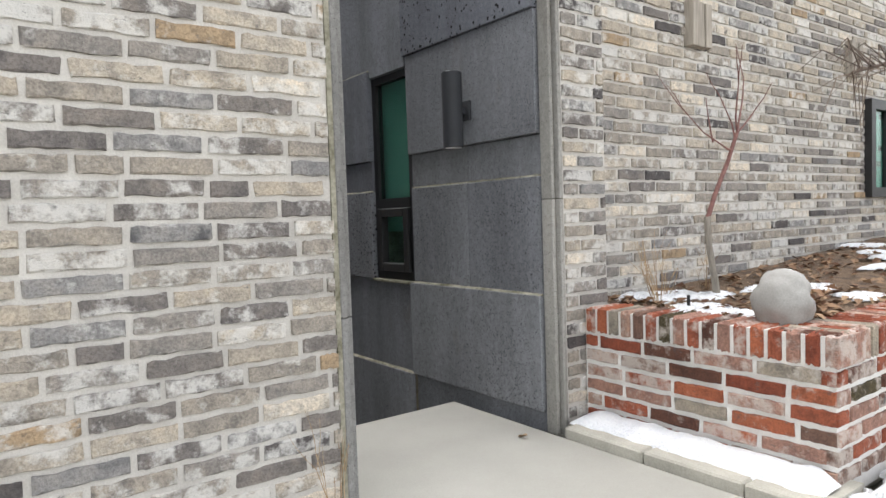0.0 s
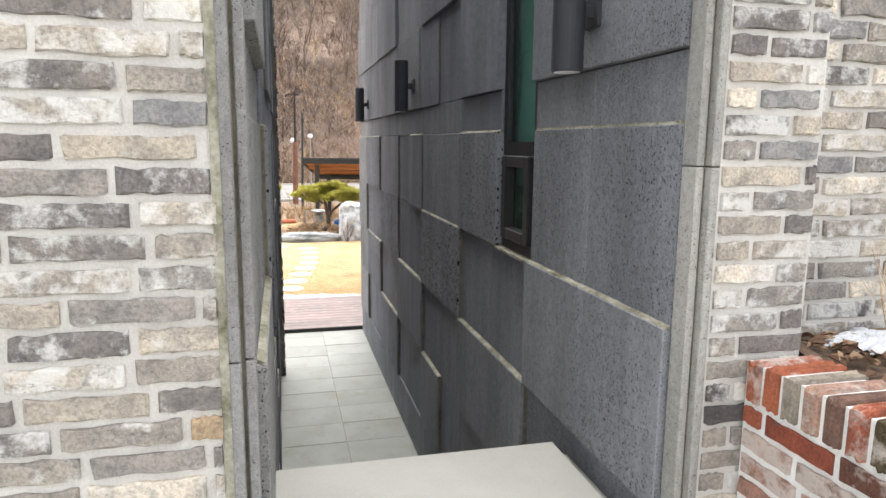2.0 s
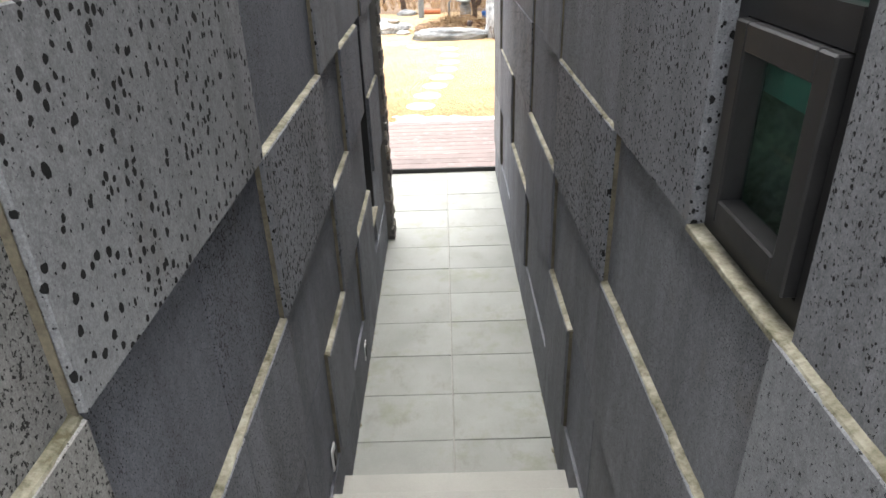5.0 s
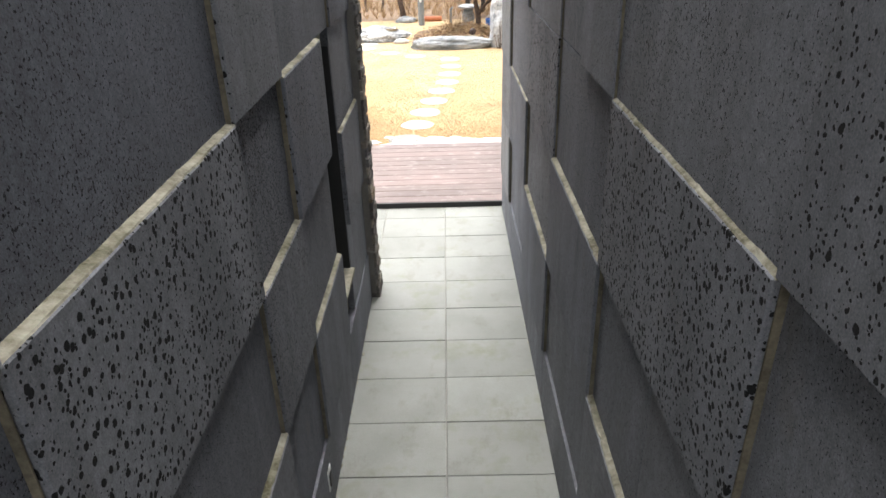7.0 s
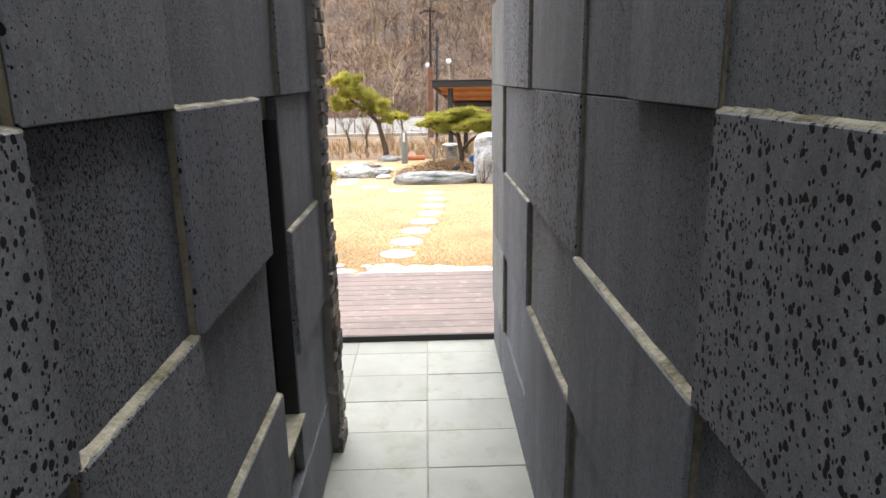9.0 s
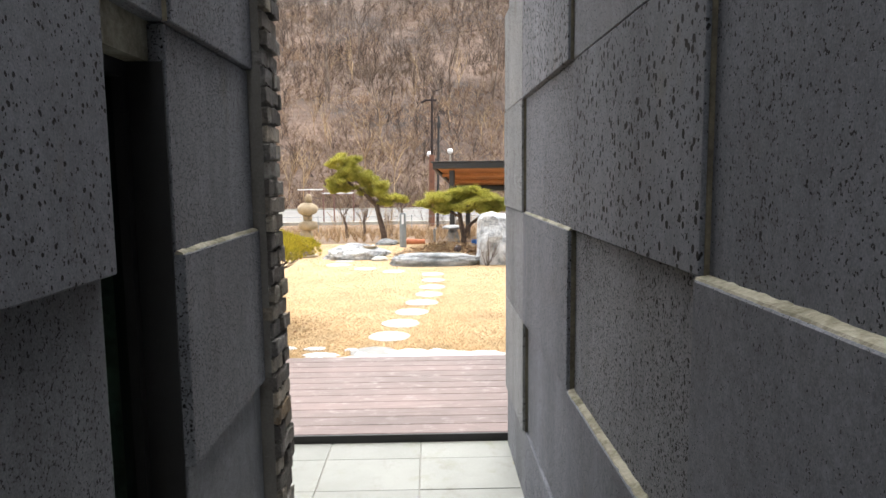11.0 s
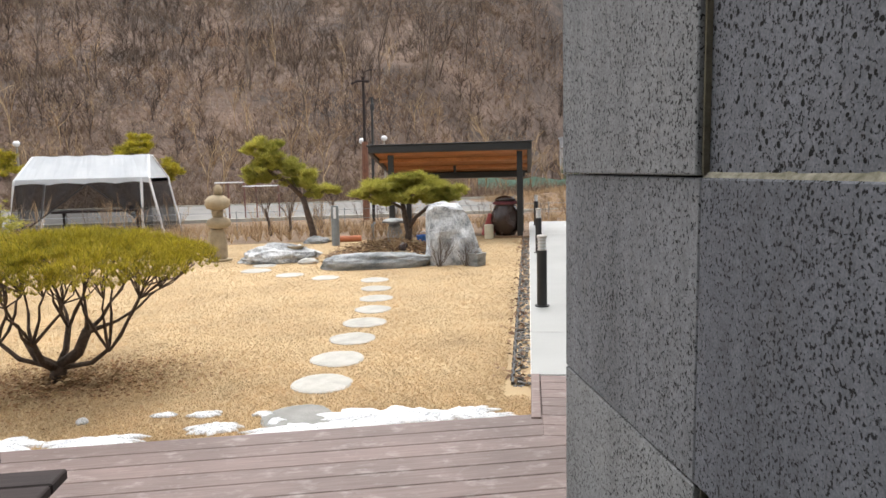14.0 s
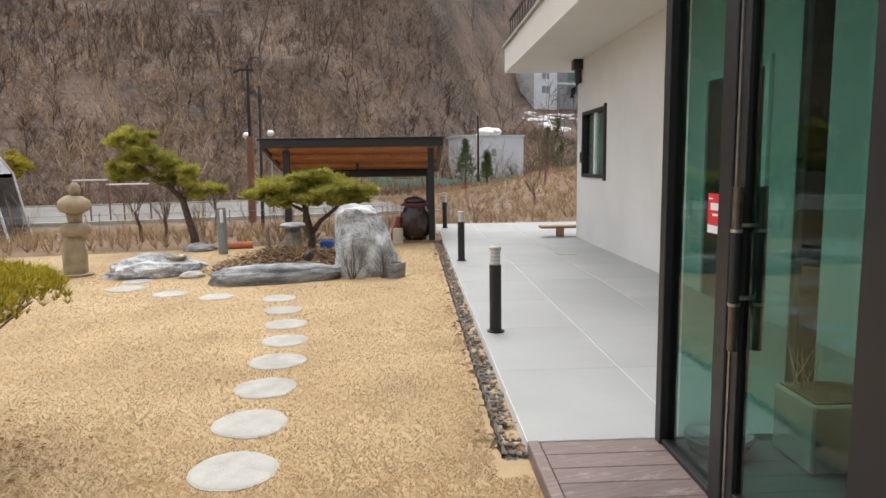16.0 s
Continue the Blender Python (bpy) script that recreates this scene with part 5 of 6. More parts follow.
bush = place("pine_bush", "broad mushroom-shaped green pine bush with bare lower branches", "bush", (-2.35, 11.05, LAWN))
rng = random.Random(14)
bm = bmesh.new()
base = Vector((-2.35, 11.05, LAWN - 0.03))
tube(bm, [base, base + Vector((0.0, 0, 0.10)), base + Vector((0.02, 0, 0.17))], [0.075, 0.058, 0.05], 9)
forks = []
for dx, dy, dz, r in ((-0.17, -0.05, 0.38, .036), (0.22, 0.03, 0.42, .04), (0.02, 0.2, 0.42, .024), (-0.05, -0.24, 0.40, .024), (0.42, -0.12, 0.30, .017), (-0.45, 0.1, 0.34, .017)):
    a = base + Vector((0, 0, 0.14))
    e = base + Vector((dx, dy, dz))
    tube(bm, [a, a.lerp(e, 0.5) + Vector((dx * 0.16, dy * 0.16, -0.03)), e], [r * 1.25, r * 1.05, r * 0.9], 7)
    forks.append((e, r))
part("trunk", bm, bark_mat, bush, smooth=True)
bm = bmesh.new()
limbs = []
for i in range(22):
    a, q = 2.399963 * i + 0.4, math.sqrt((i + 0.5) / 22)
    end = Vector((-2.22 + 0.66 * q * math.cos(a), 11.05 + 0.58 * q * math.sin(a), -0.13 - 0.10 * q + rng.uniform(-0.06, 0.05)))
    e, r = min(forks, key=lambda t: (t[0].xy - end.xy).length + rng.uniform(0, 0.2))
    bow = Vector(((end.x - e.x) * 0.06, (end.y - e.y) * 0.06, -0.03 * q))
    kink = [Vector((rng.uniform(-1, 1), rng.uniform(-1, 1), rng.uniform(-1, 1))) * 0.016 for k in range(3)]
    path = [e - Vector((0, 0, 0.02)), e.lerp(end, 0.3) + bow + kink[0], e.lerp(end, 0.6) + bow * 0.9 + kink[1], e.lerp(end, 0.82) + bow * 0.4 + kink[2], end]
    tube(bm, path, [r * 0.55, 0.012, 0.010, 0.008, 0.0065], 6, False)
    limbs.append(end)
for i in range(130):
    a, q = 2.399963 * i, math.sqrt((i + 0.5) / 130)
    tip = Vector((-2.2 + 0.95 * q * math.cos(a), 11.05 + 0.85 * q * math.sin(a), 0.12 - 0.17 * q * q + rng.uniform(-0.05, 0.02)))
    e = min(limbs, key=lambda t: (t.xy - tip.xy).length + rng.uniform(0, 0.2))
    m1 = e.lerp(tip, 0.5) + Vector((rng.uniform(-1, 1), rng.uniform(-1, 1), -0.6)) * 0.04
    tube(bm, [e, m1, tip], [0.0065, 0.005, 0.003], 4, False)
    for k in range(2):
        s = m1.lerp(tip, rng.random())
        tube(bm, [s, s + Vector((rng.uniform(-0.12, 0.12), rng.uniform(-0.12, 0.12), rng.uniform(0.04, 0.12)))], [0.004, 0.002], 3, False)
part("branch", bm, bark_mat, bush)
n = 5200
th, q = rg.uniform(0, 2 * np.pi, n), np.sqrt(rg.uniform(0, 1, n))
rim = 1 + 0.05 * np.sin(th * 5) + 0.04 * np.sin(th * 11 + 1)
lump = 0.026 * np.sin(q * 17 + th * 5) * np.cos(th * 7 + 1) + 0.022 * np.sin(th * 13 + q * 27)
z = 0.20 - 0.20 * q ** 2.2 + lump - rg.uniform(0, 1, n) ** 1.6 * (0.17 - 0.05 * q)
cs = np.column_stack([-2.2 + 0.99 * q * rim * np.cos(th), 11.05 + 0.9 * q * rim * np.sin(th), z])
v, f = blades(rg, cs, 17, 0.06, 0.0022, 0.7, 0.75)
raw("crown", v, f, needle_mat, "", "", bush)
litter("needle_litter", 2600, lambda: (-2.3 + rng.gauss(0, 0.45), 11.05 + rng.gauss(0, 0.33), LAWN + 0.015), rust_mat, "rusty needle litter under the pine bush", 0.015)
litter("dry_weed_patch", 260, lambda: (-2.25 + rng.gauss(0, 0.2), 11.0 + rng.gauss(0, 0.12), LAWN + 0.03 + abs(rng.gauss(0, 0.025))), weed_mat, "matted dry weeds at the bush foot", 0.022)
bush2 = place("clipped_pine", "rounded dark green pine shrub at the lawn edge", "bush", (-5.0, 14.2, LAWN))
part("trunk", T([(-5.0, 14.2, LAWN - 0.02), (-4.98, 14.2, -0.2)], [0.06, 0.04], 7), bark_mat, bush2)
v, f = crown(rg, [((-5.05, 14.2, -0.1, 0.85, 0.8, 0.55), 1)], 2200, 14, 0.08, 0.004)
raw("crown", v, f, needle_dark, "", "", bush2)

# picnic table of dark wood
table = place("picnic_table", "dark-stained wooden picnic table with attached benches", "picnic table", (-1.8, 7.35, FLOOR))
X0, X1 = -2.65, -1.03
for i in range(5):
    part("tabletop_board", B(X0, X1, 6.985 + 0.148 * i, 6.985 + 0.148 * i + 0.142, -0.145, -0.10, 0.006), dark_wood, table)
for y in (7.975, 6.47):
    for i in range(2):
        part("seat_board", B(X0, X1 - 0.06, y + 0.125 * i, y + 0.125 * i + 0.12, -0.425, -0.385, 0.006), dark_wood, table)
for x in (-1.32, -2.36):
    part("crossbar", B(x - 0.025, x + 0.025, 6.44, 8.26, -0.53, -0.427, 0.006), dark_wood, table)
    part("crossbar", B(x - 0.025, x + 0.025, 6.99, 7.72, -0.235, -0.147, 0.006), dark_wood, table)
    for s, foot in ((1, DECK), (-1, FLOOR)):
        bm = bmesh.new()
        ya, yb = 7.355 + s * 0.22, 7.355 + s * 0.60
        vs = [bm.verts.new((x + dx, y, z)) for dx in (0.027, 0.072) for y, z in ((ya - 0.06, -0.15), (ya + 0.06, -0.15), (yb + 0.06, foot), (yb - 0.06, foot))]
        for q in ((0, 1, 2, 3), (7, 6, 5, 4), (0, 4, 5, 1), (1, 5, 6, 2), (2, 6, 7, 3), (3, 7, 4, 0)):
            bm.faces.new([vs[k] for k in q])
        part("leg", bm, dark_wood, table)

# lantern of stacked stones
lan = place("stone_lantern", "stacked tan fieldstone lantern on the lawn", "stone lantern", (-2.56, 17.9, LAWN))
part("base_stone", lathe(bmesh.new(), (-2.57, 17.9, LAWN), [(0.16, 0), (0.165, 0.1), (0.155, 0.3), (0.13, 0.5), (0.10, 0.57), (0.06, 0.59)], 20, 0.2, 3), stone_tan, lan, smooth=True)
part("foot_slab", lathe(bmesh.new(), (-2.57, 17.9, LAWN - 0.01), [(0.23, 0), (0.23, 0.04), (0.18, 0.05)], 20, 0.2, 8), stone_tan, lan)
part("ring_stone", lathe(bmesh.new(), (-2.53, 17.9, -0.345), [(0.1, 0), (0.18, 0.03), (0.205, 0.09), (0.18, 0.16), (0.10, 0.195)], 20, 0.2, 5), stone_tan, lan, smooth=True)
part("neck_stone", lathe(bmesh.new(), (-2.53, 17.9, -0.155), [(0.085, 0), (0.095, 0.07), (0.11, 0.14)], 18, 0.2, 6), stone_tan, lan, smooth=True)
part("cap_stone", lathe(bmesh.new(), (-2.535, 17.9, -0.02), [(0.1, 0), (0.19, 0.03), (0.235, 0.10), (0.215, 0.18), (0.12, 0.245), (0.05, 0.26)], 22, 0.25, 7), stone_tan, lan, smooth=True)
part("finial_stone", lathe(bmesh.new(), (-2.50, 17.9, 0.235), [(0.055, 0), (0.075, 0.06), (0.07, 0.13), (0.03, 0.19)], 16, 0.2, 9), stone_tan, lan, smooth=True)

# rocks
def stone(at, size, seed, mat_, label, rough=0.3, chisel=0.0, sub=4, turn=0.0):
    bm = rock((0, 0, 0), size, seed, rough, sub, True, chisel)
    bmesh.ops.transform(bm, matrix=Matrix.Translation(at) @ Matrix.Rotation(turn, 4, "Z"), verts=bm.verts)
    return solo("garden_rock", bm, mat_, label, "rock", "garden rocks", at=at)


stone((0.14, 16.33, LAWN - 0.02), (0.88, 0.27, 0.17), 2.2, rock_dark, "long flat grey rock edging the rockery", 0.22, 0.75, 4, -0.02)
stone((-1.47, 17.45, LAWN - 0.03), (0.70, 0.30, 0.21), 5.1, rock_pale, "low pale blue-grey rock on the lawn", 0.35)
stone((-0.95, 17.1, LAWN - 0.02), (0.17, 0.14, 0.075), 7.7, step_stone, "small flat white stone beside the rocks", 0.15)
bm = bmesh.new()
lo = [(0.97, 16.45), (1.02, 16.2), (1.5, 16.12), (1.93, 16.3), (1.90, 16.8), (1.35, 17.0)]
md = [(0.98, 16.5), (1.02, 16.27), (1.45, 16.2), (1.80, 16.35), (1.76, 16.8), (1.33, 16.95)]
hi = [(1.0, 16.55), (1.08, 16.4), (1.42, 16.32), (1.69, 16.5), (1.62, 16.78), (1.3, 16.88)]
rings = []
for ring, zs in ((lo, [LAWN - 0.03] * 6), (md, [-0.52, -0.5, -0.48, -0.55, -0.5, -0.5]), (hi, [-0.05, -0.08, -0.16, -0.17, -0.08, 0.0]), ([(x * 0.8 + 0.27, y * 0.8 + 3.3) for x, y in hi], [0.05, 0.03, -0.04, -0.08, 0.02, 0.06])):
    rings.append([bm.verts.new((x, y, z_)) for (x, y), z_ in zip(ring, zs)])
for a, b in zip(rings, rings[1:]):
    for k in range(6):
        bm.faces.new((a[k], a[(k + 1) % 6], b[(k + 1) % 6], b[k]))
bm.faces.new(rings[-1])
bmesh.ops.triangulate(bm, faces=bm.faces)
bmesh.ops.subdivide_edges(bm, edges=bm.edges, cuts=3, use_grid_fill=True)
for v_ in bm.verts:
    c_ = v_.co.copy()
    v_.co += Vector((noise.noise(c_ * 4), noise.noise(c_ * 4 + Vector((7, 0, 0))), noise.noise(c_ * 4 + Vector((0, 9, 0))))) * 0.05 + Vector((noise.noise(c_ * 13), noise.noise(c_ * 13 + Vector((3, 1, 0))), 0)) * 0.02
solo("garden_boulder", bm, rock_pale, "upright pale granite boulder in the rockery", "boulder", "garden rocks", at=(1.45, 16.5, LAWN - 0.03))
mound = sheet([-0.75 + 0.12 * i for i in range(22)], [16.35 + 0.14 * i for i in range(19)], lambda x, y: LAWN - 0.03 + 0.24 * max(0, 1 - ((x - 0.45) / 1.25) ** 2) * max(0, 1 - ((y - 17.6) / 1.3) ** 2) * (1 + 0.3 * noise.noise(Vector((x * 4, y * 4, 0)))))
structure("rockery_mound", mound, soil_mat, "leaf-strewn soil of the rockery", True)


def on_mound():
    x, y = rng.gauss(0.35, 0.45), rng.gauss(17.2, 0.4)
    k = max(0, 1 - ((x - 0.45) / 1.25) ** 2) * max(0, 1 - ((y - 17.6) / 1.3) ** 2)
    return (x, max(y, 16.55), LAWN + 0.24 * k + rng.uniform(0, 0.06))


litter("rockery_leaves", 3800, on_mound, weed_mat, "dead leaves and stalks over the rockery", 0.024)
litter("rockery_rust_leaves", 1200, on_mound, leaf_mat, "rust-brown fallen leaves on the rockery", 0.028)
dry_plant("rockery_shrub", (1.15, 16.1, LAWN), 16, 0.36, 0.9, "grey-brown bare low shrub before the boulder", 31, twig_mat, 0.005)
dry_plant("rockery_shrub", (1.55, 16.02, LAWN), 12, 0.28, 0.9, "grey-brown bare low shrub before the boulder", 32, twig_mat, 0.005)
dry_plant("rockery_shrub", (0.2, 17.2, -0.72), 14, 0.34, 0.8, "dry brown heath clump on the rockery", 34, weed_mat, 0.005)
dry_plant("rockery_shrub", (0.5, 17.0, -0.72), 14, 0.26, 0.8, "dry brown heath clump on the rockery", 35, weed_mat, 0.005)
for x, y, s, sd in ((0.62, 16.62, 0.09, 1), (0.5, 17.6, 0.2, 2), (0.25, 17.9, 0.16, 3), (0.95, 17.6, 0.14, 5), (-1.0, 20.2, 0.26, 6), (-0.75, 20.4, 0.2, 7)):
    stone((x, y, LAWN + (0.16 if y < 19 else -0.03)), (s, s * 0.7, s * 0.45), sd * 1.9, stone_tan if sd % 2 else rock_dark, "small rounded stone among dry plants", 0.3, 0, 3)
pot = place("stone_pot", "square grey stone trough with dry shrub", "planter", (1.72, 16.05, LAWN))
part("body", lathe(bmesh.new(), (1.72, 16.05, LAWN - 0.01), [(0.15, 0), (0.165, 0.2), (0.17, 0.21), (0.13, 0.21), (0.12, 0.16)], 4, 0.05, 2), rock_dark, pot)
bm = bmesh.new()
rng = random.Random(41)
for i in range(14):
    twigs(bm, (1.72 + rng.uniform(-.07, .07), 16.05 + rng.uniform(-.07, .07), LAWN + 0.15), (rng.uniform(-.6, .6), rng.uniform(-.6, .6), 1), 0.14, 0.003, 1, 0.5, 2, 3, rng)
part("dry_stems", bm, twig_mat, pot)
bowl = place("stone_bowl", "shallow brown stoneware bowl on a rock", "bowl", (-1.17, 17.4, -0.72))
part("body", lathe(bmesh.new(), (-1.17, 17.4, -0.73), [(0.06, 0), (0.13, 0.05), (0.15, 0.085), (0.135, 0.085), (0.1, 0.05)], 20), stone_tan, bowl, smooth=True)
part("pebble", rock((-1.1, 17.38, -0.665), (0.035, 0.03, 0.03), 3, 0.2, 2), white_paint, bowl)


def bollard(at, label, h=0.745):
    x, y, z = at
    b = place("bollard_light", label, "bollard light", at, "bollard lights on the terrace")
    part("base_plate", lathe(bmesh.new(), at, [(0.075, 0), (0.075, 0.012), (0.05, 0.016)], 20), black_metal, b)
    part("post", lathe(bmesh.new(), (x, y, z + 0.012), [(0.052, 0), (0.052, h - 0.17)], 24), black_metal, b)
    lens = part("lens", lathe(bmesh.new(), (x, y, z + h - 0.158), [(0.04, 0), (0.04, 0.125)], 20), glow, b, "clear ribbed lens")
    for k in range(4):
        part("ring", lathe(bmesh.new(), (x, y, z + h - 0.155 + 0.033 * k), [(0.05, 0), (0.05, 0.007)], 20), steel, lens)
    part("cap", lathe(bmesh.new(), (x, y, z + h - 0.03), [(0.052, 0), (0.052, 0.02), (0.045, 0.03)], 24), steel, b, "pale metal cap")


bollard((1.80, 12.5, PATIO), "black bollard light with ribbed clear top, off")
bollard((2.90, 16.65, PATIO), "black bollard light with ribbed clear top, off")
bollard((4.22, 21.7, PATIO), "black bollard light with ribbed clear top, off")
gb = place("garden_bollard", "grey garden bollard light among dry grass", "bollard light", (-0.57, 19.6, LAWN))
part("post", lathe(bmesh.new(), (-0.57, 19.6, LAWN - 0.02), [(0.08, 0), (0.078, 0.78), (0.07, 0.84)], 22), lamp_grey, gb)
part("lens", B(-0.60, -0.545, 19.515, 19.53, -0.36, -0.13, 0.004), glow, gb, "white lamp window")

# pines in the round
def pine(label, at, limbs, pads, count, mat_, length=0.11, width=0.006, rt=0.075):
    p_ = place("pine_tree", label, "pine tree", at, "garden pines")
    bm = bmesh.new()
    for pts_, r0, r1 in limbs:
        k = len(pts_)
        tube(bm, pts_, [r0 + (r1 - r0) * i / (k - 1) for i in range(k)], 7)
    part("trunk", bm, bark_mat, p_, smooth=True)
    rt_ = random.Random(int(abs(at[0] * 10)))
    bm = bmesh.new()
    for (cx, cy, cz, rx, ry, rz), sh in pads:
        s = min((Vector(l[0][-1]) for l in limbs), key=lambda e: (e - Vector((cx, cy, cz))).length)
        for i in range(7):
            e = Vector((cx + rt_.uniform(-.75, .75) * rx, cy + rt_.uniform(-.75, .75) * ry, cz + rt_.uniform(0, .3) * rz))
            tube(bm, [s, s.lerp(e, 0.5) + Vector((0, 0, -0.04)), e], [0.02, 0.013, 0.006], 4, False)
    part("branch", bm, bark_mat, p_)
    v, f = crown(rg, pads, count, 20, length, width)
    raw("crown", v, f, mat_, "", "", p_)


Y1 = 20.9
pine("trained pine with bent trunk and yellow-green pads", (-1.1, Y1, LAWN - 0.03),
     [([(-1.1, Y1, LAWN - 0.05), (-1.12, Y1, -0.7), (-1.22, Y1, -0.3), (-1.3, Y1, 0.05)], .085, .06), ([(-1.3, Y1, 0.03), (-1.6, Y1, 0.35), (-1.95, Y1, 0.6), (-2.15, Y1, 0.9)], .055, .03), ([(-1.3, Y1, 0.03), (-1.05, Y1, 0.12), (-0.8, Y1, 0.16)], .045, .02)],
     [((-2.1, Y1, 0.98, .42, .4, .34), .26), ((-1.85, Y1, 0.58, .55, .45, .34), .28), ((-1.35, Y1, 0.36, .45, .4, .32), .22), ((-0.85, Y1, 0.1, .42, .35, .2), .14), ((-2.35, Y1, 0.40, .30, .3, .26), .10)], 3000, needle_dark, 0.13)
Y2 = 17.8
pine("low spreading pine on the rockery", (0.80, Y2, -0.74),
     [([(0.80, Y2, -0.78), (0.80, Y2, -0.5), (0.74, Y2, -0.2), (0.70, Y2, 0.08)], .07, .04), ([(0.80, Y2, -0.45), (0.95, Y2, -0.25), (1.2, Y2, -0.06), (1.38, Y2, 0.12)], .045, .02), ([(0.74, Y2, -0.1), (0.5, Y2, 0.02), (0.25, Y2, 0.12)], .03, .012)],
     [((0.30, Y2, 0.12, .45, .4, .28), .3), ((0.85, Y2, 0.16, .5, .45, .36), .38), ((1.45, Y2, 0.08, .45, .4, .28), .32)], 3000, needle_dark, 0.12)
pine("yellow-green pine behind the tent", (-7.6, 30.0, -1.2), [([(-7.6, 30, -1.22), (-7.5, 30, 0.2), (-7.6, 30, 1.2)], .1, .05)],
     [((-7.9, 30, 1.0, .9, .7, .5), .4), ((-7.4, 30, 1.5, .7, .6, .4), .3), ((-6.8, 30, 0.6, .6, .6, .5), .3)], 1300, needle_mat, 0.18, 0.012)
pine("yellow-green pine by the road", (-12.5, 30.5, -1.2), [([(-12.5, 30.5, -1.22), (-12.4, 30.5, 0.4)], .1, .05)], [((-12.5, 30.5, 0.9, 1.0, .8, .6), .6), ((-13.6, 30.5, 0.3, .9, .8, .6), .4)], 1200, needle_mat, 0.18, 0.012)

# shelter with an orange board roof
PM = Matrix.Translation((1.84, 19.93, 0)) @ Matrix.Rotation(-AXIS, 4, "Z")
perg = place("garden_shelter", "black-framed garden shelter with orange wooden roof boards", "shelter", (1.84, 20.9, LAWN - 0.03))


def pbox(x0, x1, y0, y1, z0, z1, slope=0.0, bevel=0.004):
    bm = box(bmesh.new(), x0, x1, y0, y1, z0, z1, bevel)
    for v_ in bm.verts:
        v_.co.z += slope * v_.co.y
    bmesh.ops.transform(bm, matrix=PM, verts=bm.verts)
    return bm


SL = -0.225
for i in range(9):
    part("roof_board", pbox(-1.66, 1.66, 0.06 + 0.245 * i, 0.06 + 0.245 * i + 0.235, 1.01, 1.03, SL), roof_wood, perg)
for x0, x1, y0, y1 in ((-1.72, 1.72, -0.03, 0.05), (-1.72, 1.72, 2.24, 2.32), (-1.74, -1.66, 0.05, 2.24), (1.66, 1.74, 0.05, 2.24)):
    part("fascia", pbox(x0, x1, y0, y1, 0.96, 1.10, SL), black_metal, perg)
part("roof_sheet", pbox(-1.76, 1.76, -0.06, 2.36, 1.104, 1.125, SL), black_metal, perg)
for y in (0.75, 1.5):
    part("rafter", pbox(-1.66, 1.66, y, y + 0.05, 0.93, 1.005, SL), roof_wood, perg)
for x, y in ((-1.30, 0.30), (1.50, 0.22), (-1.25, 2.1), (1.50, 2.1)):
    part("post", pbox(x - 0.06, x + 0.06, y - 0.06, y + 0.06, LAWN - 0.06, 1.0 + SL * y - 0.02), black_metal, perg)
part("back_beam", pbox(-1.6, 1.6, 2.12, 2.22, 0.84, 0.96, SL), black_metal, perg)
part("hanging_lamp", pbox(-0.03, 0.03, 1.2, 1.26, 0.78, 0.93, SL), black_metal, perg)
part("platform", pbox(0.75, 1.75, 0.15, 1.1, LAWN - 0.05, LAWN + 0.05), bench_wood, perg, "low plank platform")
jar = place("clay_jar", "large dark brown glazed clay storage jar", "jar", (3.08, 20.0, LAWN + 0.05))
part("body", lathe(bmesh.new(), (3.08, 20.0, LAWN + 0.05), [(0.2, 0), (0.28, 0.12), (0.32, 0.32), (0.30, 0.5), (0.23, 0.62), (0.22, 0.66), (0.25, 0.69)], 28), jar_mat, jar, smooth=True)
part("cloth", lathe(bmesh.new(), (3.08, 20.0, LAWN + 0.72), [(0.26, 0), (0.27, 0.03), (0.22, 0.07)], 22, 0.15, 2), maroon_cloth, jar, "maroon cloth tied over the mouth")
part("lid", lathe(bmesh.new(), (3.08, 20.0, LAWN + 0.79), [(0.20, 0), (0.25, 0.02), (0.16, 0.09), (0.05, 0.115)], 22), jar_mat, jar, "dark clay lid", smooth=True)
bm = box(bmesh.new(), -0.13, 0.13, -0.05, 0.05, 0, 0.5, 0.02, Matrix.Translation((2.68, 20.1, LAWN + 0.02)) @ Matrix.Rotation(0.35, 4, "Y"))
solo("red_board", bm, red_plastic, "faded red plastic tray leaning on the jar", "tray", at=(2.68, 20.1, LAWN))
solo("cream_can", lathe(bmesh.new(), (2.68, 19.85, LAWN - 0.02), [(0.1, 0), (0.1, 0.3), (0.09, 0.32)], 18), cream_paint, "cream-coloured tin can beside the jar", "can", at=(2.68, 19.85, LAWN - 0.02))
bk = place("blue_bucket", "blue plastic bucket on the ground", "bucket", (1.14, 18.6, LAWN - 0.02))
part("body", lathe(bmesh.new(), (1.14, 18.6, LAWN - 0.02), [(0.1, 0), (0.13, 0.26), (0.14, 0.27), (0.12, 0.27), (0.1, 0.2)], 20), blue_plastic, bk)
part("handle", T([(1.0, 18.6, -0.68), (1.05, 18.5, -0.6), (1.14, 18.47, -0.58), (1.23, 18.5, -0.6), (1.28, 18.6, -0.68)], 0.006, 5), steel, bk)
solo("clay_pipe", T([(-0.6, 20.3, LAWN + 0.06), (-0.05, 20.25, LAWN + 0.06)], 0.07, 12), orange_clay, "orange clay pipe lying by the bed", "pipe", at=(-0.3, 20.27, LAWN))
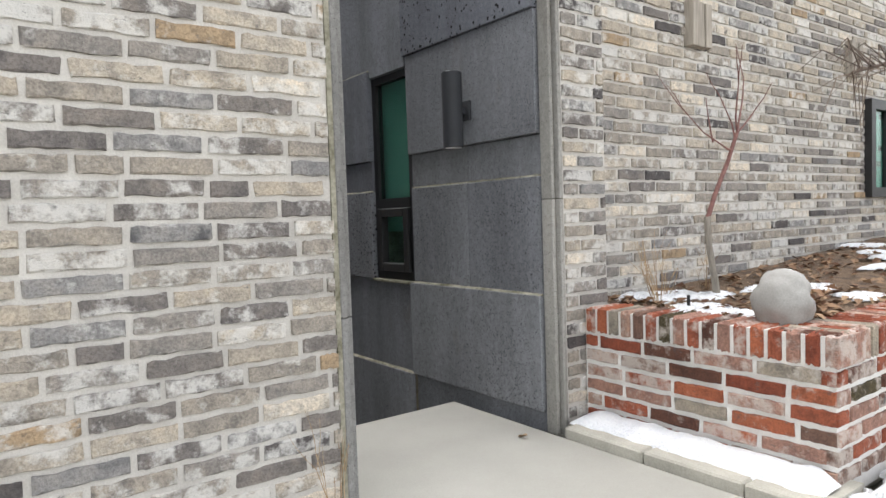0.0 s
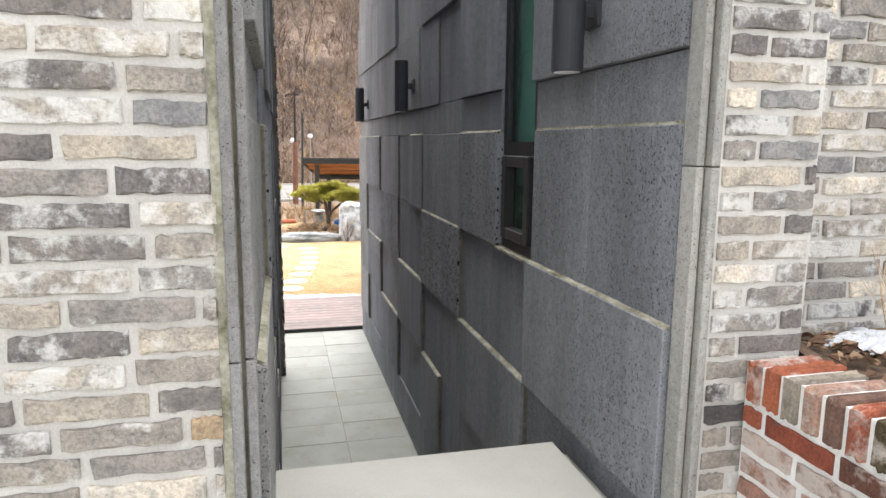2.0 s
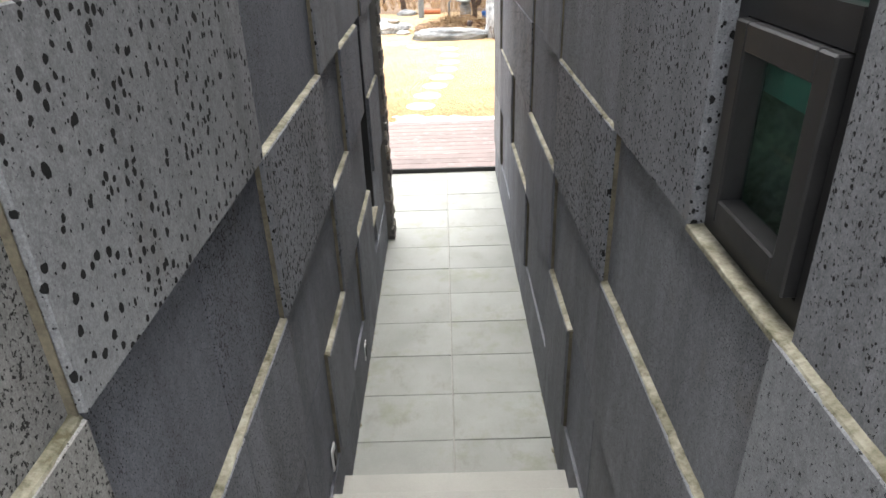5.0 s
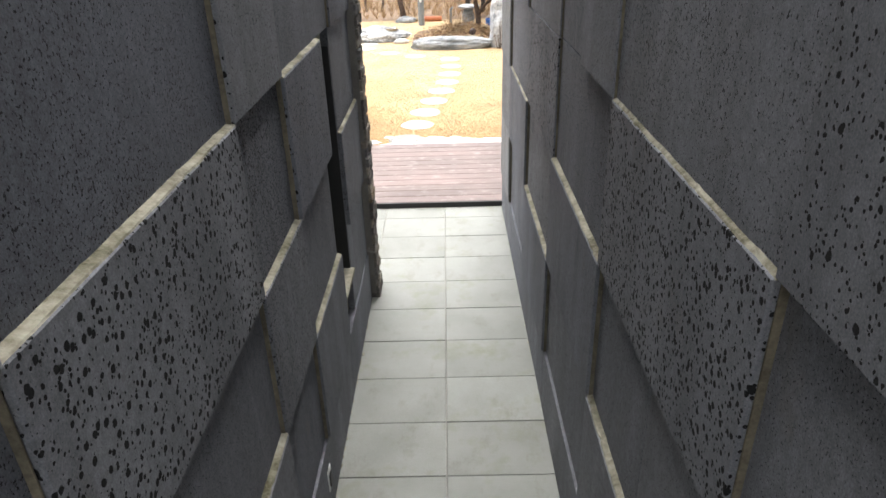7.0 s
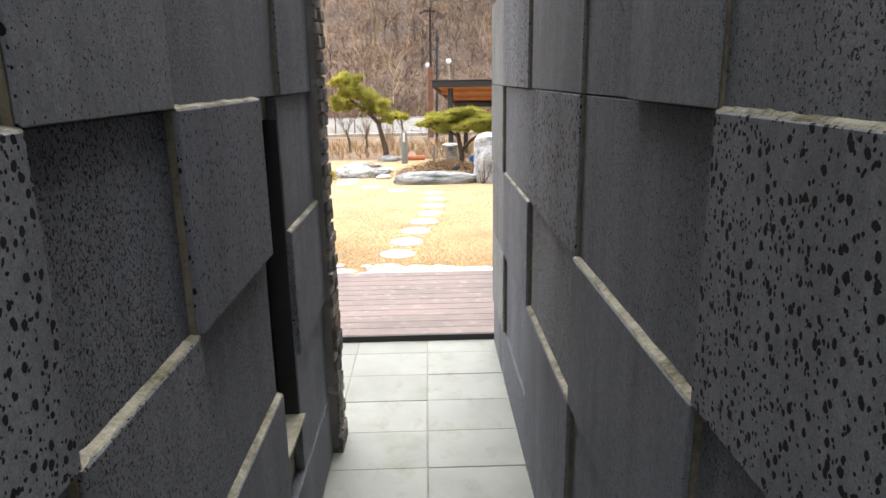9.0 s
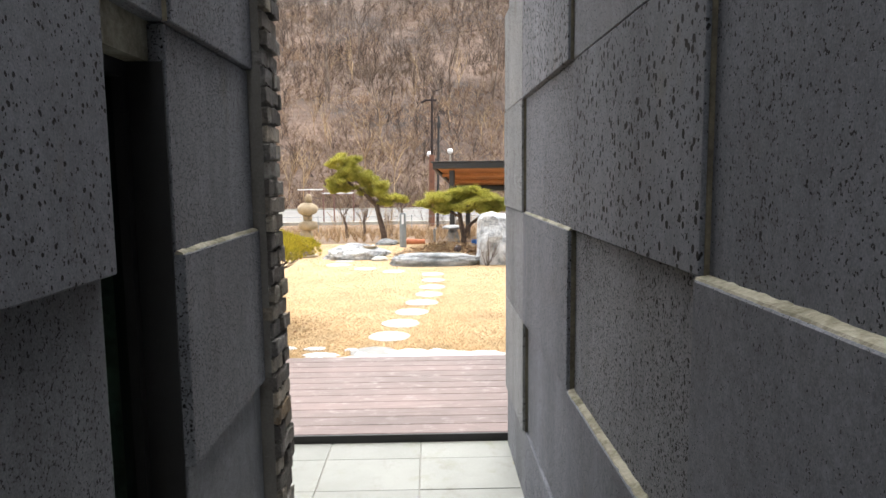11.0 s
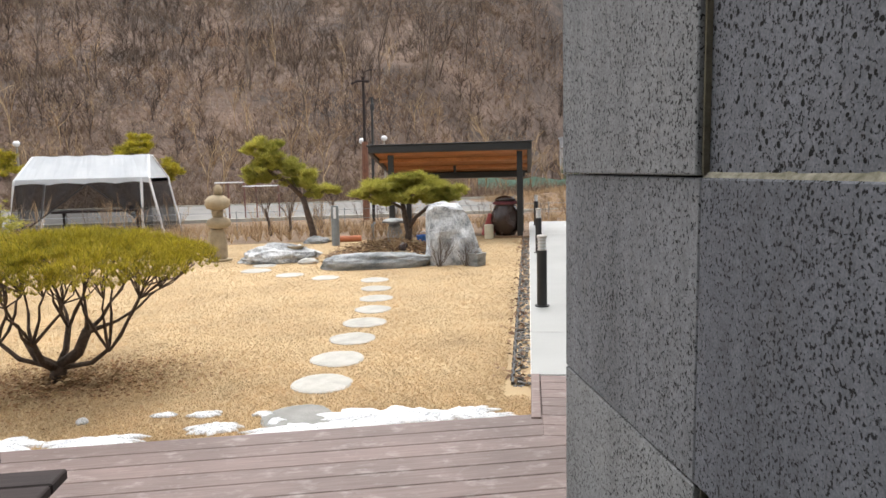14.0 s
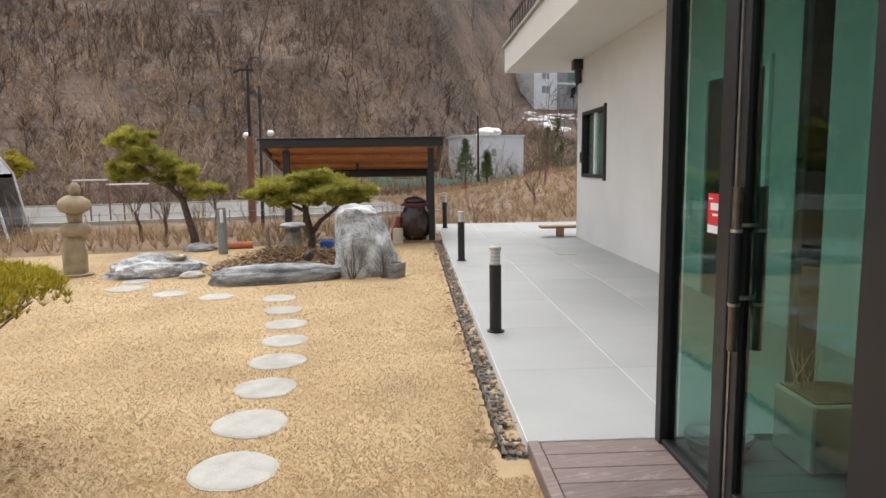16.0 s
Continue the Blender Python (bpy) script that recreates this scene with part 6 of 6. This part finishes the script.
solo("garden_tap", T([(0.18, 18.9, LAWN), (0.18, 18.9, -0.45), (0.22, 18.86, -0.42)], 0.03, 8), lamp_grey, "grey standing garden tap", "tap", at=(0.18, 18.9, LAWN))
bm = rock((0.62, 16.6, -0.70), (0.07, 0.05, 0.09), 2, 0.3, 2)
solo("small_ornament", bm, jar_mat, "small dark garden ornament on the rock", "ornament", at=(0.62, 16.6, -0.70))
stool = place("stone_stool", "flat stone table on stacked stones", "stone table", (0.55, 18.7, LAWN))
part("top", rock((0.62, 18.7, -0.42), (0.26, 0.2, 0.06), 3, 0.2, 3), rock_dark, stool)
part("pedestal", rock((0.60, 18.7, LAWN), (0.14, 0.12, 0.36), 6, 0.2, 3), rock_dark, stool)
# bench by the house
bn = place("low_bench", "low wooden bench on the terrace", "bench", tuple(hp(1.5, 9.6, PATIO)))
part("seat", H(1.22, 2.4, 9.52, 9.82, PATIO + 0.17, PATIO + 0.215, 0.008), bench_wood, bn)
for r in (1.62, 2.2):
    part("leg", H(r - 0.06, r + 0.06, 9.56, 9.78, PATIO, PATIO + 0.168, 0.006), bench_wood, bn)
solo("floor_hatch", H(1.0, 1.3, 7.0, 7.3, PATIO + 0.001, PATIO + 0.008, 0.002), kerb_mat, "small square cover in the terrace paving", "hatch", at=tuple(hp(1.15, 7.15, PATIO + 0.001)))
# drain pipe under the balcony
pipe = place("drain_pipe", "black rain pipe with a hopper under the balcony", "drain pipe", tuple(hp(1.8, 9.2, 1.9)))
part("hopper", H(1.72, 1.90, 9.1, 9.3, 2.30, 2.495, 0.02), black_metal, pipe)
part("pipe", T([hp(1.82, 9.2, 2.34), hp(1.84, 9.2, 2.1), hp(1.74, 9.2, 1.92), hp(1.72, 9.2, 1.80)], 0.06, 10), black_metal, pipe)
part("clip", H(1.86, 1.90, 9.05, 9.15, 0.6, 0.8, 0.004), black_metal, pipe)
rail = place("balcony_railing", "black metal railing on the balcony", "railing", tuple(hp(0.82, 5, 3.06)))
part("rail", H(0.80, 0.84, -2.4, 10.95, 3.55, 3.59), black_metal, rail)
for i in range(45):
    part("baluster", H(0.81, 0.83, -2.3 + 0.3 * i, -2.28 + 0.3 * i, 3.06, 3.55), black_metal, rail)
solo("wall_box", H(1.86, 1.895, 4.85, 5.0, 1.5, 1.75, 0.005), black_metal, "small black box on the house wall", "meter box", at=tuple(hp(1.88, 4.9, 1.5)))
# sticker on the glass, with a white strip below; its small print is drawn as bars
st = place("door_sticker", "red square sticker with white print on the glass", "sticker", tuple(hp(-0.007, -0.52, 0.3)))
part("sheet", H(-0.0085, -0.0065, -0.59, -0.455, 0.33, 0.465), red_sticker, st)
part("strip", H(-0.0085, -0.0065, -0.59, -0.455, 0.295, 0.329), white_paint, st, "pale strip")
for z0, z1, a, b in ((0.395, 0.425, -0.565, -0.48), (0.37, 0.38, -0.55, -0.5), (0.44, 0.446, -0.50, -0.46)):
    part("print_bar", H(-0.0095, -0.0087, a, b, z0, z1), white_paint, st)
# inside the entrance
pl = place("planter_box", "dark square planter with dry grass in the entrance", "planter", tuple(hp(0.70, -0.29, DECK)))
part("box", H(0.52, 0.88, -0.46, -0.12, DECK, -0.52, 0.01), kerb_mat, pl)
part("soil", H(0.54, 0.86, -0.44, -0.14, -0.519, -0.51), soil_mat, pl)
bm = bmesh.new()
rng = random.Random(50)
for i in range(12):
    p_ = hp(0.60 + rng.uniform(-.05, .05), -0.22 + rng.uniform(-.05, .05), -0.515)
    tube(bm, [p_, p_ + Vector((rng.uniform(-.1, .1), rng.uniform(-.1, .1), 0.2))], [0.004, 0.001], 3)
part("grass", bm, weed_mat, pl)
bs = place("stone_basin", "round shallow stone basin of pebbles in the entrance", "basin", tuple(hp(0.30, -0.30, DECK)))
part("body", lathe(bmesh.new(), tuple(hp(0.22, -0.16, DECK)), [(0.13, 0), (0.17, 0.08), (0.16, 0.1), (0.1, 0.09)], 22, 0.1, 2), rock_dark, bs)

# edging between lawn and terrace: black scalloped strip, pebbles, leaves
ed = place("lawn_edging", "black scalloped plastic lawn edging along the terrace", "edging", tuple(hp(-0.83, 5, LAWN - 0.02)))
bm = bmesh.new()
n = 170
rows_ = []
for i in range(n + 1):
    d = -0.02 + 10.9 * i / n
    h_ = 0.028 + 0.014 * abs(math.sin(i * math.pi / 2.5))
    w_ = -0.85 + 0.008 * math.sin(i * math.pi / 1.25)
    rows_.append([bm.verts.new(hp(w_ + dx, d, LAWN + dz)) for dx, dz in ((-0.012, -0.03), (-0.008, h_), (0.008, h_), (0.012, -0.03))])
for a, b in zip(rows_, rows_[1:]):
    for k in range(3):
        bm.faces.new((a[k], a[k + 1], b[k + 1], b[k]))
part("strip", bm, black_metal, ed)
bm = bmesh.new()
for i in range(1300):
    d, r = rng.uniform(-0.05, 10.9), rng.uniform(-0.84, -0.73)
    bmesh.ops.create_icosphere(bm, subdivisions=1, radius=rng.uniform(0.007, 0.022), matrix=Matrix.Translation(hp(r, d, LAWN + rng.uniform(-0.01, 0.02))) @ Matrix.Diagonal((1, 1.3, 0.6, 1)))
tagged(new("edging_pebbles", as_mesh(bm, "edging_pebbles", pebble_mat)), "dark pebbles in the strip along the terrace", "pebbles", "", "stuff")
litter("edging_leaves", 420, lambda: tuple(hp(rng.gauss(-0.83, 0.07), rng.uniform(0, 10.9), LAWN + rng.uniform(0.01, 0.05))), leaf_mat, "dead leaves caught along the terrace edge", 0.03)

# tent with netting
tent = place("party_tent", "white canvas garden tent with black net curtains", "tent", (-7.5, 27.2, -1.15))
TX0, TX1, TY0, TY1, TE, TR, TG = -9.70, -6.05, 26.0, 27.9, 0.42, 1.22, -1.15
def quad_sheet(rows_, thick=0.01):
    bm = bmesh.new()
    g = [[bm.verts.new(p_) for p_ in r] for r in rows_]
    for a, b in zip(g, g[1:]):
        for k in range(len(a) - 1):
            bm.faces.new((a[k], a[k + 1], b[k + 1], b[k]))
    r = bmesh.ops.solidify(bm, geom=bm.faces[:], thickness=thick)
    return bm
n = 28
def tx(i, k=0.0):
    return TX0 + k + (TX1 - TX0 - 2 * k) * i / n
front = [[(tx(i, 0.22), TY0 + 0.8, TR + 0.015 * math.sin(i)) for i in range(n + 1)], [(tx(i, 0.08), TY0 + 0.4, TE + 0.46 + 0.012 * math.sin(i * 1.7)) for i in range(n + 1)], [(tx(i), TY0, TE + 0.14) for i in range(n + 1)], [(tx(i), TY0 - 0.02, TE - 0.03 + 0.05 * abs(math.sin(i * math.pi / 7))) for i in range(n + 1)]]
part("canopy", quad_sheet(front + []), canvas_white, tent, "sagging white canvas roof", smooth=False)
back = [[(tx(i, 0.22), TY0 + 0.8, TR) for i in (0, n)], [(tx(i, 0.22), TY1 - 0.8, TR) for i in (0, n)], [(tx(i), TY1, TE + 0.1) for i in (0, n)]]
part("canopy", quad_sheet(back), canvas_white, tent)
for x, s in ((TX1, 1), (TX0, -1)):
    part("gable", quad_sheet([[(x - s * 0.22, TY0 + 0.8, TR), (x - s * 0.22, TY1 - 0.8, TR)], [(x, TY0, TE + 0.1), (x, TY1, TE + 0.1)], [(x, TY0, TE), (x, TY1, TE)]]), canvas_white, tent)
    part("side_net", quad_sheet([[(x, TY0, TE), (x, TY1, TE)], [(x + s * 0.3, TY0, TG), (x + s * 0.3, TY1, TG)]], 0.004), mesh_mat, tent, "black side netting")
    for y in (TY0, TY1):
        part("pole", T([(x + s * 0.32, y, TG - 0.04), (x, y, TE + 0.1), (x - s * 0.2, y + (0.8 if y == TY0 else -0.8), TR - 0.02)], 0.035, 8), white_paint, tent)
part("pole", T([(TX1 - 0.28, TY0, TG), (TX1 - 0.22, TY0, TE + 0.1)], 0.04, 8), white_paint, tent)
for x0, x1 in ((TX0, TX0 + 2.2), (TX1, TX1 - 1.9)):
    rows_ = []
    for t in (0, 0.3, 0.6, 1.0):
        xa = x1 + (x0 - x1) * min(1, 0.1 + t * 0.85)
        rows_.append([(x0 + (xa - x0) * k / 6, TY0 + 0.05 * math.sin(k * 2.1 + t), TE + (TG - TE) * t * 0.85) for k in range(7)])
    part("net_curtain", quad_sheet(rows_, 0.004), mesh_mat, tent, "gathered black net curtain")
    part("cord", T([rows_[0][-1], rows_[1][-1], rows_[2][-1], rows_[3][-1]], 0.02, 5), black_metal, tent)
part("back_net", quad_sheet([[(TX0, TY1, TE), (TX1, TY1, TE)], [(TX0 - 0.2, TY1, TG), (TX1 + 0.2, TY1, TG)]], 0.004), mesh_mat, tent)
tt = place("tent_table", "long dark table inside the tent", "table", (-7.4, 27.3, -1.15))
part("tabletop", B(-9.1, -6.6, 26.7, 27.5, -0.46, -0.40), dark_wood, tt)
for x in (-8.9, -6.8):
    part("leg", B(x - 0.04, x + 0.04, 27.05, 27.15, -1.19, -0.461), dark_wood, tt)
rng = random.Random(60)
solo("tent_planter", lathe(bmesh.new(), (-7.0, 27.1, -0.40), [(0.1, 0), (0.16, 0.12), (0.17, 0.13), (0.12, 0.13)], 16), jar_mat, "dark pot on the tent table", "pot", at=(-7.0, 27.1, -0.40))

# poles, lamps, fence, bars by the road
up = place("utility_pole", "tall rusty utility pole with a crossarm", "utility pole", (0.2, 30.0, -1.2))
part("pole", T([(0.16, 30, -1.25), (0.2, 30, 1.6)], [0.13, 0.11], 8), plain("rusty_pole", (0.12, 0.05, 0.03), (0.22, 0.1, 0.06), 0.8, 5, 60), up)
part("mast", T([(0.18, 30, 0.0), (0.21, 30, 2.2), (0.23, 30, 3.85)], [0.06, 0.05, 0.04], 7), dark_wood, up)
part("crossarm", T([(-0.2, 30, 3.62), (0.02, 30, 3.72), (0.42, 30, 3.7)], 0.045, 6), dark_wood, up)
part("bracket", T([(0.23, 30, 3.75), (0.28, 30, 4.05), (0.55, 30, 4.12)], 0.02, 5), dark_wood, up)
up2 = place("camera_pole", "thin dark pole with a small box on top", "pole", (0.4, 26.0, -1.1))
part("pole", T([(0.34, 26, -1.15), (0.42, 26, 2.75)], [0.05, 0.035], 7), black_metal, up2)
part("box", B(0.36, 0.48, 25.94, 26.06, 2.35, 2.55, 0.02), black_metal, up2)
part("bracket", T([(0.42, 26, 1.4), (0.28, 26, 1.3)], 0.025, 5), black_metal, up2)
for x, y, z in ((0.12, 31.0, 1.67), (-13.3, 34.0, 1.95), (1.05, 34.0, 1.9)):
    sl = place("street_lamp", "street lamp with a white globe", "street lamp", (x, y, -1.25), "street lamps by the road")
    part("pole", T([(x, y, -1.3), (x, y, z - 0.1)], 0.04, 7), grey_wood, sl)
    part("globe", lathe(bmesh.new(), (x, y, z - 0.11), [(0.06, 0), (0.12, 0.06), (0.135, 0.12), (0.08, 0.21)], 16), glow, sl, "white glass globe", smooth=True)
fence = place("wire_fence", "low wire fence with thin posts along the road", "fence", (-2, 25.0, -1.08))
for i in range(17):
    part("post", T([(-14 + 1.5 * i, 25, -1.15), (-14 + 1.5 * i, 25, -0.45)], 0.012, 5), lamp_grey, fence)
part("wire", T([(-14, 25, -0.5), (10, 25, -0.5)], 0.006, 4), lamp_grey, fence)
part("wire", T([(-14, 25, -0.75), (10, 25, -0.75)], 0.005, 4), lamp_grey, fence)
for x0, x1, h_ in ((-5.1, -4.5, 0.24), (-4.05, -3.2, 0.08)):
    eb = place("exercise_bar", "red and white exercise bar beside the road", "exercise bar", (x0, 32.5, -1.2), "exercise bars")
    for x in (x0, x1):
        part("post", T([(x, 32.5, -1.2), (x, 32.5, h_)], 0.03, 6), red_bark, eb)
    part("bar", T([(x0 - 0.5, 32.5, h_), (x1, 32.5, h_)], 0.03, 6), white_paint, eb)

# ---- dry weeds and bare shrubs between garden and road ----
rg = np.random.default_rng(11)
n = 1500
x = rg.uniform(-16, 12, n)
y = rg.uniform(20.7, 27.5, n)
c = np.column_stack([x, y, [ground_height(a, b) for a, b in zip(x, y)]])
c = c[~((np.abs(c[:, 0] - 4.4 - (c[:, 1] - 20) * 0.26) < 2.4) & (c[:, 1] < 23.4))]
v, f = blades(rg, c, 12, 0.36, 0.006, 0.45, 1.0)
raw("dry_weeds", v, f, weed_mat, "straw and brown dead weeds along the garden edge", "weeds")
rng = random.Random(70)
for i in range(40):
    x = rng.uniform(-9, 4.2) if i < 34 else rng.uniform(5, 9)
    y = rng.uniform(21.0, 25.5) if i < 34 else rng.uniform(24.5, 27)
    at = (x, y, ground_height(x, y) - 0.02)
    bm = bmesh.new()
    for k in range(rng.randint(4, 8)):
        twigs(bm, Vector(at), (rng.uniform(-.5, .5), rng.uniform(-.5, .5), 1), rng.uniform(0.3, 0.6), 0.007, 2, 0.5, 3, 3, rng)
    solo("bare_shrub", bm, weed_mat if i % 3 else twig_mat, "straw-brown bare garden shrub without leaves" if i % 3 else "grey-brown bare garden shrub without leaves", "shrub", "bare shrubs", at=at)
for x, y, h_ in ((-2.4, 23.5, 1.3), (-1.9, 23.2, 1.1), (-0.9, 27, 2.0), (9.4, 28.0, 1.1), (12.2, 33, 2.6), (13.4, 36, 3.0), (14.8, 38, 3.0), (11.0, 40, 2.4)):
    at = (x, y, ground_height(x, y) - 0.03)
    bt = place("bare_tree", "slender leafless tree by the road", "tree", at, "bare roadside trees")
    top = Vector(at) + Vector((rng.uniform(-.12, .12), 0, h_ * 0.55))
    part("trunk", T([at, Vector(at).lerp(top, 0.5) + Vector((0.04, 0, 0)), top], [0.05, 0.04, 0.03], 6), bark_mat if x < 0 else red_bark, bt)
    bm = bmesh.new()
    for k in range(6):
        s = Vector(at).lerp(top, rng.uniform(0.55, 1))
        twigs(bm, s, (rng.uniform(-.8, .8), rng.uniform(-.6, .6), 1), h_ * 0.26, 0.018, 2, 0.5, 3, 3, rng)
    part("branch", bm, twig_mat, bt)

# ---- far things at the end of the road ----
hut = place("white_container", "pale blue-white container building", "building", (19.8, 58, ground_height(19.8, 58)))
part("wall", B(17.2, 22.4, 58, 62, -1.1, 2.8), far_white, hut)
part("roof", B(17.1, 22.5, 57.9, 62.1, 2.8, 2.92), far_white, hut)
for x in (19.0, 19.6):
    part("window", B(x, x + 0.35, 57.95, 58.0, 1.2, 1.8), far_grey, hut)
part("snow_cap", rock((19.6, 58.6, 2.9), (1.0, 0.8, 0.4), 3, 0.4, 3), white_paint, hut, "heap of white sacks on the roof")
z0 = ground_height(49, 105)
apt = place("apartment_house", "white and grey modern apartment house on the slope", "building", (49.4, 105, 9.9))
part("wall", B(45.2, 49.2, 105, 112, z0 - 1, 17.5), far_white, apt)
part("wall", B(49.2, 56.0, 105.4, 112, z0 - 1, 17.5), far_grey, apt)
for zz in (11.6, 13.8, 16):
    for x, w in ((46.6, 0.6), (47.4, 0.4)):
        part("window", B(x, x + w, 104.9, 105.0, zz, zz + 1.1), far_grey, apt)
    part("window", B(51.2, 54.0, 105.3, 105.4, zz - 0.2, zz + 1.2), dark_glass, apt)
    part("band", B(49.2, 56, 105.25, 105.4, zz + 1.45, zz + 1.75), far_white, apt)
bm = bmesh.new()
g_ = [[bm.verts.new((7.5 + 0.9 * i, 48 + 0.25 * math.sin(i), ground_height(7.5 + 0.9 * i, 48) + (0.95 + 0.14 * math.sin(i * 1.9)) * j)) for i in range(16)] for j in (0, 1)]
for i in range(15):
    bm.faces.new((g_[0][i], g_[0][i + 1], g_[1][i + 1], g_[1][i]))
bmesh.ops.solidify(bm, geom=bm.faces[:], thickness=0.02)
solo("green_netting", bm, net_green, "sagging pale green construction netting", "netting", at=(14, 48, ground_height(14, 48)))


def fir(x, y, h_, w_, label):
    at = (x, y, ground_height(x, y) - 0.05)
    t_ = place("conifer", label, "conifer", at, "young conifers")
    part("trunk", T([at, (x, y, at[2] + h_)], [0.05, 0.012], 6), bark_mat, t_)
    n = 170
    k = rg.random(n) ** 0.8
    a = rg.uniform(0, 6.28, n)
    r = w_ * (1 - k) * rg.uniform(0.3, 1, n)
    c = np.column_stack([x + r * np.cos(a), y + r * np.sin(a), at[2] + h_ * (0.25 + 0.75 * k) - 0.12 * r])
    v, f = blades(rg, c, 14, 0.26, 0.016, 0.9, 0.2)
    raw("crown", v, f, fir_mat, "", "", t_)


fir(11.1, 40, 2.5, 0.75, "young dark green fir with two stems")
fir(11.9, 39, 1.6, 0.4, "small dark green fir")
for x, y, h_ in ((18.2, 45, 4.0), (19.4, 46, 4.6), (20.6, 44, 3.6), (21.9, 47, 4.2)):
    fir(x, y, h_, 1.3, "young green pine at the road end")
solo("far_lamp_post", T([(12.9, 43, -1.3), (12.9, 43, 3.3)], [0.07, 0.05], 7), dark_wood, "dark lamp post at the road end", "post", at=(12.9, 43, ground_height(12.9, 43)))

# ---- the wooded slope ----
def bare_forest(rg, n, place_, h0, h1, r0, levels, kids):
    """Leafless trees as three-sided tapering sticks: all segments of all trees at once."""
    bx, by = place_(n)
    p = np.column_stack([bx, by, [ground_height(a, b) - 0.1 for a, b in zip(bx, by)]])
    h = rg.uniform(h0, h1, n)
    d = np.column_stack([rg.normal(0, 0.10, n), rg.normal(0, 0.10, n), np.ones(n)])
    segs = []
    ln, rad = h * 0.34, h * r0
    for lv in range(levels):
        d = d / np.linalg.norm(d, axis=1, keepdims=True)
        mid = p + d * ln[:, None] * 0.5 + rg.normal(0, 0.03, (len(p), 3)) * ln[:, None]
        q = p + d * ln[:, None]
        segs += [(p, mid, rad, rad * 0.82), (mid, q, rad * 0.82, rad * 0.66)]
        k = kids[lv]
        i = np.repeat(np.arange(len(p)), k)
        t = np.where(np.arange(len(i)) % k == 0, 1.0, rg.uniform(0.35, 1.0, len(i)))[:, None]
        p2 = p[i] + (q[i] - p[i]) * t
        d = d[i] + rg.normal(0, 0.42, (len(i), 3)) + np.array([0, 0, 0.18])
        p, ln, rad = p2, ln[i] * rg.uniform(0.55, 0.9, len(i)), rad[i] * 0.56
    vs, fs, off = [], [], 0
    for a, b, ra, rb in segs:
        u = np.cross(b - a, np.array([0.31, 0.2, 0.93]))
        u /= np.linalg.norm(u, axis=1, keepdims=True) + 1e-9
        w = np.cross(b - a, u)
        w /= np.linalg.norm(w, axis=1, keepdims=True) + 1e-9
        ring = []
        for c0_, rr in ((a, ra), (b, rb)):
            for k in range(3):
                an = 2.0944 * k
                ring.append(c0_ + (u * math.cos(an) + w * math.sin(an)) * rr[:, None])
        m = len(a)
        vs.append(np.stack(ring, 1).reshape(-1, 3))
        o = off + np.arange(m)[:, None] * 6
        for k in range(3):
            fs.append(np.concatenate([o + k, o + (k + 1) % 3, o + 3 + (k + 1) % 3, o + 3 + k], 1))
        off += 6 * m
    return np.concatenate(vs), np.concatenate(fs)


rg = np.random.default_rng(23)
v, f = bare_forest(rg, 520, lambda n: (rg.uniform(-85, 60, n), 48 + rg.uniform(0, 1, n) ** 0.75 * 90), 4.0, 10.5, 0.0095, 5, (3, 3, 3, 2, 1))
raw("bare_woodland", v, f, twig_mat, "grey-brown leafless trees on the hillside", "woodland")
v, f = bare_forest(rg, 3900, lambda n: (rg.uniform(-60, 34, n), 43.6 + rg.uniform(0, 1, n) ** 1.2 * 55), 0.9, 2.6, 0.007, 3, (4, 3, 1))
raw("hill_brush", v, f, brush_mat, "tangled leafless brush on the hillside", "brush")
n = 26000
x, y = rg.uniform(-65, 38, n), 43.4 + rg.uniform(0, 1, n) ** 1.3 * 48
c = np.column_stack([x, y, [ground_height(a, b) for a, b in zip(x, y)]])
v, f = blades(rg, c, 7, 0.9, 0.018, 0.8, 0.7)
# low scrub on the leafy bank past the terrace
nb = 2600
x, y = rg.uniform(6.5, 24, nb), rg.uniform(24, 44, nb)
cb = np.column_stack([x, y, [ground_height(a, b) for a, b in zip(x, y)]])
vb, fb = blades(rg, cb, 9, 0.34, 0.009, 0.7, 0.7)
raw("bank_scrub", vb, fb, weed_mat, "rusty dry scrub on the bank past the terrace", "scrub")
v2, f2 = bare_forest(rg, 110, lambda n: (rg.uniform(-40, 30, n), 44.2 + rg.uniform(0, 1, n) ** 1.6 * 22), 2.4, 5.5, 0.008, 4, (4, 3, 3, 1))
raw("pale_saplings", v2, f2, weed_mat, "pale leafless saplings at the foot of the hill", "saplings")
v2, f2 = bare_forest(rg, 2000, lambda n: (-60 + 85 * rg.uniform(0, 1, n) ** 1.3, 46.5 + rg.uniform(0, 1, n) ** 0.8 * 56), 1.4, 3.8, 0.010, 3, (5, 4, 1))
raw("dark_thicket", v2, f2, thicket_mat, "dark brown leafless thicket on the hillside", "thicket")
raw("hill_scrub", v, f, brush_mat, "brown and tan dry scrub on the hillside", "scrub")
n = 500
x, y = rg.uniform(39, 60, n), rg.uniform(84, 104, n)
bm = bmesh.new()
for a, b in zip(x[:120], y[:120]):
    s = rg.uniform(0.25, 0.9)
    bmesh.ops.create_icosphere(bm, subdivisions=1, radius=s, matrix=Matrix.Translation((a, b, ground_height(a, b))) @ Matrix.Diagonal((1.6, 1, 0.35, 1)))
tagged(new("far_snow_rocks", as_mesh(bm, "far_snow_rocks", white_paint)), "snow and pale rocks on the far slope", "snow", "", "stuff")
